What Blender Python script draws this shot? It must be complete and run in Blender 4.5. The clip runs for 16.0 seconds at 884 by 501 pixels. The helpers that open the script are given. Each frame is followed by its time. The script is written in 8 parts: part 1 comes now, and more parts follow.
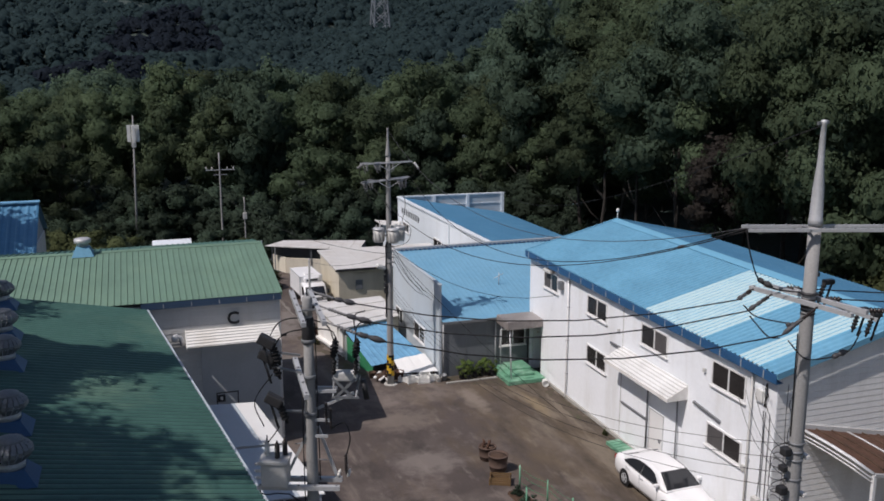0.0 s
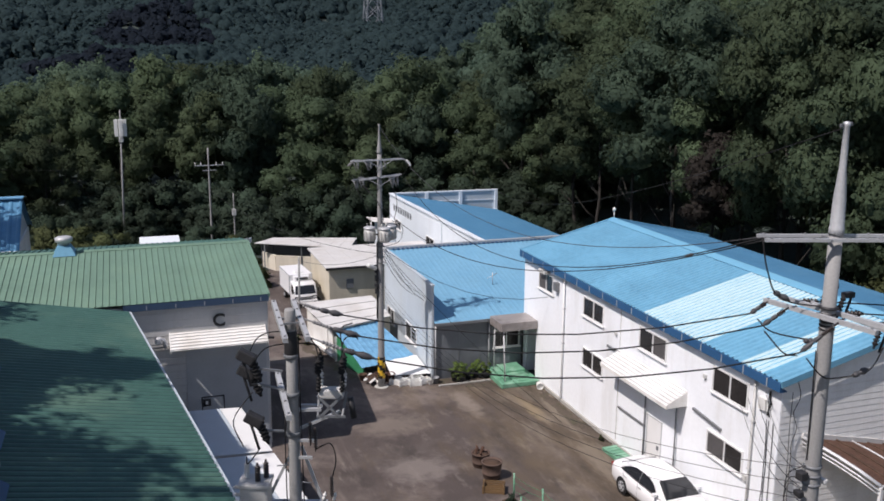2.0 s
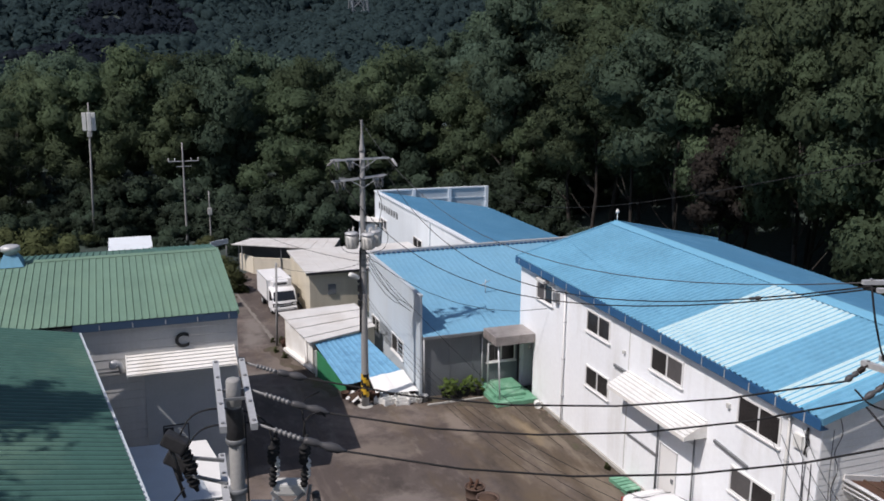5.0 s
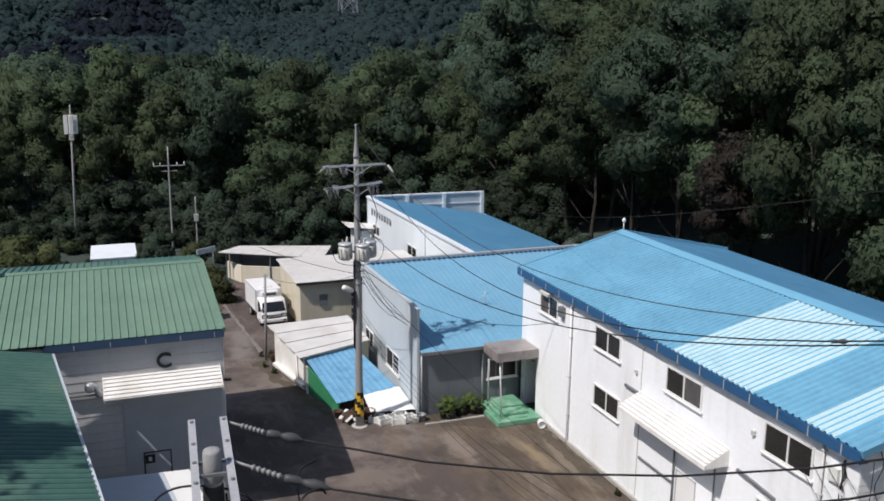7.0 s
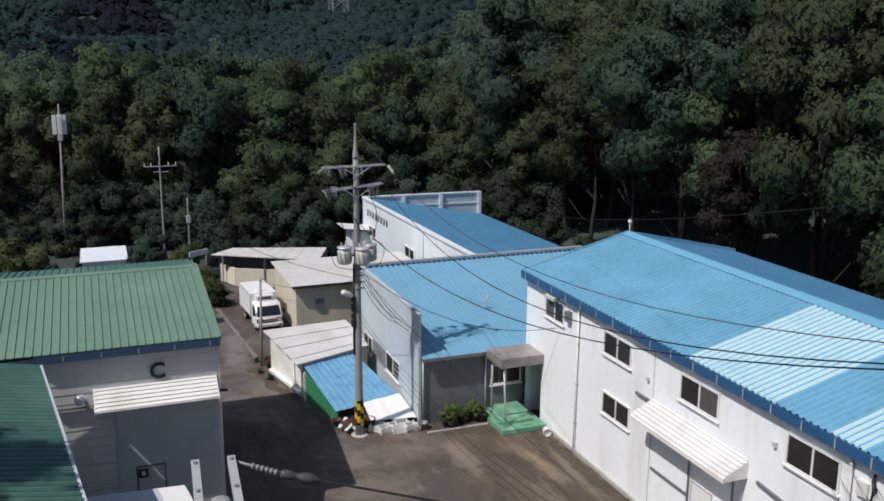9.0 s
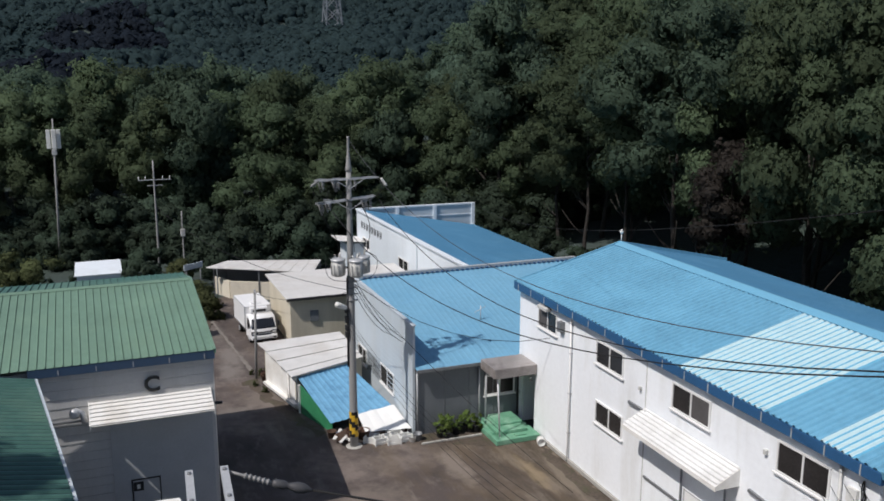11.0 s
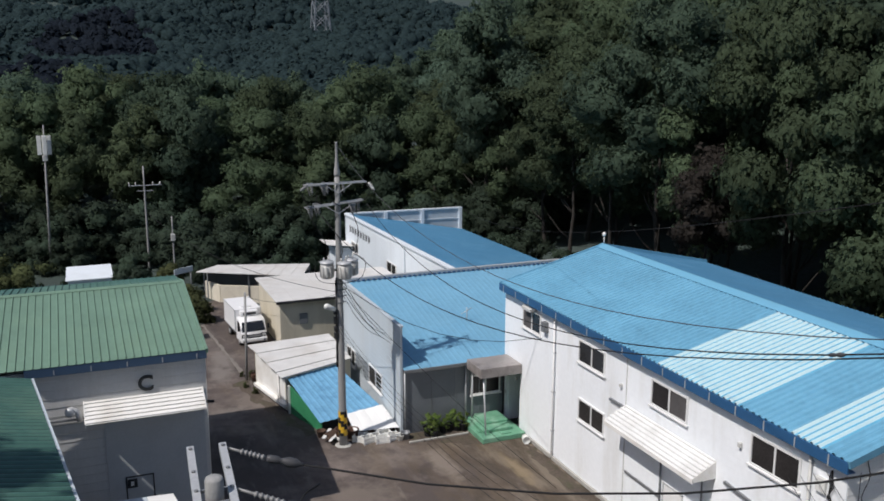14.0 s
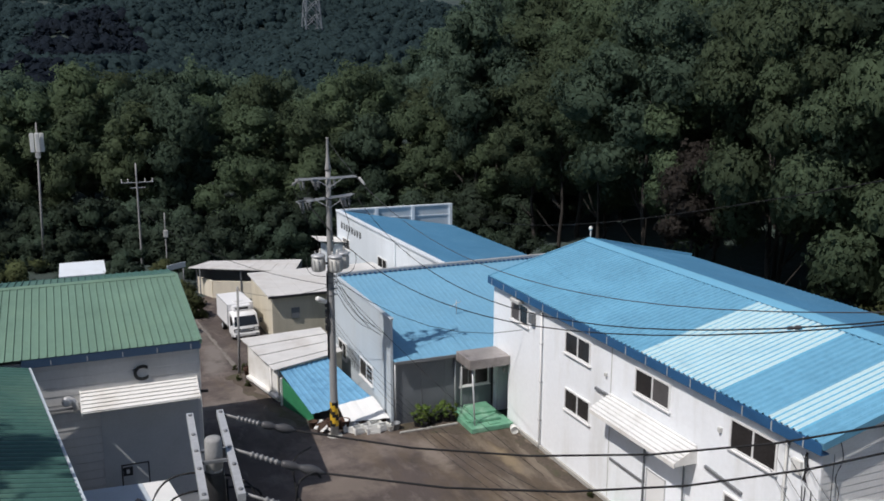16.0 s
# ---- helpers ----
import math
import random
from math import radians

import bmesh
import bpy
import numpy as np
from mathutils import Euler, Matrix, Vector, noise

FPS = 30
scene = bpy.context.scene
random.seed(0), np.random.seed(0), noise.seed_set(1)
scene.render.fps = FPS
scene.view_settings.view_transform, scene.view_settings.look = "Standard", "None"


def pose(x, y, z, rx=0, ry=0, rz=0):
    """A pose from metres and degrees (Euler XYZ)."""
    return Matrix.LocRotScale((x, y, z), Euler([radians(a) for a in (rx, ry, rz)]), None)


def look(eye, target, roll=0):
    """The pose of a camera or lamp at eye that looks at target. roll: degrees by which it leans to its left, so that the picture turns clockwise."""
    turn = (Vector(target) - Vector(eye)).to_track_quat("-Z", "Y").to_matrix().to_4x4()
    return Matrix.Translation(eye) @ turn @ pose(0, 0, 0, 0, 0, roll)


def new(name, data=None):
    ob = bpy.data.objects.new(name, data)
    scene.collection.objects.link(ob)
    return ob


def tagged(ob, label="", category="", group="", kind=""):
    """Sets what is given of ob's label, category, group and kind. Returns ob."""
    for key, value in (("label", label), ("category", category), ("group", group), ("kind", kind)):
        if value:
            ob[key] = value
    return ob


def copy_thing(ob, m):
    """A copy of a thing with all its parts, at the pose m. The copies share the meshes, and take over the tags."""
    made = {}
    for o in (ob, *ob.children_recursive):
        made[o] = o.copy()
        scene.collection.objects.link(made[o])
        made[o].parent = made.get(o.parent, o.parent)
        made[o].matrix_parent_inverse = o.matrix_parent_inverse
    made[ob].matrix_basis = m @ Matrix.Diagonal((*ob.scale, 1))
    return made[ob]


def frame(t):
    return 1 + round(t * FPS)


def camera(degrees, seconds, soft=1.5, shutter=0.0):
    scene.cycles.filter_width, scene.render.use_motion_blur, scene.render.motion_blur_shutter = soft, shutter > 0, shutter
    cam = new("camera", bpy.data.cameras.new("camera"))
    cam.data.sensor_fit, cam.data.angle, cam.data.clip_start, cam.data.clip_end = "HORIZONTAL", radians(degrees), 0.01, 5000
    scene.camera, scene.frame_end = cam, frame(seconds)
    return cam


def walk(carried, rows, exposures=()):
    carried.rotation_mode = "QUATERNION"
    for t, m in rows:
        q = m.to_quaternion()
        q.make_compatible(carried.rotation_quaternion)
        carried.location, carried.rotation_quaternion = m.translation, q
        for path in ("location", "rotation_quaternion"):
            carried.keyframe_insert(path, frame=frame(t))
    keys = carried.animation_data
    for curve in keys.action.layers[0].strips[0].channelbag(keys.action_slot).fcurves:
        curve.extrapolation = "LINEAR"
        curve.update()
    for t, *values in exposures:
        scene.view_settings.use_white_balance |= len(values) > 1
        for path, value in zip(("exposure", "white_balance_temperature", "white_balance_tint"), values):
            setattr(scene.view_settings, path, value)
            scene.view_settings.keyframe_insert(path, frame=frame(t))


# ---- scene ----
cam = camera(51.6, 16.0, soft=1.75)
PATH = [
    (0, (0.359, -0.465, 15.81), (0.979, 1.389, 15.386), 0.0),
    (0.5, (0.376, -0.382, 15.826), (0.997, 1.47, 15.396), 0.0),
    (1, (0.407, -0.253, 15.819), (1.035, 1.598, 15.397), 0.2),
    (1.5, (0.539, 0.144, 15.829), (1.164, 1.992, 15.389), 0.0),
    (2, (0.692, 0.567, 15.807), (1.327, 2.413, 15.372), 0.3),
    (2.5, (0.915, 1.19, 15.805), (1.548, 3.034, 15.361), 0.2),
    (3, (1.146, 1.827, 15.799), (1.787, 3.669, 15.355), 0.3),
    (3.5, (1.418, 2.53, 15.78), (2.059, 4.371, 15.333), 0.1),
    (4, (1.586, 3.019, 15.751), (2.239, 4.86, 15.321), 0.3),
    (4.2, (1.625, 3.191, 15.738), (2.277, 5.031, 15.301), 0.3),
    (6.3, (2.137, 5.621, 15.622), (2.815, 7.446, 15.163), 0.4),
    (6.5, (2.167, 5.776, 15.612), (2.843, 7.602, 15.157), 0.4),
    (7, (2.158, 6.195, 15.561), (2.841, 8.02, 15.113), 0.5),
    (7.5, (2.159, 6.646, 15.518), (2.848, 8.469, 15.071), 0.5),
    (8, (2.167, 7.045, 15.49), (2.859, 8.868, 15.042), 0.4),
    (8.5, (2.151, 7.229, 15.472), (2.849, 9.048, 15.021), 0.4),
    (9, (2.158, 7.421, 15.459), (2.859, 9.239, 15.009), 0.4),
    (11.5, (2.149, 7.094, 15.544), (2.866, 8.912, 15.121), 0.0),
    (12, (2.116, 6.983, 15.55), (2.837, 8.8, 15.128), -0.0),
    (12.5, (2.072, 6.833, 15.568), (2.796, 8.65, 15.149), 0.0),
    (13, (2.031, 6.694, 15.581), (2.76, 8.509, 15.164), 0.0),
    (13.5, (1.984, 6.529, 15.596), (2.716, 8.343, 15.18), 0.0),
    (14, (1.937, 6.347, 15.597), (2.673, 8.16, 15.182), 0.0),
    (14.5, (1.898, 6.177, 15.576), (2.638, 7.988, 15.162), -0.0),
    (15, (1.861, 5.989, 15.561), (2.605, 7.799, 15.146), 0.0),
    (15.5, (1.827, 5.816, 15.534), (2.575, 7.623, 15.119), -0.0),
    (16, (1.757, 5.633, 15.523), (2.509, 7.438, 15.106), 0.0),
]
walk(cam, [(t, look(eye, aim, lean)) for t, eye, aim, lean in PATH],
     [(0, -0.31, 6680, 16.5), (0.5, -0.12, 6680, 17.5), (1.0, -0.01, 6680, 17.5), (1.5, 0.24, 6680, 18.5), (2.0, 0.04, 6680, 17.5), (2.5, 0.15, 6680, 17.5), (3.0, -0.02, 6680, 17.5),
      (3.5, -0.04, 6680, 16.5), (4.0, -0.08, 6680, 16.5), (6.5, -0.04, 6640, 15), (7.5, 0.02, 6700, 13), (8.0, -0.16, 6650, 13), (9.0, -0.18, 6600, 12.5), (12.5, -0.16, 6600, 12.5), (16.0, -0.16, 6600, 12.5)])

# ---- light ----
SUN_WAY = Vector((0.708, 0.214, -1.0))
world = bpy.data.worlds.new("sky")
scene.world = world
world.use_nodes = True
wn = world.node_tree
sky = wn.nodes.new("ShaderNodeTexSky")
sky.sky_type = "NISHITA"
sky.sun_disc = False
sky.sun_elevation = radians(53.5)
sky.sun_rotation = radians(253)
wn.links.new(sky.outputs[0], wn.nodes["Background"].inputs[0])
wn.nodes["Background"].inputs[1].default_value = 0.094
sun = new("sun", bpy.data.lights.new("sun", "SUN"))
sun.data.energy = 4.2
sun.data.angle = radians(0.53)
sun.data.color = (1.0, 0.97, 0.93)
sun.matrix_world = look((-40, -12, 60), Vector((-40, -12, 60)) + SUN_WAY)


# ---- materials ----
def mat(name, colour, rough=0.7, metal=0.0, vary=0.25, scale=1.5, fine=18.0, bump=0.15, stain=None, stain_amount=0.0, stain_scale=0.6,
        each=0.0, spec=0.4, streak=False):
    """A procedural surface: base colour, mottling at two scales, optional stains with a shape of their own, fine relief."""
    m = bpy.data.materials.new(name)
    m.use_nodes = True
    t = m.node_tree
    b = t.nodes["Principled BSDF"]
    b.inputs["Roughness"].default_value = rough
    b.inputs["Metallic"].default_value = metal
    b.inputs["Specular IOR Level"].default_value = spec
    co = t.nodes.new("ShaderNodeTexCoord")
    mp = t.nodes.new("ShaderNodeMapping")
    t.links.new(co.outputs["Object"], mp.inputs[0])
    if streak:
        mp.inputs["Scale"].default_value = (1, 1, 0.18)
    n1 = t.nodes.new("ShaderNodeTexNoise")
    n1.inputs["Scale"].default_value, n1.inputs["Detail"].default_value = scale, 6
    n2 = t.nodes.new("ShaderNodeTexNoise")
    n2.inputs["Scale"].default_value, n2.inputs["Detail"].default_value = fine, 4
    t.links.new(mp.outputs[0], n1.inputs["Vector"])
    t.links.new(co.outputs["Object"], n2.inputs["Vector"])
    add = t.nodes.new("ShaderNodeMath")
    add.operation = "ADD"
    t.links.new(n1.outputs[0], add.inputs[0])
    t.links.new(n2.outputs[0], add.inputs[1])
    rng = t.nodes.new("ShaderNodeMapRange")
    rng.inputs[1].default_value, rng.inputs[2].default_value = 0.6, 1.4
    rng.inputs[3].default_value, rng.inputs[4].default_value = 1 - vary, 1 + vary
    t.links.new(add.outputs[0], rng.inputs[0])
    value = rng.outputs[0]
    if each:
        info = t.nodes.new("ShaderNodeObjectInfo")
        r2 = t.nodes.new("ShaderNodeMapRange")
        r2.inputs[3].default_value, r2.inputs[4].default_value = 1 - each, 1 + each
        t.links.new(info.outputs["Random"], r2.inputs[0])
        mul = t.nodes.new("ShaderNodeMath")
        mul.operation = "MULTIPLY"
        t.links.new(value, mul.inputs[0])
        t.links.new(r2.outputs[0], mul.inputs[1])
        value = mul.outputs[0]
    hsv = t.nodes.new("ShaderNodeHueSaturation")
    hsv.inputs["Color"].default_value = (*colour, 1)
    t.links.new(value, hsv.inputs["Value"])
    out = hsv.outputs[0]
    if stain:
        n3 = t.nodes.new("ShaderNodeTexNoise")
        n3.inputs["Scale"].default_value, n3.inputs["Detail"].default_value = stain_scale, 8
        n3.inputs["Roughness"].default_value = 0.62
        t.links.new(mp.outputs[0], n3.inputs["Vector"])
        r3 = t.nodes.new("ShaderNodeMapRange")
        r3.inputs[1].default_value, r3.inputs[2].default_value = 0.5, 0.68
        r3.inputs[4].default_value = stain_amount
        t.links.new(n3.outputs[0], r3.inputs[0])
        mix = t.nodes.new("ShaderNodeMix")
        mix.data_type = "RGBA"
        t.links.new(r3.outputs[0], mix.inputs[0])
        t.links.new(out, mix.inputs[6])
        mix.inputs[7].default_value = (*stain, 1)
        out = mix.outputs[2]
    t.links.new(out, b.inputs["Base Color"])
    if bump:
        bp = t.nodes.new("ShaderNodeBump")
        bp.inputs["Strength"].default_value = bump
        bp.inputs["Distance"].default_value = 0.02
        t.links.new(n2.outputs[0], bp.inputs["Height"])
        t.links.new(bp.outputs[0], b.inputs["Normal"])
    return m


def leaf_mat(name, colour, spread=0.15, grain=11.0, gaps=0.66, hue=(0.487, 0.513), through_light=0.5):
    m = bpy.data.materials.new(name)
    m.use_nodes = True
    t = m.node_tree
    b = t.nodes["Principled BSDF"]
    b.inputs["Roughness"].default_value = 0.85
    b.inputs["Specular IOR Level"].default_value = 0.08
    geo = t.nodes.new("ShaderNodeNewGeometry")
    info = t.nodes.new("ShaderNodeObjectInfo")
    r1 = t.nodes.new("ShaderNodeMapRange")
    r1.inputs[3].default_value, r1.inputs[4].default_value = 1 - spread, 1 + spread
    t.links.new(geo.outputs["Random Per Island"], r1.inputs[0])
    r2 = t.nodes.new("ShaderNodeMapRange")
    r2.inputs[3].default_value, r2.inputs[4].default_value = 0.74, 1.3
    t.links.new(info.outputs["Random"], r2.inputs[0])
    mul = t.nodes.new("ShaderNodeMath")
    mul.operation = "MULTIPLY"
    t.links.new(r1.outputs[0], mul.inputs[0])
    t.links.new(r2.outputs[0], mul.inputs[1])
    r3 = t.nodes.new("ShaderNodeMapRange")
    r3.inputs[3].default_value, r3.inputs[4].default_value = hue
    t.links.new(info.outputs["Random"], r3.inputs[0])
    hsv = t.nodes.new("ShaderNodeHueSaturation")
    hsv.inputs["Color"].default_value = (*colour, 1)
    t.links.new(r3.outputs[0], hsv.inputs["Hue"])
    t.links.new(mul.outputs[0], hsv.inputs["Value"])
    t.links.new(hsv.outputs[0], b.inputs["Base Color"])
    tr = t.nodes.new("ShaderNodeBsdfTranslucent")
    t.links.new(hsv.outputs[0], tr.inputs[0])
    mixs = t.nodes.new("ShaderNodeMixShader")
    mixs.inputs[0].default_value = through_light
    t.links.new(b.outputs[0], mixs.inputs[1])
    t.links.new(tr.outputs[0], mixs.inputs[2])
    # each blade is a spray of small leaves with gaps between them
    co = t.nodes.new("ShaderNodeTexCoord")
    vo = t.nodes.new("ShaderNodeTexVoronoi")
    vo.inputs["Scale"].default_value = grain
    t.links.new(co.outputs["Object"], vo.inputs["Vector"])
    gap = t.nodes.new("ShaderNodeMath")
    gap.operation = "GREATER_THAN"
    gap.inputs[1].default_value = gaps
    t.links.new(vo.outputs["Distance"], gap.inputs[0])
    clear = t.nodes.new("ShaderNodeBsdfTransparent")
    cut = t.nodes.new("ShaderNodeMixShader")
    t.links.new(gap.outputs[0], cut.inputs[0])
    t.links.new(mixs.outputs[0], cut.inputs[1])
    t.links.new(clear.outputs[0], cut.inputs[2])
    t.links.new(cut.outputs[0], t.nodes["Material Output"].inputs[0])
    # single leaves catch the light differently
    fine = t.nodes.new("ShaderNodeTexNoise")
    fine.inputs["Scale"].default_value, fine.inputs["Detail"].default_value = grain * 0.45, 4
    t.links.new(co.outputs["Object"], fine.inputs["Vector"])
    bp = t.nodes.new("ShaderNodeBump")
    bp.inputs["Strength"].default_value, bp.inputs["Distance"].default_value = 0.45, 1.2 / grain
    t.links.new(fine.outputs[0], bp.inputs["Height"])
    t.links.new(bp.outputs[0], b.inputs["Normal"])
    r4 = t.nodes.new("ShaderNodeMapRange")
    r4.inputs[1].default_value, r4.inputs[2].default_value, r4.inputs[3].default_value, r4.inputs[4].default_value = 0.3, 0.7, 0.72, 1.28
    t.links.new(fine.outputs[0], r4.inputs[0])
    mul2 = t.nodes.new("ShaderNodeMath")
    mul2.operation = "MULTIPLY"
    t.links.new(mul.outputs[0], mul2.inputs[0])
    t.links.new(r4.outputs[0], mul2.inputs[1])
    t.links.new(mul2.outputs[0], hsv.inputs["Value"])
    return m


PALE_SPILLS = (((10.4, 31.4), (1.5, 1.3), (0.2, 0.172, 0.155)), ((14.5, 37.3), (0.55, 1.9), (0.25, 0.208, 0.172)), ((10.6, 35.8), (1.9, 1.3), (0.18, 0.148, 0.125)), ((17.0, 35.6), (0.35, 1.6), (0.24, 0.185, 0.115)),
               ((8.5, 53.2), (0.55, 2.2), (0.2, 0.178, 0.16)), ((8.0, 51.0), (0.6, 1.6), (0.2, 0.178, 0.16)), ((8.9, 46.6), (1.3, 1.6), (0.17, 0.142, 0.122)), ((7.3, 45.6), (1.4, 0.8), (0.17, 0.148, 0.13)), ((8.3, 57.5), (0.5, 2.4), (0.15, 0.13, 0.115)))


def ground_mat(name):
    """Worn brown-grey asphalt: damp and dusty areas, long pale drag streaks, fine grit."""
    m = mat(name, (0.078, 0.062, 0.056), 0.85, vary=0.3, scale=0.3, fine=25, bump=0.4, stain=(0.155, 0.13, 0.114), stain_amount=0.55, stain_scale=0.28)
    t = m.node_tree
    b = t.nodes["Principled BSDF"]
    old = b.inputs["Base Color"].links[0].from_socket
    co = t.nodes.new("ShaderNodeTexCoord")
    for turn, scale, colour, amount, lo, hi in ((0.35, (0.75, 0.11, 1), (0.25, 0.208, 0.178), 0.6, 0.57, 0.74), (0.9, (0.22, 0.3, 1), (0.21, 0.172, 0.15), 0.75, 0.52, 0.66), (0.1, (0.5, 0.3, 1), (0.042, 0.034, 0.031), 0.85, 0.5, 0.68), (0.6, (1.6, 0.7, 1), (0.2, 0.168, 0.145), 0.5, 0.56, 0.68), (-0.5, (2.2, 0.5, 1), (0.24, 0.21, 0.18), 0.5, 0.6, 0.72)):
        mp = t.nodes.new("ShaderNodeMapping")
        mp.inputs["Rotation"].default_value = (0, 0, turn)
        mp.inputs["Scale"].default_value = scale
        mp.inputs["Location"].default_value = (turn * 31, 7 * amount, 0)
        t.links.new(co.outputs["Object"], mp.inputs[0])
        n = t.nodes.new("ShaderNodeTexNoise")
        n.inputs["Scale"].default_value, n.inputs["Detail"].default_value, n.inputs["Roughness"].default_value = 1.0, 9, 0.65
        t.links.new(mp.outputs[0], n.inputs["Vector"])
        r = t.nodes.new("ShaderNodeMapRange")
        r.inputs[1].default_value, r.inputs[2].default_value, r.inputs[4].default_value = lo, hi, amount
        t.links.new(n.outputs[0], r.inputs[0])
        mx = t.nodes.new("ShaderNodeMix")
        mx.data_type = "RGBA"
        t.links.new(r.outputs[0], mx.inputs[0])
        t.links.new(old, mx.inputs[6])
        mx.inputs[7].default_value = (*colour, 1)
        old = mx.outputs[2]
    # ochre mud that has gathered towards the factory wall
    sep = t.nodes.new("ShaderNodeSeparateXYZ")
    t.links.new(co.outputs["Object"], sep.inputs[0])
    near = t.nodes.new("ShaderNodeMapRange")
    near.inputs[1].default_value, near.inputs[2].default_value, near.inputs[3].default_value, near.inputs[4].default_value = 11.0, 18.5, -0.14, 0.2
    t.links.new(sep.outputs[0], near.inputs[0])
    # in drawn-out streaks, ochre and dark
    for turn, lo, hi, amount, colour in ((0.12, 0.4, 0.68, 0.8, (0.115, 0.085, 0.054)), (0.3, 0.56, 0.74, 0.7, (0.045, 0.035, 0.026)), (0.2, 0.6, 0.74, 0.5, (0.24, 0.2, 0.155))):
        mp = t.nodes.new("ShaderNodeMapping")
        mp.inputs["Rotation"].default_value, mp.inputs["Scale"].default_value, mp.inputs["Location"].default_value = (0, 0, turn), (1.1, 0.3, 1), (turn * 90, 3, 0)
        t.links.new(co.outputs["Object"], mp.inputs[0])
        n = t.nodes.new("ShaderNodeTexNoise")
        n.inputs["Scale"].default_value, n.inputs["Detail"].default_value, n.inputs["Roughness"].default_value = 0.9, 9, 0.68
        t.links.new(mp.outputs[0], n.inputs["Vector"])
        total = t.nodes.new("ShaderNodeMath")
        t.links.new(near.outputs[0], total.inputs[0])
        t.links.new(n.outputs[0], total.inputs[1])
        r = t.nodes.new("ShaderNodeMapRange")
        r.inputs[1].default_value, r.inputs[2].default_value, r.inputs[4].default_value = lo, hi, amount
        t.links.new(total.outputs[0], r.inputs[0])
        mx = t.nodes.new("ShaderNodeMix")
        mx.data_type = "RGBA"
        t.links.new(r.outputs[0], mx.inputs[0])
        t.links.new(old, mx.inputs[6])
        mx.inputs[7].default_value = (*colour, 1)
        old = mx.outputs[2]
    # old pale spills with soft, broken outlines
    for centre, size, colour in PALE_SPILLS:
        sub = t.nodes.new("ShaderNodeVectorMath")
        sub.operation = "SUBTRACT"
        sub.inputs[1].default_value = (*centre, 0)
        t.links.new(co.outputs["Object"], sub.inputs[0])
        div = t.nodes.new("ShaderNodeVectorMath")
        div.operation = "DIVIDE"
        div.inputs[1].default_value = (*size, 1)
        t.links.new(sub.outputs[0], div.inputs[0])
        far = t.nodes.new("ShaderNodeVectorMath")
        far.operation = "LENGTH"
        t.links.new(div.outputs[0], far.inputs[0])
        n = t.nodes.new("ShaderNodeTexNoise")
        n.inputs["Scale"].default_value, n.inputs["Detail"].default_value, n.inputs["Roughness"].default_value = 1.3, 9, 0.7
        t.links.new(co.outputs["Object"], n.inputs["Vector"])
        mul = t.nodes.new("ShaderNodeMath")
        mul.operation = "MULTIPLY_ADD"
        mul.inputs[1].default_value = 2.2
        t.links.new(n.outputs[0], mul.inputs[0])
        t.links.new(far.outputs["Value"], mul.inputs[2])
        r = t.nodes.new("ShaderNodeMapRange")
        r.inputs[1].default_value, r.inputs[2].default_value, r.inputs[3].default_value, r.inputs[4].default_value = 1.5, 2.2, 0.75, 0.0
        t.links.new(mul.outputs[0], r.inputs[0])
        mx = t.nodes.new("ShaderNodeMix")
        mx.data_type = "RGBA"
        t.links.new(r.outputs[0], mx.inputs[0])
        t.links.new(old, mx.inputs[6])
        mx.inputs[7].default_value = (*colour, 1)
        old = mx.outputs[2]
    t.links.new(old, b.inputs["Base Color"])
    return m


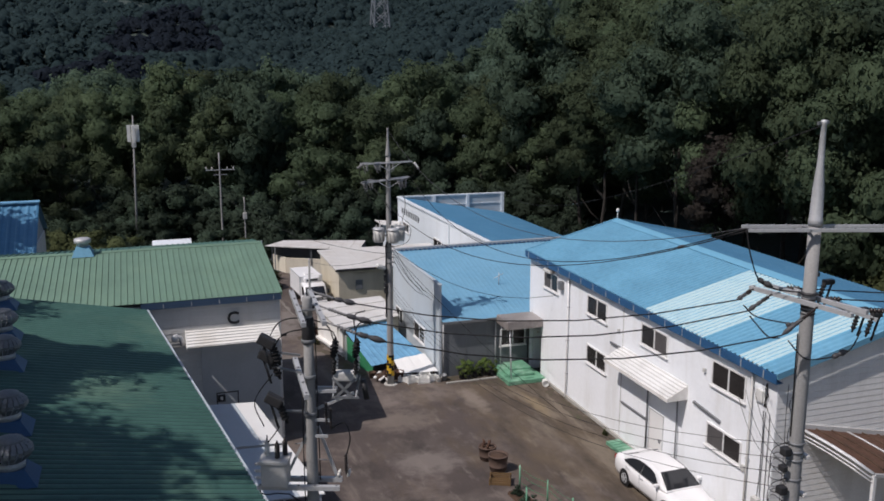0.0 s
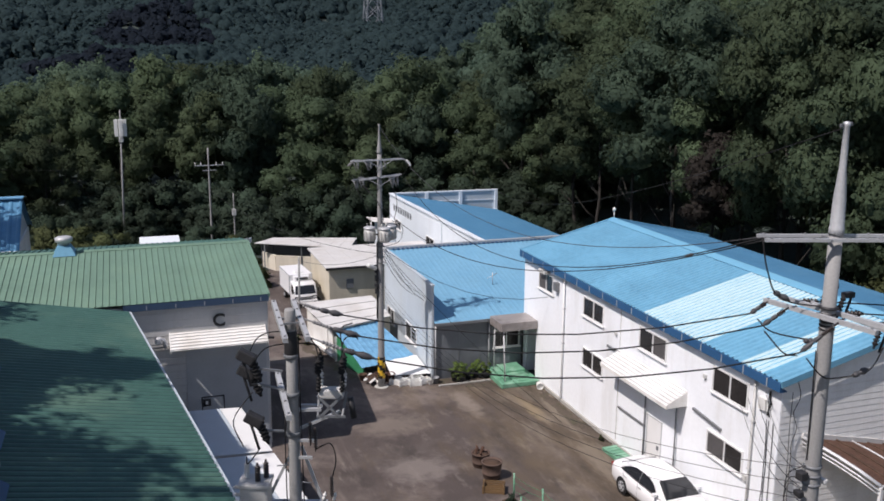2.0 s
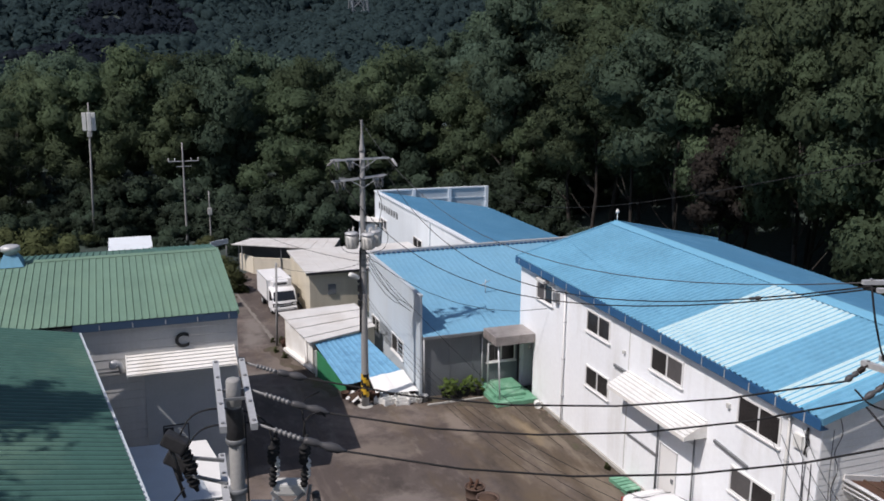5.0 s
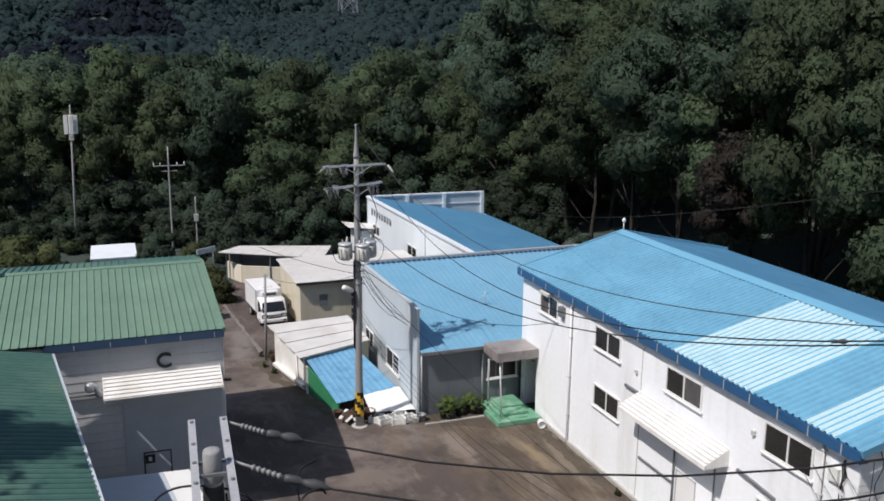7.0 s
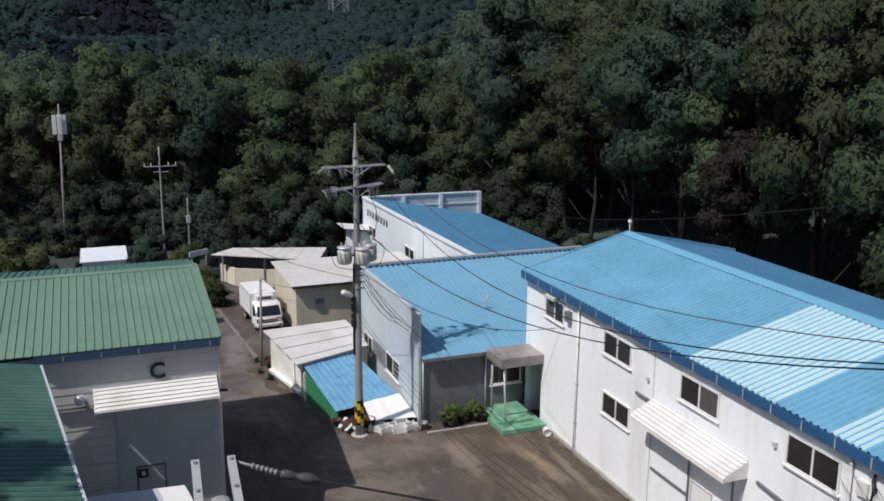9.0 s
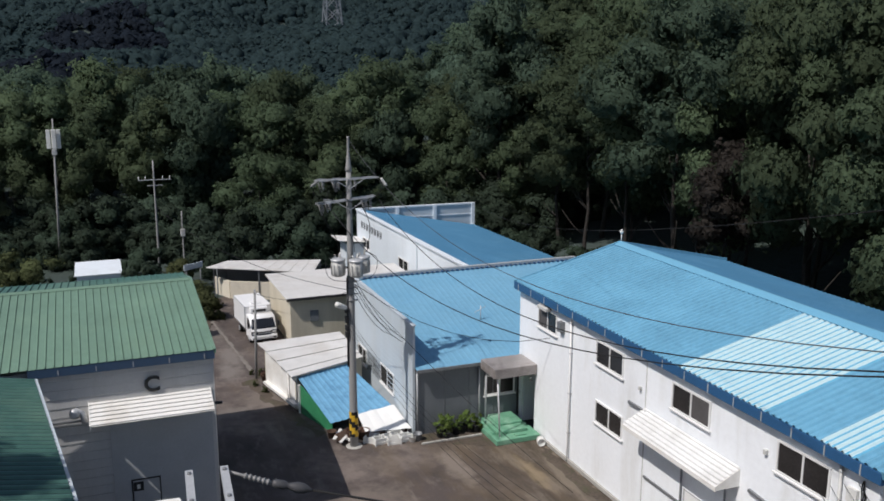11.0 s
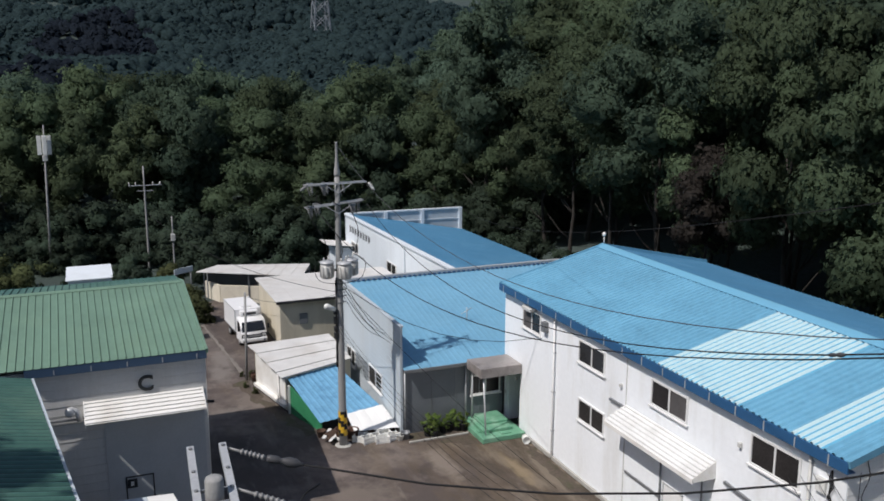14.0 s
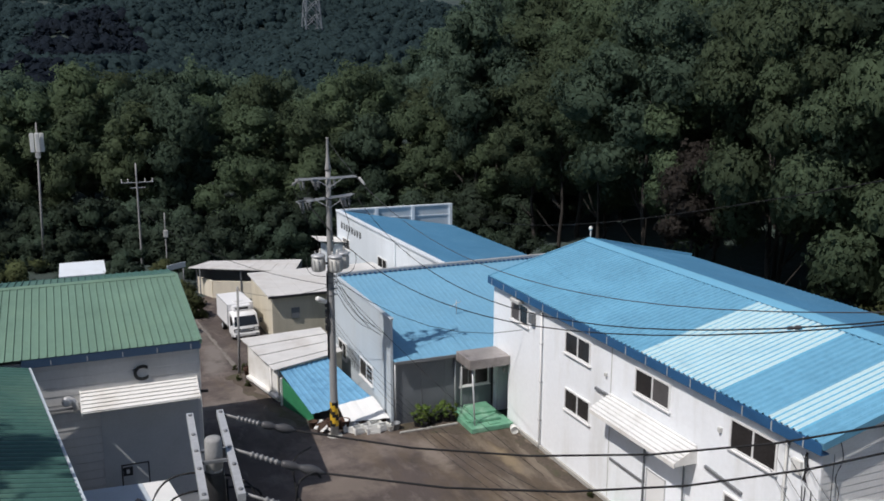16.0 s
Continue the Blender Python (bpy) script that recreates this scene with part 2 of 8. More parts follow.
M = {
    "asphalt": ground_mat("asphalt"),
    "earth": mat("earth", (0.042, 0.06, 0.055), 0.95, vary=0.5, scale=0.15, fine=3, bump=0.6, stain=(0.034, 0.054, 0.04), stain_amount=0.9, stain_scale=0.1),
    "awning_sheet": mat("awning_sheet", (0.7, 0.7, 0.69), 0.5, vary=0.08, stain=(0.42, 0.41, 0.39), stain_amount=0.5, bump=0.04),
    # faded paint; its dark blotches are broken shadow put into the colour
    "faded_blue_roof": mat("faded_blue_roof", (0.15, 0.36, 0.55), 0.55, vary=0.12, scale=0.8, fine=6, bump=0.04, stain=(0.08, 0.22, 0.38), stain_amount=0.65, stain_scale=2.2),
    "clamp_grey": mat("clamp_grey", (0.062, 0.062, 0.066), 0.5, vary=0.2, bump=0.05),
    "hall_wall": mat("hall_wall", (0.69, 0.745, 0.79), 0.55, vary=0.05, scale=0.7, fine=6, bump=0.05, stain=(0.52, 0.54, 0.55), stain_amount=0.35, streak=True),
    "tower_steel": mat("tower_steel", (0.2, 0.22, 0.24), 0.5, 0.2, vary=0.1, bump=0.0),
    "pale_beige_wall": mat("pale_beige_wall", (0.68, 0.63, 0.52), 0.7, vary=0.1, stain=(0.45, 0.4, 0.32), stain_amount=0.4, streak=True),
    "edging": mat("edging", (0.19, 0.172, 0.152), 0.9, vary=0.3, scale=2, fine=20, bump=0.2, stain=(0.13, 0.11, 0.09), stain_amount=0.8, stain_scale=0.9),
    "white_wall": mat("white_wall", (0.86, 0.885, 0.91), 0.55, vary=0.05, scale=0.7, fine=6, bump=0.05, stain=(0.6, 0.59, 0.55), stain_amount=0.4, stain_scale=0.9, streak=True),
    "grey_siding": mat("grey_siding", (0.8, 0.8, 0.78), 0.5, vary=0.08, stain=(0.34, 0.33, 0.3), stain_amount=0.4, streak=True, bump=0.05),
    "pale_wall": mat("pale_wall", (0.48, 0.54, 0.585), 0.55, vary=0.06, stain=(0.4, 0.4, 0.38), stain_amount=0.3, streak=True, bump=0.05),
    "dark_grey_wall": mat("dark_grey_wall", (0.15, 0.165, 0.18), 0.6, vary=0.12, stain=(0.21, 0.22, 0.23), stain_amount=0.3, bump=0.05),
    "c_wall": mat("c_wall", (0.56, 0.56, 0.55), 0.55, vary=0.07, stain=(0.3, 0.28, 0.25), stain_amount=0.35, streak=True, bump=0.05),
    "c_door": mat("c_door", (0.45, 0.47, 0.48), 0.5, vary=0.08, bump=0.04),
    "beige_wall": mat("beige_wall", (0.6, 0.55, 0.44), 0.7, vary=0.1, stain=(0.33, 0.29, 0.21), stain_amount=0.4, streak=True),
    "blue_roof": mat("blue_roof", (0.136, 0.346, 0.494), 0.5, vary=0.16, scale=0.5, fine=5, bump=0.04, stain=(0.17, 0.41, 0.565), stain_amount=0.5, stain_scale=0.5),
    "workshop_blue": mat("workshop_blue", (0.165, 0.37, 0.525), 0.5, vary=0.12, scale=0.4, fine=5, bump=0.03, stain=(0.13, 0.33, 0.5), stain_amount=0.5, stain_scale=0.7),
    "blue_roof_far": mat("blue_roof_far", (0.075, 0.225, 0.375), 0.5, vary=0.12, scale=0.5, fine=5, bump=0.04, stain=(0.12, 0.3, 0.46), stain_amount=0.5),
    "skylight_sheet": mat("skylight_sheet", (0.53, 0.69, 0.71), 0.4, vary=0.07, scale=0.6, fine=5, bump=0.03, stain=(0.39, 0.57, 0.63), stain_amount=0.6),
    "blue_trim": mat("blue_trim", (0.024, 0.095, 0.215), 0.45, vary=0.12, bump=0.04),
    "dull_blue_trim": mat("dull_blue_trim", (0.045, 0.085, 0.15), 0.5, vary=0.15, bump=0.04),
    "green_roof": mat("green_roof", (0.144, 0.24, 0.178), 0.5, vary=0.16, scale=0.6, fine=5, bump=0.04, stain=(0.172, 0.27, 0.19), stain_amount=0.6, stain_scale=0.5),
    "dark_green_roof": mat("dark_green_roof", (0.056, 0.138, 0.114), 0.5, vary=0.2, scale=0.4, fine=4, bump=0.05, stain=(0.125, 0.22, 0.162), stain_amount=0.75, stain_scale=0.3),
    "tin": mat("tin", (0.62, 0.61, 0.59), 0.5, vary=0.12, stain=(0.47, 0.43, 0.38), stain_amount=0.5, bump=0.05),
    "white_sheet": mat("white_sheet", (0.8, 0.8, 0.78), 0.5, vary=0.05, bump=0.03),
    "cream_awning": mat("cream_awning", (0.79, 0.78, 0.75), 0.5, vary=0.07, stain=(0.45, 0.4, 0.32), stain_amount=0.4, bump=0.04),
    "brown_canopy": mat("brown_canopy", (0.29, 0.265, 0.25), 0.4, vary=0.25, scale=1.1, stain=(0.13, 0.11, 0.105), stain_amount=0.85, stain_scale=0.9),
    "frame_white": mat("frame_white", (0.75, 0.75, 0.74), 0.4, vary=0.04, bump=0),
    "galvanised": mat("galvanised", (0.5, 0.51, 0.52), 0.45, 0.3, vary=0.15, bump=0.05),
    "concrete": mat("concrete", (0.4, 0.39, 0.36), 0.85, vary=0.15, scale=2, fine=25, bump=0.2, stain=(0.25, 0.23, 0.2), stain_amount=0.5),
    "pole_concrete": mat("pole_concrete", (0.29, 0.29, 0.285), 0.8, vary=0.15, scale=2, fine=25, bump=0.2, stain=(0.26, 0.25, 0.23), stain_amount=0.4, streak=True),
    "black_rubber": mat("black_rubber", (0.013, 0.013, 0.014), 0.85, vary=0.3, bump=0.1),
    "black_iron": mat("black_iron", (0.03, 0.03, 0.032), 0.5, vary=0.3, bump=0.1),
    "brown_porcelain": mat("brown_porcelain", (0.034, 0.027, 0.025), 0.3, vary=0.2, bump=0.0),
    "grey_enamel": mat("grey_enamel", (0.52, 0.52, 0.5), 0.45, vary=0.1, stain=(0.3, 0.25, 0.2), stain_amount=0.3),
    "white_porcelain": mat("white_porcelain", (0.7, 0.69, 0.66), 0.3, vary=0.06, bump=0),
    "dull_porcelain": mat("dull_porcelain", (0.2, 0.2, 0.2), 0.4, vary=0.15, bump=0),
    "yellow_paint": mat("yellow_paint", (0.65, 0.4, 0.03), 0.5, vary=0.15),
    "car_paint": mat("car_paint", (0.82, 0.82, 0.82), 0.22, vary=0.02, bump=0, spec=0.6),
    "truck_paint": mat("truck_paint", (0.8, 0.8, 0.8), 0.35, vary=0.04, bump=0),
    "dark_glass": mat("dark_glass", (0.018, 0.02, 0.024), 0.08, vary=0.1, bump=0, spec=0.6),
    "window_glass": mat("window_glass", (0.028, 0.026, 0.026), 0.22, vary=0.35, scale=1.2, bump=0, spec=0.3),
    "mesh_screen": mat("mesh_screen", (0.085, 0.08, 0.08), 0.7, vary=0.2, bump=0.1),
    "lamp_glass": mat("lamp_glass", (0.7, 0.7, 0.7), 0.15, vary=0.05, bump=0),
    "tail_red": mat("tail_red", (0.3, 0.02, 0.02), 0.25, bump=0),
    "green_mat": mat("green_mat", (0.13, 0.32, 0.21), 0.6, vary=0.25, scale=2, stain=(0.3, 0.5, 0.37), stain_amount=0.8, stain_scale=1.6),
    "green_board": mat("green_board", (0.03, 0.2, 0.09), 0.6, vary=0.2),
    "rust": mat("rust", (0.095, 0.05, 0.034), 0.9, vary=0.4, scale=3, bump=0.4),
    "dark_wood": mat("dark_wood", (0.075, 0.045, 0.03), 0.9, vary=0.4, scale=3, bump=0.3),
    "white_plastic": mat("white_plastic", (0.72, 0.72, 0.69), 0.5, vary=0.08),
    "clay": mat("clay", (0.1, 0.066, 0.052), 0.85, vary=0.25, bump=0.3),
    "orange_plastic": mat("orange_plastic", (0.17, 0.105, 0.05), 0.6, vary=0.2),
    "bark": mat("bark", (0.032, 0.028, 0.024), 0.95, vary=0.35, scale=3, bump=0.5),
    "leaf_a": leaf_mat("leaf_a", (0.074, 0.104, 0.061)),
    "leaf_b": leaf_mat("leaf_b", (0.084, 0.114, 0.065)),
    "leaf_c": leaf_mat("leaf_c", (0.061, 0.091, 0.063)),
    # lighter leaves for the back rows, lit tops and haze put into the colour
    "leaf_d": leaf_mat("leaf_d", (0.086, 0.126, 0.085)),
    "leaf_e": leaf_mat("leaf_e", (0.077, 0.117, 0.083)),
    # haze over the distant wood is put into these bluish leaves
    "leaf_far_haze": leaf_mat("leaf_far_haze", (0.049, 0.083, 0.088), 0.06, 2.2, 0.95, (0.5, 0.5)),
    # dark blue leaves put the shade of a mountain hollow into the colour
    "leaf_shadow": leaf_mat("leaf_shadow", (0.02, 0.028, 0.04), 0.14, 2.2, 0.95, (0.5, 0.5)),
    "leaf_bright": leaf_mat("leaf_bright", (0.17, 0.24, 0.07), 0.2, 30.0, 0.8),
    "leaf_rust": leaf_mat("leaf_rust", (0.036, 0.031, 0.028)),
    # bush leaves darkened, the shade they stand in put into the colour
    "leaf_shade": leaf_mat("leaf_shade", (0.042, 0.06, 0.042)),
    "leaf_gold": leaf_mat("leaf_gold", (0.085, 0.1, 0.047)),
    "ridge_blue": mat("ridge_blue", (0.15, 0.38, 0.54), 0.45, vary=0.1, bump=0.03, stain=(0.12, 0.34, 0.5), stain_amount=0.5, stain_scale=1.5),
    # dark green strip that puts the ribs' shading into the sheet's colour
    "green_joint": mat("green_joint", (0.05, 0.09, 0.06), 0.7, vary=0.3, bump=0.0),
    # darker strips along the foot of each roof rib
    "green_seam": mat("green_seam", (0.022, 0.062, 0.056), 0.7, vary=0.3, bump=0.0),
    "skylight_seam": mat("skylight_seam", (0.11, 0.37, 0.55), 0.6, vary=0.2, bump=0.0),
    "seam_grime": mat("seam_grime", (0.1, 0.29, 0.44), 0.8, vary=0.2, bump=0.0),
    "dirt": mat("dirt", (0.085, 0.067, 0.052), 0.95, vary=0.4, scale=0.9, fine=9, bump=0.4, stain=(0.06, 0.065, 0.03), stain_amount=0.8, stain_scale=1.2),
    "letter": mat("letter", (0.02, 0.022, 0.024), 0.5, bump=0),
    "teal_sheet": mat("teal_sheet", (0.25, 0.5, 0.47), 0.5),
    "steel_dark": mat("steel_dark", (0.2, 0.21, 0.22), 0.5, 0.3, vary=0.2),
}


# ---- mesh helpers ----
def link(name, bm, material, parent=None, label=""):
    me = bpy.data.meshes.new(name)
    bm.normal_update()
    bm.to_mesh(me)
    bm.free()
    for k in material.split("+"):
        me.materials.append(M[k])
    ob = new(name, me)
    if parent:
        ob.parent = parent
    if label:
        tagged(ob, label)
    return ob


def part(name, bm, material, parent, label=""):
    return link(name, bm, material, parent, label)


def thing(name, label, category, m=None, group=""):
    ob = new(name)
    ob.empty_display_size = 0.2
    tagged(ob, label, category, group)
    if m is not None:
        ob.matrix_basis = m
    return ob


def B():
    return bmesh.new()


def quadbox(bm, pts):
    """A solid from eight corners: four below, four above, each ring counter-clockwise from above."""
    v = [bm.verts.new(p) for p in pts]
    for f in ((3, 2, 1, 0), (4, 5, 6, 7), (0, 1, 5, 4), (1, 2, 6, 5), (2, 3, 7, 6), (3, 0, 4, 7)):
        bm.faces.new([v[i] for i in f])
    return bm


def box(bm, x0, y0, z0, x1, y1, z1, bevel=0.0):
    if bevel:
        t = B()
        box(t, x0, y0, z0, x1, y1, z1)
        bmesh.ops.bevel(t, geom=t.edges[:], offset=bevel, segments=2, affect="EDGES", profile=0.6)
        merge(bm, t)
        return bm
    return quadbox(bm, [(x0, y0, z0), (x1, y0, z0), (x1, y1, z0), (x0, y1, z0), (x0, y0, z1), (x1, y0, z1), (x1, y1, z1), (x0, y1, z1)])


def merge(bm, other):
    idx = {}
    for v in other.verts:
        idx[v] = bm.verts.new(v.co)
    for f in other.faces:
        try:
            nf = bm.faces.new([idx[v] for v in f.verts])
            nf.smooth = f.smooth
        except ValueError:
            pass
    other.free()
    return bm


def frame_of(d):
    d = Vector(d).normalized()
    a = Vector((0, 0, 1)) if abs(d.z) < 0.9 else Vector((1, 0, 0))
    u = d.cross(a).normalized()
    return d, u, d.cross(u)


def rings(bm, centres, radii, n=12, way=None, cap=True, smooth=True):
    """A round body through the given centres with the given radii."""
    rs = []
    for i, (c, r) in enumerate(zip(centres, radii)):
        c = Vector(c)
        if way is None:
            a = Vector(centres[max(0, i - 1)])
            b = Vector(centres[min(len(centres) - 1, i + 1)])
            d = b - a
            if d.length < 1e-6:
                d = Vector((0, 0, 1))
        else:
            d = Vector(way)
        d, u, w = frame_of(d)
        rs.append([bm.verts.new(c + r * (math.cos(2 * math.pi * k / n) * u + math.sin(2 * math.pi * k / n) * w)) for k in range(n)])
    for a, b in zip(rs, rs[1:]):
        for k in range(n):
            f = bm.faces.new((a[k], a[(k + 1) % n], b[(k + 1) % n], b[k]))
            f.smooth = smooth
    if cap:
        bm.faces.new(rs[0][::-1])
        bm.faces.new(rs[-1])
    return bm


def cyl(bm, p, q, r, r2=None, n=12):
    return rings(bm, [p, q], [r, r if r2 is None else r2], n, Vector(q) - Vector(p))


def lathe(bm, base, way, prof, n=16):
    """prof: (distance along way, radius) pairs."""
    base, way = Vector(base), Vector(way).normalized()
    return rings(bm, [base + way * d for d, r in prof], [max(r, 0.001) for d, r in prof], n, way)


def beam(bm, p, q, w, h, up=(0, 0, 1)):
    """A straight bar of rectangular section from p to q."""
    p, q = Vector(p), Vector(q)
    d = (q - p).normalized()
    s = d.cross(Vector(up)).normalized()
    u = s.cross(d)
    c = [p + s * a + u * b for a, b in ((-w / 2, -h / 2), (w / 2, -h / 2), (w / 2, h / 2), (-w / 2, h / 2))]
    e = [q + s * a + u * b for a, b in ((-w / 2, -h / 2), (w / 2, -h / 2), (w / 2, h / 2), (-w / 2, h / 2))]
    v = [bm.verts.new(x) for x in c + e]
    for f in ((0, 3, 2, 1), (4, 5, 6, 7), (0, 1, 5, 4), (1, 2, 6, 5), (2, 3, 7, 6), (3, 0, 4, 7)):
        bm.faces.new([v[i] for i in f])
    return bm


def prism(bm, poly, a, b):
    """A solid between two copies of a polygon, moved by the vectors a and b."""
    a, b = Vector(a), Vector(b)
    lo = [bm.verts.new(Vector(p) + a) for p in poly]
    hi = [bm.verts.new(Vector(p) + b) for p in poly]
    n = len(poly)
    bm.faces.new(lo[::-1])
    bm.faces.new(hi)
    for i in range(n):
        bm.faces.new((lo[i], lo[(i + 1) % n], hi[(i + 1) % n], hi[i]))
    return bm


def holed_wall(bm, axis, face, inner, a0, a1, z0, z1, holes):
    """One wall slab between the planes face and inner (normal along axis), with openings (a, b, low, high) cut through it."""
    xs = sorted({a0, a1, *[h[0] for h in holes], *[h[1] for h in holes]})
    zs = sorted({z0, z1, *[h[2] for h in holes], *[h[3] for h in holes]})
    vs = {}

    def v(i, j, c):
        if (i, j, c) not in vs:
            vs[i, j, c] = bm.verts.new((c, xs[i], zs[j]) if axis == "x" else (xs[i], c, zs[j]))
        return vs[i, j, c]

    def solid(i, j):
        if not (0 <= i < len(xs) - 1 and 0 <= j < len(zs) - 1):
            return False
        x, z = (xs[i] + xs[i + 1]) / 2, (zs[j] + zs[j + 1]) / 2
        return not any(h[0] < x < h[1] and h[2] < z < h[3] for h in holes)
    for i in range(len(xs) - 1):
        for j in range(len(zs) - 1):
            if not solid(i, j):
                continue
            for c in (face, inner):
                bm.faces.new((v(i, j, c), v(i + 1, j, c), v(i + 1, j + 1, c), v(i, j + 1, c)))
            for (di, dj), (p, q) in (((-1, 0), ((i, j), (i, j + 1))), ((1, 0), ((i + 1, j), (i + 1, j + 1))), ((0, -1), ((i, j), (i + 1, j))), ((0, 1), ((i, j + 1), (i + 1, j + 1)))):
                if not solid(i + di, j + dj):
                    bm.faces.new((v(*p, face), v(*q, face), v(*q, inner), v(*p, inner)))
    bmesh.ops.recalc_face_normals(bm, faces=bm.faces[:])
    return bm


def sheet(bm, p, u, v, width, length, pitch, height, top=0.35, thick=0.012, lift=None, length2=None, groove=0.0):
    """Ribbed metal sheet from corner p: ribs stand side by side along u and run along v. length2: length at the far end of u, where it is cut askew."""
    p, u, v = Vector(p), Vector(u).normalized(), Vector(v).normalized()
    n = u.cross(v).normalized()
    if n.z < 0 and lift is None:
        n = -n
    if lift is not None:
        n = Vector(lift)
    prof = []
    count = max(1, int(round(width / pitch)))
    w = width / count
    foot, crown = ((1 - top) * 0.72, 1 - 0.28 * (1 - top)) if top > 0.25 else ((1 - top) * 0.95, 1 - top * 0.35)
    for i in range(count):
        a = i * w
        if groove:
            prof += [(a, 0), (a + w * groove, 0)]
        prof += [(a + (w * groove * 1.02 if groove else 0), 0), (a + w * foot, 0), (a + w * (1 - top), height), (a + w * crown, height)]
    prof.append((width, 0))
    per = 6 if groove else 4
    ends = []
    for k in (0, 1):
        for side in (0, -thick):
            row = []
            for a, h in prof:
                le = length if length2 is None else length + (length2 - length) * a / width
                row.append(bm.verts.new(p + u * a + v * (le * k) + n * (h + side)))
            ends.append(row)
    t0, b0, t1, b1 = ends
    for i in range(len(prof) - 1):
        f = bm.faces.new((t0[i], t0[i + 1], t1[i + 1], t1[i]))
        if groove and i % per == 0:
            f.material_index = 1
        bm.faces.new((b0[i + 1], b0[i], b1[i], b1[i + 1]))
        bm.faces.new((t0[i + 1], t0[i], b0[i], b0[i + 1]))
        bm.faces.new((t1[i], t1[i + 1], b1[i + 1], b1[i]))
    for i in (0, -1):
        bm.faces.new((t0[i], b0[i], b1[i], t1[i]))
    bmesh.ops.recalc_face_normals(bm, faces=bm.faces[:])
    return bm


def wire(name, pts, r, parent, material="black_rubber", sag=0.0, label=""):
    """A cable through two or more places; between two places it hangs by sag."""
    pts = [Vector(p) for p in pts]
    line = []
    if len(pts) > 2:
        # bent through its places in one smooth curve
        ends = [pts[0] * 2 - pts[1]] + pts + [pts[-1] * 2 - pts[-2]]
        fine = []
        for p0, p1, p2, p3 in zip(ends, ends[1:], ends[2:], ends[3:]):
            for i in range(5):
                f = i / 5
                fine.append(0.5 * (2 * p1 + (p2 - p0) * f + (2 * p0 - 5 * p1 + 4 * p2 - p3) * f * f + (3 * p1 - p0 - 3 * p2 + p3) * f ** 3))
        fine.append(pts[-1])
        if not sag:
            return part(name, rings(B(), fine, [r] * len(fine), 6), material, parent, label)
    for a, b in zip(pts, pts[1:]):
        n = max(4, int((b - a).length / 1.2)) if sag else 6
        for i in range(n):
            f = i / n
            q = a.lerp(b, f)
            q.z -= sag * 4 * f * (1 - f)
            line.append(q)
    line.append(pts[-1])
    return part(name, rings(B(), line, [r] * len(line), 6), material, parent, label)


def window(parent, name, wall, y0, y1, z0, z1, face, axis="x", out=-1, sill=True, screen=None, panes=2):
    """A sliding window set in a wall: frame, two sashes with panes, sill. axis: the wall's normal."""
    def bx(bm, a0, c0, z_0, a1, c1, z_1):
        if axis == "x":
            return box(bm, min(c0, c1), a0, z_0, max(c0, c1), a1, z_1)
        return box(bm, a0, min(c0, c1), z_0, a1, max(c0, c1), z_1)
    a0, a1 = min(y0, y1), max(y0, y1)
    f = 0.06
    bm = B()
    o, i = face + out * 0.05, face - out * 0.03
    bx(bm, a0, o, z1 - f, a1, i, z1)
    bx(bm, a0, o, z0, a1, i, z0 + f)
    bx(bm, a0, o, z0 + f, a0 + f, i, z1 - f)
    bx(bm, a1 - f, o, z0 + f, a1, i, z1 - f)
    w = part("window", bm, "frame_white", parent)
    mid = (a0 + a1) / 2
    bm = B()
    bx(bm, mid - 0.03, face + out * 0.035, z0 + f, mid + 0.03, i, z1 - f)
    part("mullion", bm, "frame_white", w)
    for k, (s, e) in enumerate(((a0 + f, mid - 0.03), (mid + 0.03, a1 - f))):
        bm = B()
        bx(bm, s, face + out * (0.012 + 0.008 * k), z0 + f, e, face - out * 0.01, z1 - f)
        part("pane", bm, "mesh_screen" if screen == k else "window_glass", w)
    if sill:
        bm = B()
        bx(bm, a0 - 0.05, face + out * 0.1, z0 - 0.045, a1 + 0.05, face, z0)
        part("sill", bm, "frame_white", w)
    return w


# ---- ground ----
def height(x, y):
    """Flat works yard; wooded slopes rise behind and to the side; a mountain stands far behind."""
    def ramp(v, a, b):
        f = min(1, max(0, (v - a) / (b - a)))
        return f * f * (3 - 2 * f)
    z = 0.0
    side = x - 32 + 0.12 * max(0, 40 - y)
    if side > 0:
        z += (24 * ramp(side, 0, 75) + 40 * ramp(side, 60, 300)) * (1 - 0.95 * ramp(y, 120, 230))
    back = y - 80
    if back > 0:
        z += 2.5 * ramp(back, 0, 50) * (1 - 0.6 * ramp(back, 60, 120))
        z += 0.00336 * max(0, min(y, 900) - 170) ** 1.58 * (0.9 + 0.14 * math.sin(x * 0.013 + 1.2))
        z += 13 * ramp(y, 170, 260) * noise.noise(Vector((x * 0.016, y * 0.02, 7)))
    if x < -20:
        z += 14 * ramp(-x, 20, 160)
    if z > 0.01:
        z += min(1, z) * 1.2 * noise.noise(Vector((x * 0.03, y * 0.03, 0)))
    return z


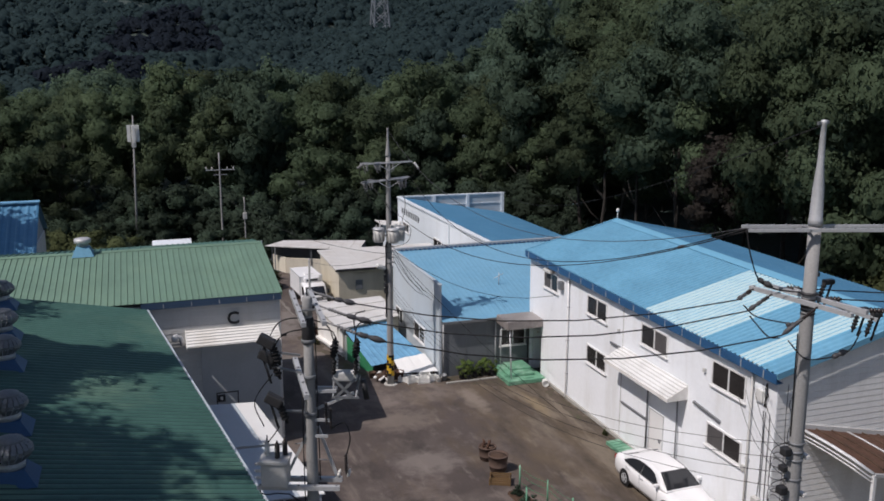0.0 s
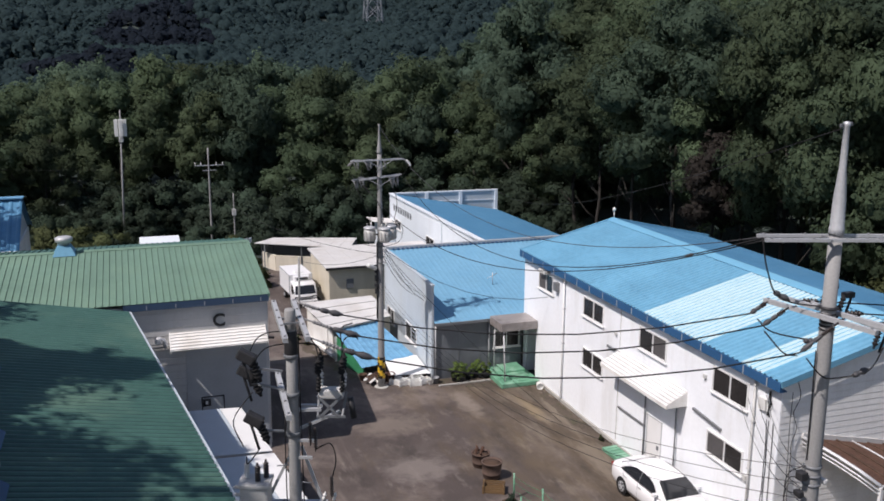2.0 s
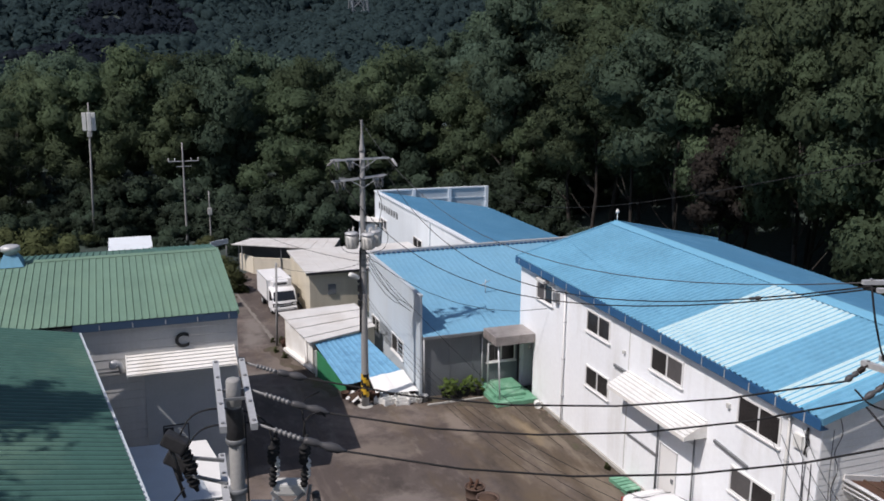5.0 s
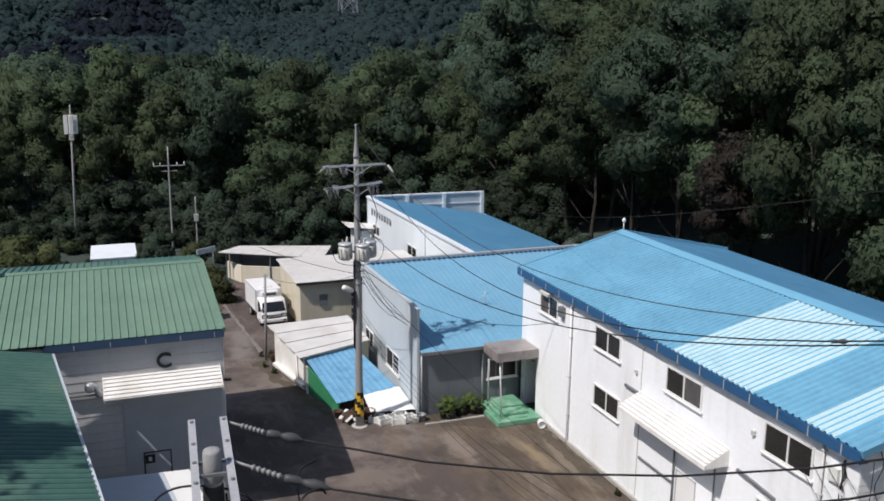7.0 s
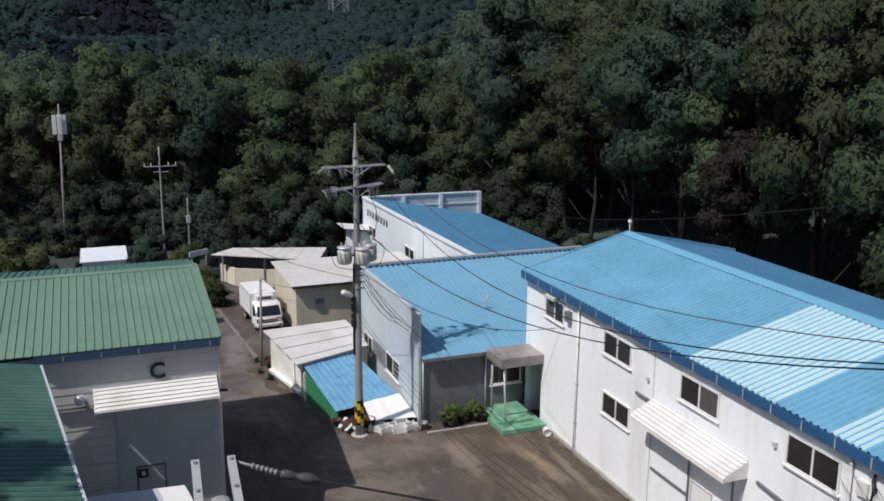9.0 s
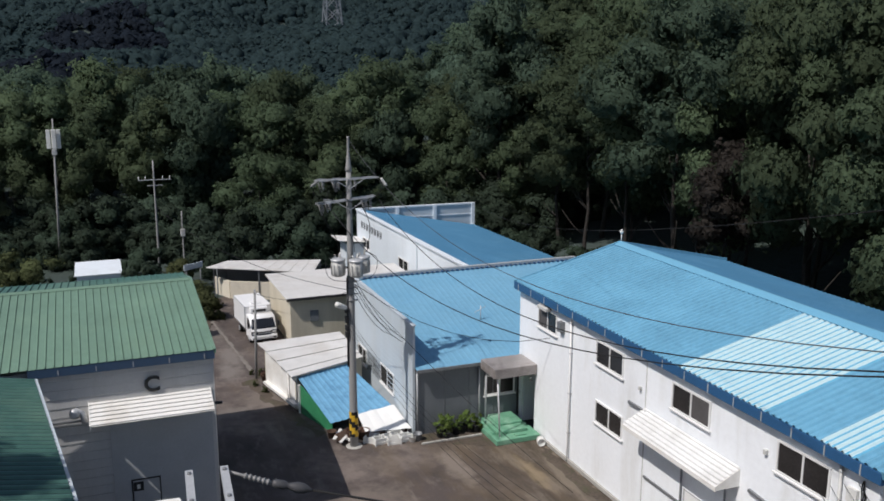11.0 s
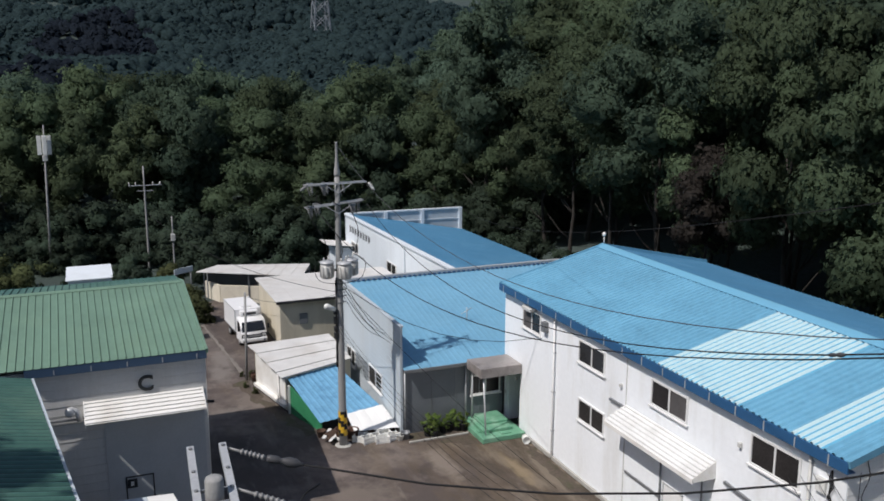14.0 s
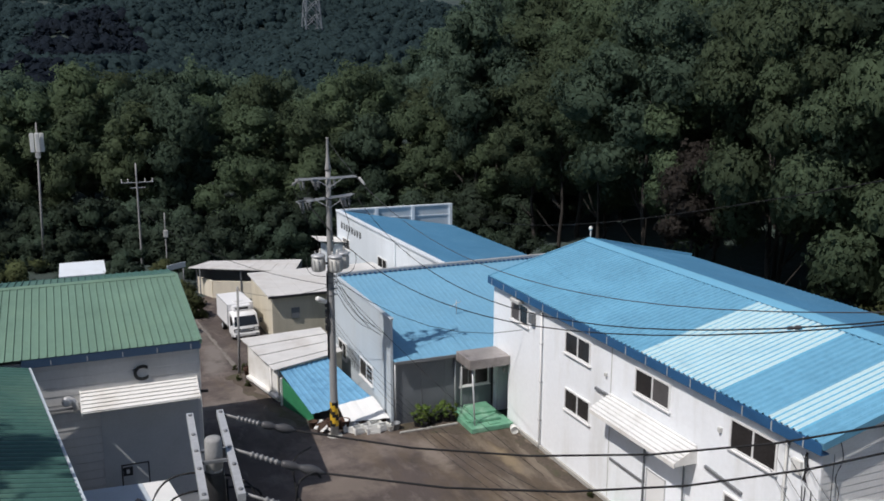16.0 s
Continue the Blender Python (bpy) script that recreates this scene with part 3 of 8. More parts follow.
def build_ground():
    xs = [-900, -700, -500, -380] + list(range(-300, 60, 15)) + list(range(60, 420, 15)) + [460, 560, 700, 900]
    ys = [-300, -200, -120] + list(range(-80, 120, 10)) + list(range(120, 500, 16)) + list(range(500, 1300, 60))
    bm = B()
    grid = [[bm.verts.new((x, y, height(x, y) - 0.02)) for x in xs] for y in ys]
    for j in range(len(ys) - 1):
        for i in range(len(xs) - 1):
            f = bm.faces.new((grid[j][i], grid[j][i + 1], grid[j + 1][i + 1], grid[j + 1][i]))
            f.smooth = True
    g = link("ground", bm, "earth")
    tagged(g, "dark earth and undergrowth below the wooded slopes", kind="structure")
    # yard and lane
    bm = B()
    outline = [(-14, -10), (30, -10), (30, 21.0), (18.75, 21.3), (18.75, 40.6), (13.9, 40.7), (12.9, 42.4), (11.6, 48.4), (11.7, 53.6), (11.7, 61), (12.1, 64.5),
               (10.4, 66.0), (8.8, 64.6), (8.2, 60), (7.2, 54), (6.2, 48), (5.4, 44.2), (-14, 44.2)]
    fine = []
    rnd = random.Random(4)
    for (x0, y0), (x1, y1) in zip(outline, outline[1:] + outline[:1]):
        n = max(1, int(math.hypot(x1 - x0, y1 - y0) / 0.8))
        for k in range(n):
            f = k / n
            fine.append((x0 + (x1 - x0) * f + rnd.uniform(-0.07, 0.07), y0 + (y1 - y0) * f + rnd.uniform(-0.07, 0.07)))
    prism(bm, [(x, y, 0) for x, y in fine], (0, 0, -0.06), (0, 0, 0.0))
    bmesh.ops.triangulate(bm, faces=[f for f in bm.faces if len(f.verts) > 4])
    pv = tagged(link("pavement", bm, "asphalt"), "worn brown-grey asphalt of the works yard and lane", kind="structure")

    def patch(name, material, line, z=0.004, jag=0.12):
        """An uneven thin spread on the paving, along a closed outline."""
        pts = []
        for (x0, y0), (x1, y1) in zip(line, line[1:] + line[:1]):
            n = max(2, int(math.hypot(x1 - x0, y1 - y0) / 0.3))
            for k in range(n):
                f = k / n
                pts.append((x0 + (x1 - x0) * f + rnd.uniform(-jag, jag), y0 + (y1 - y0) * f + rnd.uniform(-jag, jag), 0))
        b = B()
        prism(b, pts, (0, 0, -0.01), (0, 0, z))
        bmesh.ops.triangulate(b, faces=[f for f in b.faces if len(f.verts) > 4])
        part(name, b, material, pv)
    patch("dirt_strip", "dirt", [(18.55, 24), (18.55, 38.0), (18.3, 38.0), (18.0, 36), (18.1, 33), (18.2, 30), (18.25, 26)], jag=0.12)
    patch("dirt_strip", "dirt", [(16.7, 38.2), (16.6, 40.3), (14.2, 40.35), (13.9, 39.7), (15.0, 39.2)], jag=0.08)
    patch("dirt_strip", "dirt", [(9.1, 48.6), (9.7, 45), (10.6, 42.0), (10.3, 41.9), (9.4, 44.6), (8.5, 48.2), (8.45, 49.3), (9.3, 50.0)], jag=0.2)
    patch("edging_strip", "edging", [(8.3, 60.4), (8.44, 60.4), (8.78, 56.0), (9.18, 50.6), (9.02, 50.5), (8.62, 56.0)], z=0.014, jag=0.07)
    patch("dirt_strip", "dirt", [(6.6, 50), (7.6, 56), (8.6, 62), (8.2, 62.2), (7.0, 56), (6.1, 50)], jag=0.1)


build_ground()


# ---- white two-storey works building ----
def white_building():
    h = thing("factory_building", "white two-storey panel factory building with blue ribbed metal roof", "building")
    X0, X1, Y0, Y1, E, RX, RZ = 18.7, 29.0, 21.6, 40.4, 6.05, 23.5, 7.4
    # long wall with openings cut through it
    wins = [(37.15, 38.7, 4.72, 5.6), (32.42, 34.2, 4.62, 5.49), (27.75, 29.64, 4.62, 5.5), (23.08, 24.95, 4.6, 5.51), (32.34, 34.12, 2.4, 3.25), (23.1, 25.05, 2.36, 3.2)]
    # the entrance recess cuts through the wall at its far end
    bm = holed_wall(B(), "x", X0, X0 + 0.15, Y0, Y1, 0, E, wins + [(38.93, Y1 - 0.02, 0.01, 2.66)])
    part("wall", bm, "white_wall", h)
    bm = B()
    box(bm, X0 + 0.15, 38.78, 0, X0 + 1.3, 38.93, 2.7)
    box(bm, X0 + 1.15, 38.93, 0, X0 + 1.3, 40.42, 2.7)
    box(bm, X0 + 0.15, 38.93, 2.66, X0 + 1.15, 40.42, 2.76)
    part("recess_wall", bm, "steel_dark", h)
    # horizontal siding boards on the nearer half, each proud of the next
    for z in np.arange(0.3, 5.7, 0.2):
        spans = [(Y0 + 0.02, 31.0)]
        for w in wins:
            if w[2] - 0.22 < z < w[3] + 0.02:
                out = []
                for a, b in spans:
                    if w[0] - 0.06 > a and w[1] + 0.06 < b:
                        out += [(a, w[0] - 0.06), (w[1] + 0.06, b)]
                    else:
                        out.append((a, b))
                spans = out
        for a, b in spans:
            bm = B()
            prism(bm, [(X0 - 0.001, a, z), (X0 - 0.002, a, z + 0.196), (X0 - 0.0045, a, z + 0.01), (X0 - 0.004, a, z)], (0, 0, 0), (0, b - a, 0))
            bmesh.ops.recalc_face_normals(bm, faces=bm.faces[:])
            part("siding_board", bm, "white_wall", h)
    bm = B()
    prism(bm, [(X1 - 0.15, Y0, 0), (X1, Y0, 0), (X1, Y0, 6.15), (X1 - 0.15, Y0, 6.15)], (0, 0, 0), (0, Y1 - Y0, 0))
    bmesh.ops.recalc_face_normals(bm, faces=bm.faces[:])
    part("wall", bm, "grey_siding", h)
    for y, mt in ((Y0, "grey_siding"), (Y1 - 0.15, "white_wall")):
        bm = B()
        prism(bm, [(X0 + 0.15, y, 0), (X1 - 0.15, y, 0), (X1 - 0.15, y, 6.15), (RX, y, RZ - 0.08), (X0 + 0.15, y, E + 0.05)], (0, 0, 0), (0, 0.15, 0))
        bmesh.ops.recalc_face_normals(bm, faces=bm.faces[:])
        part("gable_wall", bm, mt, h)
    # ribbed cladding of the near gable
    for k in range(31):
        z = 0.15 + 0.2 * k
        a, b = X0 + 0.03, X1
        if z > 5.9:
            a = X0 + (z - 5.95) / 1.35 * (RX - X0) + 0.3
            b = X1 - max(0, z - 6.0) / 1.3 * (X1 - RX) - 0.2
        bm = B()
        prism(bm, [(a, Y0 - 0.002, z), (a, Y0 - 0.012, z + 0.02), (a, Y0 - 0.006, z + 0.19), (a, Y0 - 0.002, z + 0.19)], (0, 0, 0), (b - a, 0, 0))
        bmesh.ops.recalc_face_normals(bm, faces=bm.faces[:])
        part("siding_board", bm, "grey_siding", h)
    # roof sheets: blue lengths and pale translucent lengths
    sl = Vector((RX - 18.5, 0, RZ - 6.16))
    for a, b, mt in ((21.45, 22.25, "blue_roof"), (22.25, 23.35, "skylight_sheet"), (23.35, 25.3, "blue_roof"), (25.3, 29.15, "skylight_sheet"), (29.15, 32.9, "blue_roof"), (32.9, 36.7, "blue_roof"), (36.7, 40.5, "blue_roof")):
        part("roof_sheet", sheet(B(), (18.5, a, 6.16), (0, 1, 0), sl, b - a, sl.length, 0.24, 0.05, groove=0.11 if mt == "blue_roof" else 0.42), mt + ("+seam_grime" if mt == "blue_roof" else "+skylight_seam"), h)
    # the slope away from the sun gets darker sheets, its shade put into colour
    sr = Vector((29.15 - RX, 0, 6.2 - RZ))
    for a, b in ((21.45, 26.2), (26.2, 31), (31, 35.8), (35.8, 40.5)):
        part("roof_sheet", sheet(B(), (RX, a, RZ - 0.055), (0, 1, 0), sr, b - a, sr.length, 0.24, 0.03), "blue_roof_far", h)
    bm = B()
    prism(bm, [(RX - 0.34, 21.42, RZ - 0.03), (RX + 0.34, 21.42, RZ - 0.03), (RX + 0.34, 21.42, RZ - 0.015), (RX + 0.03, 21.42, RZ + 0.095), (RX - 0.03, 21.42, RZ + 0.095), (RX - 0.34, 21.42, RZ - 0.015)], (0, 0, 0), (0, 19.12, 0))
    bmesh.ops.recalc_face_normals(bm, faces=bm.faces[:])
    part("ridge_cap", bm, "ridge_blue", h)
    # verge strips along both gables
    for y in (21.38, 40.46):
        for p, q in (((18.45, y, 6.12), (RX, y, RZ)), ((RX, y, RZ), (29.18, y, 6.18))):
            part("verge", beam(B(), p, q, 0.08, 0.2), "blue_roof", h)
    bm = B()
    box(bm, 18.44, 21.4, 5.86, 18.5, 40.5, 6.15)
    box(bm, 18.5, 21.4, 5.86, 18.695, 40.5, 5.9)
    part("fascia", bm, "blue_trim", h)
    for k in range(17):
        y = 22.0 + k * 1.13
        bm = B()
        box(bm, 18.425, y - 0.018, 5.84, 18.438, y + 0.018, 6.14)
        part("gutter_bracket", bm, "galvanised", h)
    # plinth
    bm = B()
    box(bm, 18.6, 21.55, 0, 18.69, 38.2, 0.16, 0.02)
    part("plinth", bm, "concrete", h)
    for i, w in enumerate(wins):
        window(h, "window", None, w[0], w[1], w[2], w[3], X0, screen=(1, None, 0, None, None, 1)[i])
    # downpipes
    for y, top, mt in ((35.95, 5.9, "frame_white"), (22.72, 5.9, "grey_enamel")):
        bm = B()
        rings(bm, [(18.62, y, top), (18.62, y, 0.12), (18.55, y, 0.06)], [0.045] * 3, 10)
        dp = part("downpipe", bm, mt, h)
        for z in (1.2, 2.8, 4.4, 5.6):
            bm = B()
            box(bm, 18.57, y - 0.06, z, 18.7, y + 0.06, z + 0.03)
            part("pipe_clip", bm, "galvanised", dp)
    bm = B()
    box(bm, 18.55, 35.82, 5.72, 18.7, 36.08, 5.9, 0.02)
    part("rainwater_head", bm, "frame_white", h)
    for y in (31.05, 30.2):
        bm = B()
        box(bm, 18.68, y, 0.2, 18.7, y + 0.03, 5.8 if y > 31 else 2.6)
        part("panel_joint", bm, "grey_enamel", h)
    # cover over the far upper window, cabinet beside it, small pieces on the wall
    bm = B()
    prism(bm, [(18.7, 37.6, 5.62), (18.42, 37.6, 5.6), (18.42, 37.6, 5.7), (18.7, 37.6, 5.82)], (0, 0, 0), (0, 0.75, 0))
    bmesh.ops.recalc_face_normals(bm, faces=bm.faces[:])
    part("vent_hood", bm, "grey_enamel", h)
    bm = B()
    box(bm, 18.5, 36.55, 5.05, 18.7, 36.85, 5.45, 0.02)
    part("exhaust_box", bm, "steel_dark", h)
    for y, z, s in ((22.35, 4.95, 0.32), (25.35, 4.9, 0.12), (31.35, 4.6, 0.1), (39.2, 2.2, 0.12), (22.9, 2.3, 0.18)):
        bm = B()
        box(bm, 18.6, y - s / 2, z, 18.7, y + s / 2, z + s * 1.2, 0.012)
        part("junction_box", bm, "white_plastic" if s > 0.2 else "grey_enamel", h)
    for p, q in (((18.66, 32.0, 3.95), (18.66, 30.95, 3.95)), ((18.66, 25.9, 3.6), (18.66, 24.3, 3.45)), ((18.66, 30.9, 1.72), (18.66, 28.9, 1.72))):
        part("door_track", beam(B(), p, q, 0.08, 0.09), "steel_dark", h)
    # big sliding door with a wicket
    bm = B()
    box(bm, 18.665, 28.9, 0.1, 18.68, 30.9, 3.0)
    part("sliding_door", bm, "white_wall", h)
    bm = B()
    box(bm, 18.665, 26.9, 0.1, 18.68, 28.85, 3.0)
    d = part("sliding_door", bm, "white_wall", h)
    bm = B()
    for a in ((27.72, 0.2, 27.76, 2.3), (28.72, 0.2, 28.76, 2.3), (27.72, 2.26, 28.76, 2.3)):
        box(bm, 18.645, a[0], a[1], 18.665, a[2], a[3])
    part("wicket_frame", bm, "galvanised", d)
    bm = B()
    box(bm, 18.652, 27.78, 0.2, 18.665, 28.7, 2.24)
    wk = part("wicket_door", bm, "frame_white", d)
    bm = B()
    box(bm, 18.61, 27.86, 1.15, 18.652, 27.98, 1.3, 0.01)
    part("door_handle", bm, "steel_dark", wk)
    # awning over the door
    a = new("awning")
    a.parent = h
    s = Vector((0.85, 0, 0.42))
    part("awning_sheet", sheet(B(), (17.88, 26.35, 3.62), s, (0, 1, 0), s.length, 4.75, 0.155, 0.05, lift=(-0.44, 0, 0.9), top=0.45), "awning_sheet", a)
    for y in (26.33, 31.08):
        bm = B()
        prism(bm, [(17.88, y, 3.5), (18.69, y, 3.5), (18.69, y, 4.03), (17.88, y, 3.64)], (0, 0, 0), (0, 0.03, 0))
        bmesh.ops.recalc_face_normals(bm, faces=bm.faces[:])
        part("awning_cheek", bm, "cream_awning", a)
    bm = B()
    box(bm, 17.86, 26.33, 3.48, 17.9, 31.1, 3.62)
    part("awning_edge", bm, "cream_awning", a)
    for y in (28.85, 26.8):
        bm = B()
        cyl(bm, (18.6, y, 0), (18.6, y, 3.55), 0.03, n=8)
        part("awning_post", bm, "steel_dark", a)
    riser = new("cable_riser")
    riser.parent = h
    rw = random.Random(3)
    for k in range(3):
        y = 22.0 + 0.05 * k
        wire("cable_bunch", [(18.64 + rw.uniform(-0.03, 0.03), y + rw.uniform(-0.05, 0.05), 5.65 - 0.2 * j) for j in range(5)], 0.016, riser)
    for y in (22.02, 22.12, 21.82):
        wire("wall_cable", [(18.66, y + rw.uniform(-0.03, 0.03), 4.7 - 0.75 * j) for j in range(6)], 0.011, riser)
    wire("wall_cable", [(19.2, 21.54, 6.1), (19.32, 21.52, 5.6), (19.12, 21.52, 5.1), (19.28, 21.52, 4.6), (19.14, 21.52, 4.1), (19.16, 21.52, 3.4), (19.12, 21.52, 0.6)], 0.012, riser)
    wire("wall_cable", [(19.05, 21.54, 5.75), (19.02, 21.52, 4.6), (19.06, 21.52, 3.2), (19.0, 21.52, 0.6)], 0.009, riser)
    bm = B()
    box(bm, 18.5, 21.95, 1.3, 18.69, 22.25, 1.75, 0.02)
    part("meter_box", bm, "grey_enamel", riser)
    # weather vane lamp on the ridge end
    bm = B()
    cyl(bm, (RX, 40.4, 7.45), (RX, 40.4, 7.85), 0.025, n=8)
    lathe(bm, (RX, 40.4, 7.82), (0, 0, 1), [(0, 0.02), (0.04, 0.08), (0.12, 0.09), (0.2, 0.03)], 10)
    part("ridge_finial", bm, "white_porcelain", h)
    return h


white_building()


# ---- open lean-to at the near gable ----
def gable_lean_to():
    h = thing("lean_to_shed", "lean-to with bowed brown sheet roof and pale edge rail", "shed")
    edge = [Vector(p) for p in ((19.62, 21.56, 4.2), (19.85, 21.1, 4.08), (20.1, 20.6, 3.92), (20.32, 19.95, 3.74), (20.52, 19.3, 3.52))]
    way, up = Vector((0.62, 0, -0.13)), Vector((0, 0, 0.03))
    for k in range(10):
        bm = B()
        for p, q in zip(edge, edge[1:]):
            quadbox(bm, [q + way * k, q + way * (k + 0.96), p + way * (k + 0.96), p + way * k, q + way * k + up, q + way * (k + 0.96) + up, p + way * (k + 0.96) + up, p + way * k + up])
        part("roof_sheet", bm, "rust", h)
        part("sheet_batten", rings(B(), [p + way * k + up * 1.6 for p in edge], [0.03] * 5, 6), "dark_wood" if k % 3 else "galvanised", h)
    for lift, r in ((0.03, 0.035), (-0.12, 0.03), (-0.24, 0.025)):
        part("edge_rail", rings(B(), [p + Vector((-0.04, 0, lift)) for p in edge], [r] * 5, 8), "galvanised", h)
    part("wall_flashing", beam(B(), edge[0] + Vector((-0.05, 0.0, 0.1)), edge[0] + way * 10 + Vector((0, 0, 0.1)), 0.05, 0.16), "tin", h)
    part("eave_rail", beam(B(), edge[-1], edge[-1] + way * 10, 0.1, 0.1), "galvanised", h)
    for k in (0, 5, 10):
        q = edge[-1] + way * k
        bm = B()
        box(bm, q.x - 0.05, q.y - 0.05, 0, q.x + 0.05, q.y + 0.05, q.z)
        part("post", bm, "frame_white", h)


gable_lean_to()


# ---- grey building behind the yard ----
def grey_building():
    h = thing("workshop_building", "grey metal workshop with blue ribbed roof and high side wall", "building")
    # side wall standing above the roof as a parapet, with two openings
    wins = [(42.78, 44.68, 0.94, 1.84), (46.85, 48.22, 0.85, 1.7)]
    bm = holed_wall(B(), "x", 13.9, 14.0, 40.4, 48.9, 0, 4.72, wins)
    part("side_wall", bm, "pale_wall", h)
    part("wall_coping", beam(B(), (13.95, 40.36, 4.75), (13.95, 48.95, 4.75), 0.17, 0.06), "pale_wall", h)
    for k in range(20):
        z = 0.2 + k * 0.22
        spans = [(40.42, 48.85)]
        for w in wins:
            if w[2] - 0.24 < z < w[3] + 0.02:
                spans = [s for a, b in spans for s in ((a, w[0] - 0.06), (w[1] + 0.06, b))] if w[1] + 0.06 < spans[-1][1] else spans
        for a, b in spans:
            if b - a < 0.1:
                continue
            bm = B()
            prism(bm, [(13.898, a, z), (13.886, a, z + 0.02), (13.894, a, z + 0.21), (13.898, a, z + 0.21)], (0, 0, 0), (0, b - a, 0))
            bmesh.ops.recalc_face_normals(bm, faces=bm.faces[:])
            part("siding_board", bm, "pale_wall", h)
    for w in wins:
        window(h, "window", None, *w, 13.9)
    # front wall with window and door openings
    ops = [(17.1, 18.5, 1.3, 2.2)]
    bm = holed_wall(B(), "y", 40.45, 40.6, 14.0, 18.69, 0, 2.86, ops)
    part("front_wall", bm, "dark_grey_wall", h)
    bm = B()
    box(bm, 18.69, 40.45, 0, 26, 40.6, 2.86)
    part("front_wall", bm, "dark_grey_wall", h)
    for k in range(4):
        x = 14.2 + k * 1.1
        bm = B()
        box(bm, x, 40.435, 0.05, x + 0.02, 40.448, 2.8)
        part("panel_joint", bm, "steel_dark", h)
    window(h, "window", None, 17.1, 18.5, 1.3, 2.2, 40.45, axis="y")
    bm = B()
    box(bm, 18.62, 40.39, 0.3, 19.4, 40.44, 2.2)
    d = part("door", bm, "black_iron", h, "dark grey metal entrance door")
    bm = B()
    box(bm, 18.7, 40.35, 1.2, 18.75, 40.39, 1.35, 0.01)
    part("door_handle", bm, "galvanised", d)
    bm = B()
    box(bm, 18.58, 40.4, 2.2, 19.44, 40.45, 2.28)
    part("door_lintel", bm, "frame_white", h)
    bm = B()
    box(bm, 25.85, 40.6, 0, 26.0, 48.9, 3.0)
    part("side_wall", bm, "dark_grey_wall", h)
    bm = B()
    box(bm, 14.0, 48.75, 0, 26, 48.9, 4.7)
    part("back_wall", bm, "dark_grey_wall", h)
    s = Vector((0, 48.6 - 40.2, 4.72 - 2.9))
    for a, b in ((14.01, 16.3), (16.3, 18.6), (18.6, 20.9), (20.9, 23.2), (23.2, 26.0)):
        part("roof_sheet", sheet(B(), (a, 40.2, 2.9), (1, 0, 0), s, b - a, s.length, 0.27, 0.006), "workshop_blue", h)
    part("eave_trim", beam(B(), (14.0, 40.2, 2.84), (18.66, 40.2, 2.84), 0.08, 0.13), "steel_dark", h)
    part("ridge_trim", beam(B(), (13.95, 48.72, 4.82), (26, 48.72, 4.82), 0.22, 0.14), "galvanised", h)
    for k in range(44):
        bm = B()
        box(bm, 14.28 + 0.27 * k, 48.5, 4.74, 14.4 + 0.27 * k, 48.6, 4.8)
        part("roof_closure", bm, "blue_trim", h)
    for x, z in ((14.08, 2.8), (16.85, 2.8)):
        bm = B()
        cyl(bm, (x, 40.38, 0.05), (x, 40.38, z), 0.034, n=10)
        part("downpipe", bm, "galvanised", h)
    # flag-like antenna on the roof by the white wall
    bm = B()
    cyl(bm, (18.3, 43.6, 3.6), (18.3, 43.6, 4.3), 0.02, n=6)
    cyl(bm, (18.0, 43.6, 4.0), (18.55, 43.6, 4.25), 0.015, n=6)
    part("antenna", bm, "galvanised", h)


grey_building()


def entrance_canopy():
    c = thing("entrance_canopy", "weathered brown box canopy on thin posts over the entrance", "canopy")
    bm = B()
    box(bm, 16.8, 38.72, 2.64, 18.68, 40.17, 3.06, 0.03)
    part("canopy_box", bm, "brown_canopy", c)
    for x, y, y1 in ((16.98, 38.55, 38.85), (17.05, 40.2, 40.1)):
        bm = B()
        cyl(bm, (x, y, 0), (x, y1, 2.66), 0.035, n=10)
        part("post", bm, "galvanised", c)
    p = thing("entrance_steps", "green mat-covered entrance steps before the door", "steps")
    for a, b, c0, d, z0, z1 in ((16.7, 18.66, 38.25, 40.4, 0, 0.22), (16.95, 18.3, 38.75, 40.4, 0.22, 0.36), (17.25, 18.35, 39.3, 40.4, 0.36, 0.46)):
        bm = B()
        box(bm, a, c0, z0, b, d, z1, 0.03)
        part("step", bm, "green_mat", p)
    for x, y, w in ((16.8, 38.9, 0.14), (17.6, 38.4, 0.5)):
        bm = B()
        box(bm, x, y, 0.22, x + w, y + 0.25, 0.27, 0.02)
        part("mat_fold", bm, "green_mat", p)


entrance_canopy()


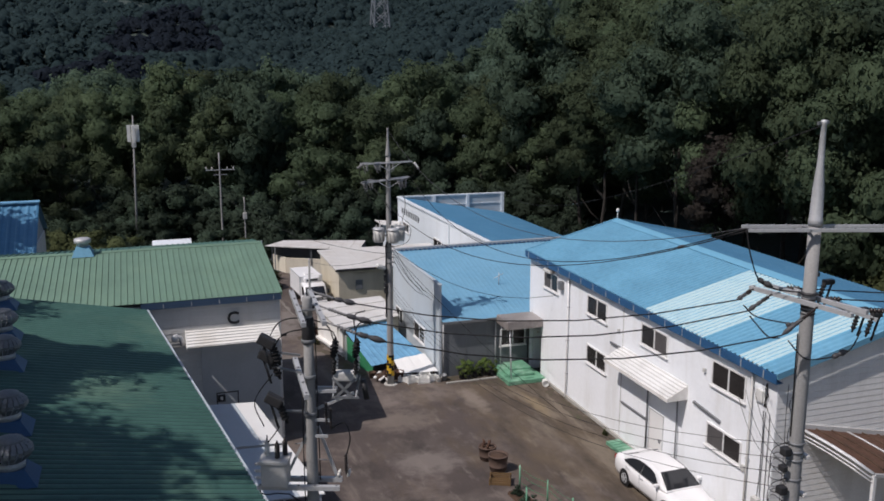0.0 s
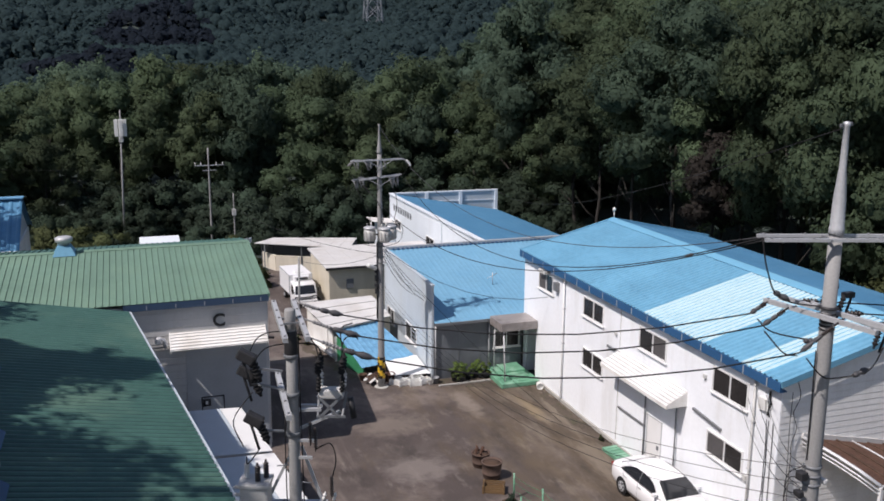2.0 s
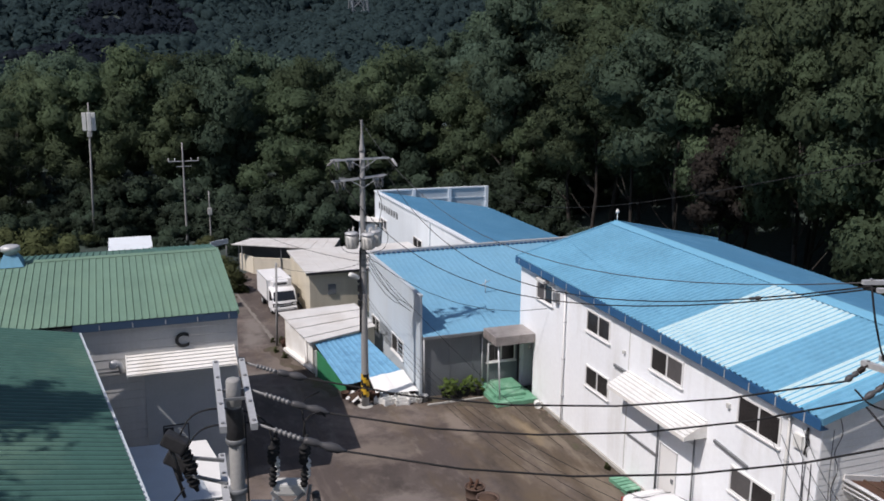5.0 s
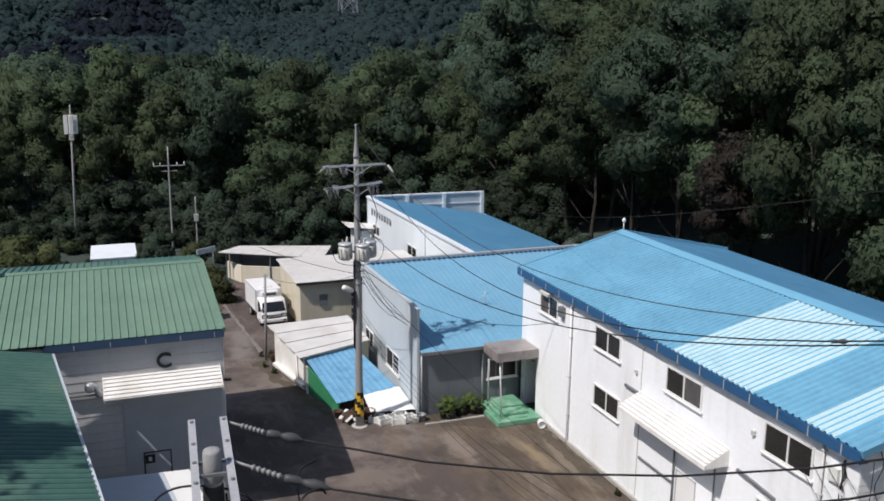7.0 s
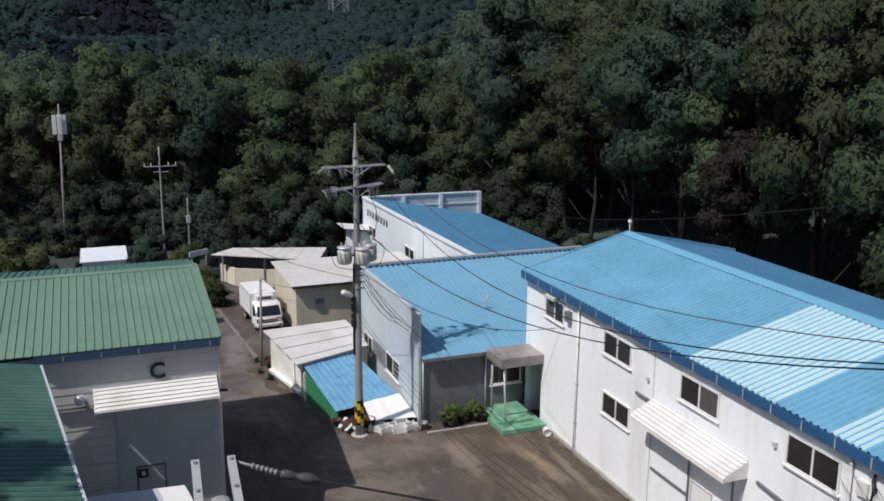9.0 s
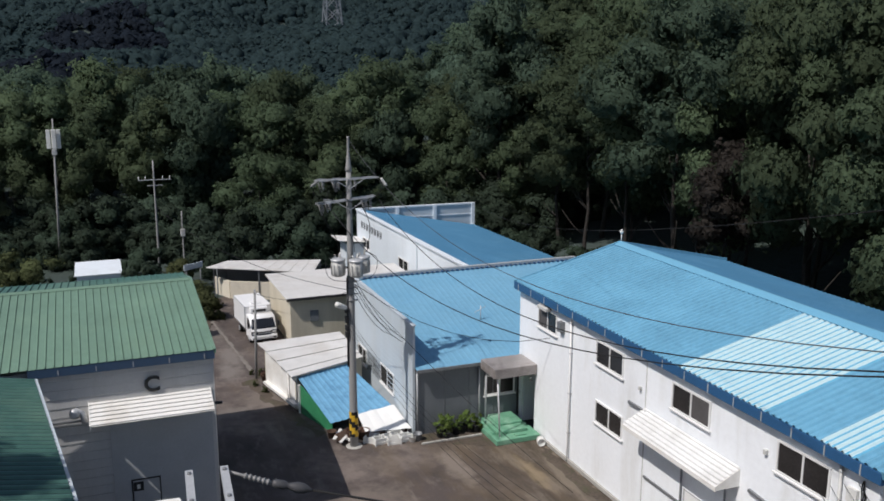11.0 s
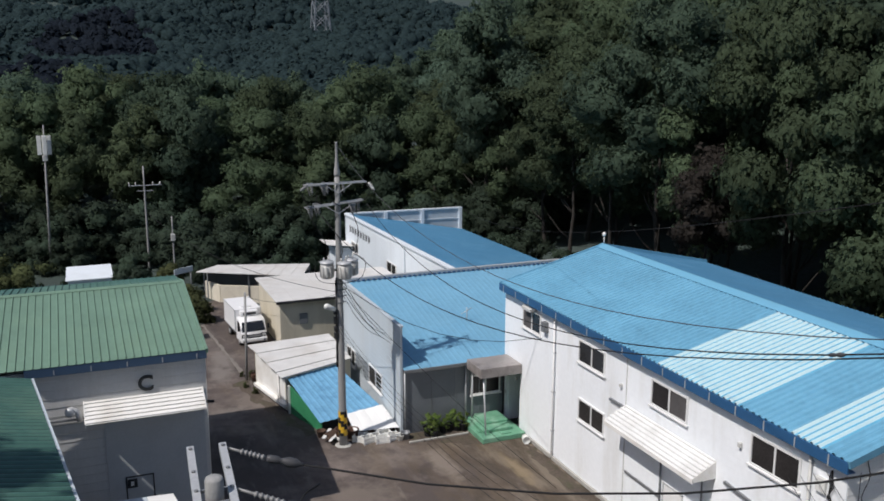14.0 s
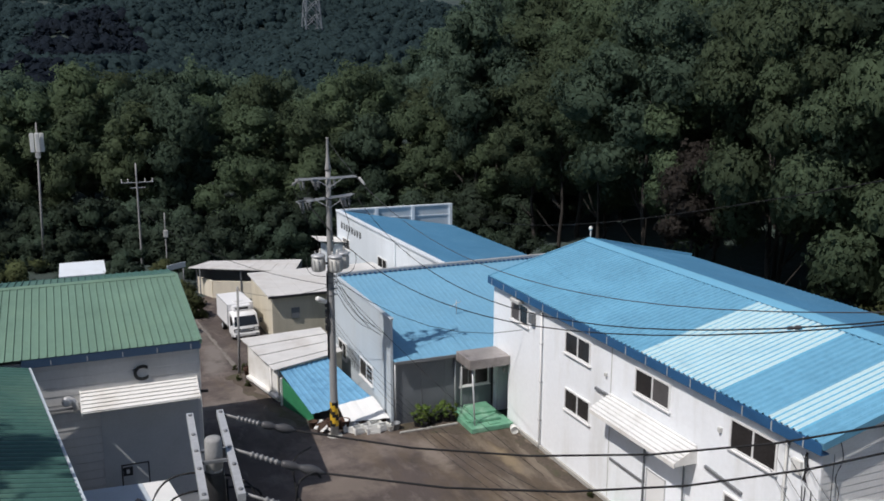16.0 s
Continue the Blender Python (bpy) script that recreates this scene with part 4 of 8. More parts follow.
# ---- back building ----
def back_building():
    h = thing("hall_building", "white hall with blue sloping roof and pale end parapet", "building")
    X0, Z0 = 20.07, 4.6
    wins = [(58.5, 60.3, 2.2, 2.95), (66.5, 68.15, 2.0, 2.75)]
    bm = holed_wall(B(), "x", X0, X0 + 0.2, 49.5, 69.6, 0, Z0 - 0.22, wins)
    prism(bm, [(X0, 49.5, Z0 - 0.22), (X0, 69.5, Z0 - 0.22), (X0, 49.5, Z0)], (0, 0, 0), (0.2, 0, 0))
    part("side_wall", bm, "hall_wall", h)
    for w in wins:
        window(h, "window", None, *w, X0)
    # near wall runs askew; roof falls away from the side wall
    C = (28.66, 56.6)
    bm = B()
    quadbox(bm, [(X0, 49.5, 0), (C[0], C[1], 0), (C[0], C[1] + 0.2, 0), (X0, 49.7, 0), (X0, 49.5, Z0), (C[0], C[1], 2.85), (C[0], C[1] + 0.2, 2.85), (X0, 49.7, Z0)])
    part("front_wall", bm, "hall_wall", h)
    bm = B()
    quadbox(bm, [(28.8, 56.7, 0), (29, 56.7, 0), (29.05, 69.6, 0), (28.85, 69.6, 0), (28.8, 56.7, 2.8), (29, 56.7, 2.8), (29.05, 69.6, 2.75), (28.85, 69.6, 2.75)])
    part("side_wall", bm, "hall_wall", h)
    L = Vector((9.05, 0, -1.72))
    # ribs run down the fall; the near part is cut askew
    ystep = [49.6, 52.0, 54.4, 56.8, 60.0, 63.2, 66.4, 69.5]
    for a, b in zip(ystep, ystep[1:]):
        fa = min(1, max(0.03, (a - 49.5) / 7.1)) if a < 56.7 else 1
        fb = min(1, (b - 49.5) / 7.1)
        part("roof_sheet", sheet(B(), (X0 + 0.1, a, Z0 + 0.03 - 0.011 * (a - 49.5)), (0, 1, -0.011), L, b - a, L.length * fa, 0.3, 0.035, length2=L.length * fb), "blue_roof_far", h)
    part("wall_coping", beam(B(), (X0 + 0.05, 49.4, Z0 + 0.05), (X0 + 0.05, 69.58, Z0 - 0.17), 0.3, 0.1), "hall_wall", h)
    part("eave_gutter", beam(B(), (X0, 49.42, Z0 - 0.1), (C[0] + 0.2, C[1] - 0.02, 2.78), 0.16, 0.2), "galvanised", h)
    bm = B()
    quadbox(bm, [(X0, 69.6, 0), (29.15, 69.6, 0), (29.15, 69.75, 0), (X0, 69.75, 0), (X0, 69.6, 4.38), (29.15, 69.6, 4.3), (29.15, 69.75, 4.3), (X0, 69.75, 4.38)])
    part("end_parapet", bm, "pale_wall", h)
    part("parapet_coping", beam(B(), (X0 - 0.05, 69.66, 4.43), (29.25, 69.66, 4.35), 0.26, 0.1), "hall_wall", h)
    part("parapet_rail", beam(B(), (X0 + 0.3, 69.56, 3.72), (29.0, 69.56, 3.6), 0.03, 0.06), "white_wall", h)
    for x in (23.1, 26.0, 29.08):
        bm = B()
        box(bm, x - 0.12, 69.45, 2.6, x + 0.12, 69.59, 4.42)
        part("parapet_post", bm, "hall_wall", h)
    bm = B()
    cyl(bm, (X0 - 0.05, 56.9, 0.2), (X0 - 0.05, 56.9, 4.5), 0.04, n=8)
    part("downpipe", bm, "pale_wall", h)
    for k in range(8):
        y = 68.5 - k * 0.62
        bm = B()
        for dy, z0, z1 in ((0, 0.0, 0.5), (0.22, 0.05, 0.46)):
            box(bm, X0 - 0.03, y - dy - 0.07, 3.3 + z0, X0 - 0.004, y - dy, 3.3 + z1)
        box(bm, X0 - 0.03, y - 0.3, 3.5, X0 - 0.004, y - 0.07, 3.56)
        part("sign_bar", bm, "letter", h)
    a = new("porch")
    a.parent = h
    bm = B()
    box(bm, 18.75, 67.9, 0, X0 - 0.03, 69.5, 2.3)
    part("porch_wall", bm, "hall_wall", a)
    part("porch_roof", sheet(B(), (18.1, 67.6, 2.66), (0, 1, 0), (1, 0, -0.12), 2.1, 1.97, 0.3, 0.03), "tin", a)
    for k in range(4):
        bm = B()
        box(bm, X0 - 0.03, 49.75 + 0.27 * k, 4.24, X0 - 0.004, 49.9 + 0.27 * k, 4.38)
        part("sign_bar", bm, "letter", h)


back_building()


# ---- building C with the green ridge roof ----
def c_building():
    h = thing("warehouse_building", "grey metal warehouse with green standing-seam roof marked C", "building")
    X0, X1, Y0, Y1, RY = -13.0, 5.4, 35.2, 44.0, 41.07
    bm = B()
    box(bm, X0, Y0, 0, X1, Y0 + 0.15, 6.3)
    part("front_wall", bm, "c_wall", h)
    for k in range(21):
        z = 0.1 + 0.292 * k
        for a, b in (((-2.0, 2.25), (5.3, X1)) if z < 4.5 else ((-2.0, X1),)):
            bm = B()
            prism(bm, [(a, Y0 - 0.002, z), (a, Y0 - 0.018, z + 0.022), (a, Y0 - 0.006, z + 0.275), (a, Y0 - 0.002, z + 0.275)], (0, 0, 0), (b - a, 0, 0))
            bmesh.ops.recalc_face_normals(bm, faces=bm.faces[:])
            part("siding_board", bm, "c_wall", h)
    for x in (X0, X1 - 0.15):
        bm = B()
        prism(bm, [(x, Y0 + 0.15, 0), (x, Y1, 0), (x, Y1, 6.55), (x, RY, 7.22), (x, Y0 + 0.15, 6.36)], (0, 0, 0), (0.15, 0, 0))
        bmesh.ops.recalc_face_normals(bm, faces=bm.faces[:])
        part("gable_wall", bm, "c_wall", h)
    bm = B()
    box(bm, X0 + 0.15, Y1 - 0.15, 0, X1 - 0.15, Y1, 6.5)
    part("back_wall", bm, "c_wall", h)
    s = Vector((0, RY - 34.99, 7.3 - 6.46))
    n = 7
    for k in range(n):
        a = -13.1 + (5.45 + 13.1) * k / n
        part("roof_sheet", sheet(B(), (a, 34.99, 6.46), (1, 0, 0), s, 18.55 / n, s.length, 0.245, 0.03, top=0.12, groove=0.06), "green_roof+green_joint", h)
    s2 = Vector((0, 44.2 - RY, 6.83 - 7.3))
    for k in range(3):
        a = -13.1 + 18.55 * k / 3
        part("roof_sheet", sheet(B(), (a, RY, 7.3), (1, 0, 0), s2, 18.55 / 3, s2.length, 0.245, 0.04, top=0.14), "dark_green_roof", h)
    bm = B()
    prism(bm, [(-13.1, RY - 0.15, 7.3), (-13.1, RY + 0.15, 7.3), (-13.1, RY + 0.02, 7.36), (-13.1, RY - 0.02, 7.36)], (0, 0, 0), (18.6, 0, 0))
    bmesh.ops.recalc_face_normals(bm, faces=bm.faces[:])
    part("ridge_cap", bm, "green_roof", h)
    for p, q in (((5.47, 34.98, 6.42), (5.47, RY, 7.28)), ((5.47, RY, 7.28), (5.47, 44.2, 6.7))):
        part("verge", beam(B(), p, q, 0.07, 0.16), "green_roof", h)
    bm = B()
    box(bm, 0.12, 35.0, 6.17, 5.46, 35.04, 6.44)
    box(bm, 0.12, 35.04, 6.17, 5.46, 35.17, 6.21)
    part("fascia", bm, "dull_blue_trim", h)
    for k in range(5):
        x = 0.95 + k * 1.05
        bm = B()
        box(bm, x - 0.015, 34.985, 6.2, x + 0.015, 34.998, 6.36)
        part("gutter_bracket", bm, "galvanised", h)
    # large door and the wicket in it
    bm = B()
    box(bm, 2.25, 35.13, 0, 5.3, 35.19, 4.55)
    d = part("sliding_door", bm, "c_door", h, "smooth grey metal sliding door")
    bm = B()
    for a in ((2.75, 0.1, 2.79, 2.5), (3.58, 0.1, 3.62, 2.5), (2.79, 2.46, 3.58, 2.5)):
        box(bm, a[0], 35.11, a[1], a[2], 35.13, a[3])
    part("wicket_frame", bm, "black_iron", d)
    bm = B()
    box(bm, 2.8, 35.115, 2.1, 3.1, 35.13, 2.4)
    part("notice_plate", bm, "black_iron", d)
    bm = B()
    box(bm, 2.9, 35.105, 2.18, 3.0, 35.115, 2.32)
    part("notice_mark", bm, "white_plastic", d)
    # awning
    a = new("awning")
    a.parent = h
    s = Vector((0, 0.85, 0.45))
    part("awning_sheet", sheet(B(), (1.72, 34.35, 4.72), (1, 0, 0), s, 3.55, s.length, 3.55, 0.0), "cream_awning", a)
    for k in range(6):
        f = 0.06 + k * 0.168
        p = Vector((1.72, 34.35, 4.735)) + s * f
        part("awning_rib", beam(B(), p, p + Vector((3.55, 0, 0)), 0.07, 0.05, up=(0, -0.47, 0.88)), "cream_awning", a)
    for x in (1.69, 5.27):
        bm = B()
        prism(bm, [(x, 34.35, 4.62), (x, 35.17, 4.62), (x, 35.17, 5.2), (x, 34.35, 4.75)], (0, 0, 0), (0.03, 0, 0))
        bmesh.ops.recalc_face_normals(bm, faces=bm.faces[:])
        part("awning_cheek", bm, "cream_awning", a)
    # blower and its pipe beside the awning
    bm = B()
    lathe(bm, (1.3, 35.0, 5.0), (0, -1, 0), [(0, 0.12), (0.08, 0.15), (0.2, 0.15), (0.24, 0.08)], 14)
    rings(bm, [(1.3, 34.92, 5.1), (1.5, 34.92, 4.98), (1.58, 34.92, 4.7)], [0.08, 0.09, 0.11], 10)
    part("exhaust_blower", bm, "galvanised", h)
    part("wall_rail", beam(B(), (0.5, 35.1, 4.68), (1.7, 35.1, 4.68), 0.1, 0.07), "steel_dark", h)
    # letter C
    cu = bpy.data.curves.new("letter", "FONT")
    cu.body = "C"
    cu.size = 0.68
    cu.extrude = 0.02
    cu.offset = 0.018
    ob = new("letter_tmp", cu)
    dg = bpy.context.evaluated_depsgraph_get()
    me = bpy.data.meshes.new_from_object(ob.evaluated_get(dg))
    bpy.data.objects.remove(ob)
    me.materials.clear()
    me.materials.append(M["letter"])
    lt = new("letter", me)
    lt.parent = h
    lt.matrix_basis = pose(3.32, 35.15, 5.31, 90)
    bm = B()
    cyl(bm, (5.43, 35.5, 0.1), (5.43, 35.5, 6.2), 0.04, n=8)
    part("downpipe", bm, "grey_enamel", h)
    part("lamp_arm", beam(B(), (5.4, 35.3, 4.6), (5.65, 35.25, 4.6), 0.06, 0.08), "black_iron", h)


c_building()


# ---- near green roofed building, turned a little ----
GY = Vector((-0.130, 0.9915, 0))
GX = Vector((0.9915, 0.130, 0))
GO = Vector((0.29, 34.9, 0))


def G(a, b, z):
    """A place on the near building: a metres from its eave edge (negative: inside), b metres towards the yard's near end."""
    return GO + GX * a - GY * b + Vector((0, 0, z))


def near_building():
    h = thing("shed_building", "long works shed with dark green ribbed roof in tree shade", "building")
    L, W = 18.6, 5.4
    fall = 0.22
    s = (G(0, 0, 6.28) - G(-W, 0, 6.28 + W * fall))
    n = 9
    for k in range(n):
        b0 = 0.17 + (L - 0.17) * k / n
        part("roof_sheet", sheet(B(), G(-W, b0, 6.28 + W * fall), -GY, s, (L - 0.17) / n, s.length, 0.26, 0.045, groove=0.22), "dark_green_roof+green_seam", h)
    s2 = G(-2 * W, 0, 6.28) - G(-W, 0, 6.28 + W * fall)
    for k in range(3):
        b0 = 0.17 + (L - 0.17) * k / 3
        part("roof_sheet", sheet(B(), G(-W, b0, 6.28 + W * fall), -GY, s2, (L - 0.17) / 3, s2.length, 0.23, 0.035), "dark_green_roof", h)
    part("ridge_cap", beam(B(), G(-W, 0.17, 6.33 + W * fall), G(-W, L, 6.33 + W * fall), 0.5, 0.06), "dark_green_roof", h)
    part("eave_gutter", beam(B(), G(0.05, 0.17, 6.22), G(0.05, L, 6.22), 0.07, 0.1), "pale_wall", h)
    for a0, a1 in ((-0.3, -0.15), (-2 * W + 0.15, -2 * W + 0.3)):
        part("side_wall", quadbox(B(), [G(a0, L - 0.2, 0), G(a1, L - 0.2, 0), G(a1, 0.26, 0), G(a0, 0.26, 0), G(a0, L - 0.2, 6.2), G(a1, L - 0.2, 6.2), G(a1, 0.26, 6.2), G(a0, 0.26, 6.2)]), "c_wall", h)
    bm = B()
    prism(bm, [G(-0.3, L - 0.2, 0), G(-2 * W + 0.3, L - 0.2, 0), G(-2 * W + 0.3, L - 0.2, 6.2), G(-W, L - 0.2, 6.2 + W * fall), G(-0.3, L - 0.2, 6.2)], (0, 0, 0), GY * 0.15)
    bmesh.ops.recalc_face_normals(bm, faces=bm.faces[:])
    part("gable_wall", bm, "c_wall", h)
    # awnings on the yard side
    aw = new("side_awning")
    aw.parent = h
    for a0, a1, mt in ((-0.14, 2.55, "pale_wall"), (2.56, 3.32, "white_sheet")):
        z0, z1 = 3.3 - 0.1 * a0, 3.3 - 0.1 * a1
        for b0, b1 in ((2.9, 6.95), (7.15, 11.0)):
            bm = B()
            quadbox(bm, [G(a0, b1, z0 - 0.03), G(a1, b1, z1 - 0.03), G(a1, b0, z1 - 0.03), G(a0, b0, z0 - 0.03), G(a0, b1, z0), G(a1, b1, z1), G(a1, b0, z1), G(a0, b0, z0)])
            part("awning_sheet", bm, mt, aw)
    for b in (3.0, 6.9, 10.9):
        bm = B()
        cyl(bm, G(3.2, b, 0), G(3.2, b, 2.93), 0.035, n=8)
        part("awning_post", bm, "galvanised", aw)
        part("awning_bearer", beam(B(), G(-0.15, b, 3.25), G(3.3, b, 2.91), 0.05, 0.06), "galvanised", aw)


near_building()


def turbine_vent(place, s=1.0, tall=0.42):
    v = thing("turbine_ventilator", "grey metal turbine roof ventilator on blue flashing", "roof vent", group="roof ventilators")
    p = Vector(place)
    bm = B()
    quadbox(bm, [p + Vector((x * s, y * s, 0)) for x, y in ((-0.48, -0.48), (0.48, -0.48), (0.48, 0.48), (-0.48, 0.48))] + [p + Vector((x * s, y * s, 0.3)) for x, y in ((-0.26, -0.26), (0.26, -0.26), (0.26, 0.26), (-0.26, 0.26))])
    part("base", bm, "blue_trim", v, "blue flashing base")
    bm = B()
    cyl(bm, p + Vector((0, 0, 0.28)), p + Vector((0, 0, 0.45)), 0.26 * s, n=16)
    part("neck", bm, "galvanised", v)
    c = p + Vector((0, 0, 0.45))
    for k in range(20):
        a = 2 * math.pi * k / 20
        bm = B()
        rows = []
        for j in range(6):
            f = j / 5
            r = s * (0.26 + 0.16 * math.sin(math.pi * f))
            for da in (0.0, 0.24):
                rows.append(bm.verts.new(c + Vector((r * (1 + 0.04 * (da > 0)) * math.cos(a + da + f * 0.25), r * (1 + 0.04 * (da > 0)) * math.sin(a + da + f * 0.25), tall * f))))
        for j in range(5):
            bm.faces.new((rows[2 * j], rows[2 * j + 1], rows[2 * j + 3], rows[2 * j + 2]))
        part("vane", bm, "steel_dark", v)
    bm = B()
    lathe(bm, c + Vector((0, 0, tall)), (0, 0, 1), [(-0.02, 0.27 * s), (0.03, 0.26 * s), (0.08, 0.12 * s), (0.1, 0.02)], 16)
    part("cap", bm, "steel_dark", v)
    return v


for b in (1.5, 5.4, 8.3, 13.0, 15.8):
    turbine_vent(G(-4.85, b, 7.3), 1.05)


def roof_cowl():
    v = thing("roof_cowl", "galvanised round roof cowl on blue base", "roof vent")
    p = Vector((-2.1, 41.0, 7.25))
    bm = B()
    quadbox(bm, [p + Vector((x, y, 0)) for x, y in ((-0.45, -0.5), (0.45, -0.5), (0.45, 0.5), (-0.45, 0.5))] + [p + Vector((x, y, 0.4)) for x, y in ((-0.25, -0.25), (0.25, -0.25), (0.25, 0.25), (-0.25, 0.25))])
    part("base", bm, "blue_roof", v, "blue sheet base")
    bm = B()
    lathe(bm, p + Vector((0, 0, 0.38)), (0, 0, 1), [(0, 0.24), (0.14, 0.24), (0.16, 0.34), (0.32, 0.35), (0.36, 0.28), (0.4, 0.05)], 20)
    part("cowl", bm, "galvanised", v)


roof_cowl()


# ---- small sheds along the lane ----
def blue_lean_to():
    h = thing("lean_to_shed", "low shed with blue ribbed sheet roof and green side boards", "shed")
    tl, tr, br, bl = (Vector(p) for p in ((10.14, 44.95, 1.5), (12.65, 46.0, 1.51), (13.76, 42.5, 0.52), (10.8, 41.85, 0.47)))
    bm = sheet(B(), (0, 0, 0), (1, 0, 0), (0, -1, 0), 1.0, 1.0, 0.1, 0.018, thick=0.012)
    for v in bm.verts:
        f, g = v.co.x, -v.co.y
        v.co = tl.lerp(tr, f).lerp(bl.lerp(br, f), g) + Vector((0, 0, v.co.z))
    part("roof_sheet", bm, "faded_blue_roof", h)
    wl, wr, vr, vl = (Vector(p) for p in ((12.05, 42.2, 0.56), (13.8, 42.55, 0.6), (13.86, 40.5, 0.32), (12.0, 40.85, 0.3)))
    bm = sheet(B(), (0, 0, 0), (1, 0, 0), (0, -1, 0), 1.0, 1.0, 0.5, 0.02, thick=0.012)
    for v in bm.verts:
        f, g = v.co.x, -v.co.y
        v.co = wl.lerp(wr, f).lerp(vl.lerp(vr, f), g) + Vector((0, 0, v.co.z))
    part("roof_sheet", bm, "white_sheet", h, "white sheet laid on the roof's lower end")
    for x, y, z in ((12.15, 41.0, 0.29), (13.7, 40.7, 0.31), (13.7, 42.3, 0.5)):
        part("roof_prop", beam(B(), (x, y, 0), (x, y, z), 0.07, 0.07, up=(0, 1, 0)), "dark_wood", h)
    bm = B()
    prism(bm, [(10.15, 44.5, 0), (10.88, 41.95, 0), (10.88, 41.95, 0.44), (10.15, 44.5, 1.28)], (0, 0, 0), (0.05, 0.015, 0))
    bmesh.ops.recalc_face_normals(bm, faces=bm.faces[:])
    part("side_board", bm, "green_board", h)
    part("side_post", beam(B(), (10.1, 44.55, 0), (10.1, 44.55, 1.3), 0.09, 0.09, up=(0, 1, 0)), "cream_awning", h)
    part("front_rail", beam(B(), (10.85, 41.85, 0.1), (11.35, 40.75, 0.1), 0.12, 0.1), "cream_awning", h)


def tin_shed():
    h = thing("tin_shed", "small cream-walled shed with weathered tin roof", "shed")
    c = [(9.35, 48.4), (10.05, 44.95), (13.45, 46.25), (13.3, 48.6)]
    t = (1.92, 1.6, 1.66, 1.95)
    for i in range(4):
        (x0, y0), (x1, y1) = c[i], c[(i + 1) % 4]
        dx, dy = (y1 - y0), -(x1 - x0)
        l = math.hypot(dx, dy)
        dx, dy = dx / l * 0.06, dy / l * 0.06
        bm = B()
        prism(bm, [(x0, y0, 0), (x1, y1, 0), (x1, y1, t[(i + 1) % 4] - 0.05), (x0, y0, t[i] - 0.05)], (0, 0, 0), (-dx, -dy, 0))
        bmesh.ops.recalc_face_normals(bm, faces=bm.faces[:])
        part("wall", bm, "beige_wall" if i else "cream_awning", h)
    n = 7

    def P(f, g, z):
        return (9.1 + 0.72 * g + (4.1 - 0.45 * g) * f, 48.9 - 4.2 * g + (0.25 + 1.15 * g) * f, 1.98 - 0.36 * g + z + 0.03 * f)
    for k in range(n):
        g0, g1 = k / n, (k + 1) / n - 0.004
        bm = B()
        z = 0.03 * (k % 2)
        quadbox(bm, [P(0, g1, z), P(1, g1, z), P(1, g0, z), P(0, g0, z), P(0, g1, z + 0.03), P(1, g1, z + 0.03), P(1, g0, z + 0.03), P(0, g0, z + 0.03)])
        part("roof_sheet", bm, "tin", h)
    bm = B()
    beam(bm, (9.3, 48.2, 0.28), (10.0, 44.8, 0.28), 0.22, 0.12)
    part("wall_ledge", bm, "cream_awning", h)
    part("corner_pipe", rings(B(), [(9.85, 45.6, 1.5), (9.85, 45.6, 0.4), (9.75, 45.5, 0.3)], [0.05] * 3, 8), "tin", h)


def beige_building():
    h = thing("storage_building", "beige block storage building with pale metal roof", "building")
    c = [(11.72, 59.5), (11.78, 53.95), (19.4, 54.1), (19.4, 59.7)]
    for i, mt in ((0, "beige_wall"), (1, "beige_wall"), (2, "beige_wall"), (3, "beige_wall")):
        (x0, y0), (x1, y1) = c[i], c[(i + 1) % 4]
        dx, dy = (y1 - y0), -(x1 - x0)
        l = math.hypot(dx, dy)
        dx, dy = dx / l * 0.15, dy / l * 0.15
        bm = B()
        prism(bm, [(x0, y0, 0), (x1, y1, 0), (x1, y1, 2.58), (x0, y0, 2.58)], (0, 0, 0), (-dx, -dy, 0))
        bmesh.ops.recalc_face_normals(bm, faces=bm.faces[:])
        part("wall", bm, mt, h)
    for k in range(8):
        x = 11.55 + k
        bm = B()
        quadbox(bm, [(x, 53.75, 2.6), (x + 0.99, 53.75, 2.6), (x + 0.99, 59.75, 2.6), (x, 59.75, 2.6), (x, 53.75, 2.67), (x + 0.99, 53.75, 2.67), (x + 0.99, 59.75, 2.67), (x, 59.75, 2.67)])
        part("roof_sheet", bm, "tin", h)
    part("eave_trim", beam(B(), (11.55, 53.72, 2.6), (19.5, 53.72, 2.6), 0.06, 0.14), "black_iron", h)
    bm = B()
    box(bm, 12.85, 53.9, 1.25, 13.3, 53.97, 1.85)
    part("shutter", bm, "dark_grey_wall", h)


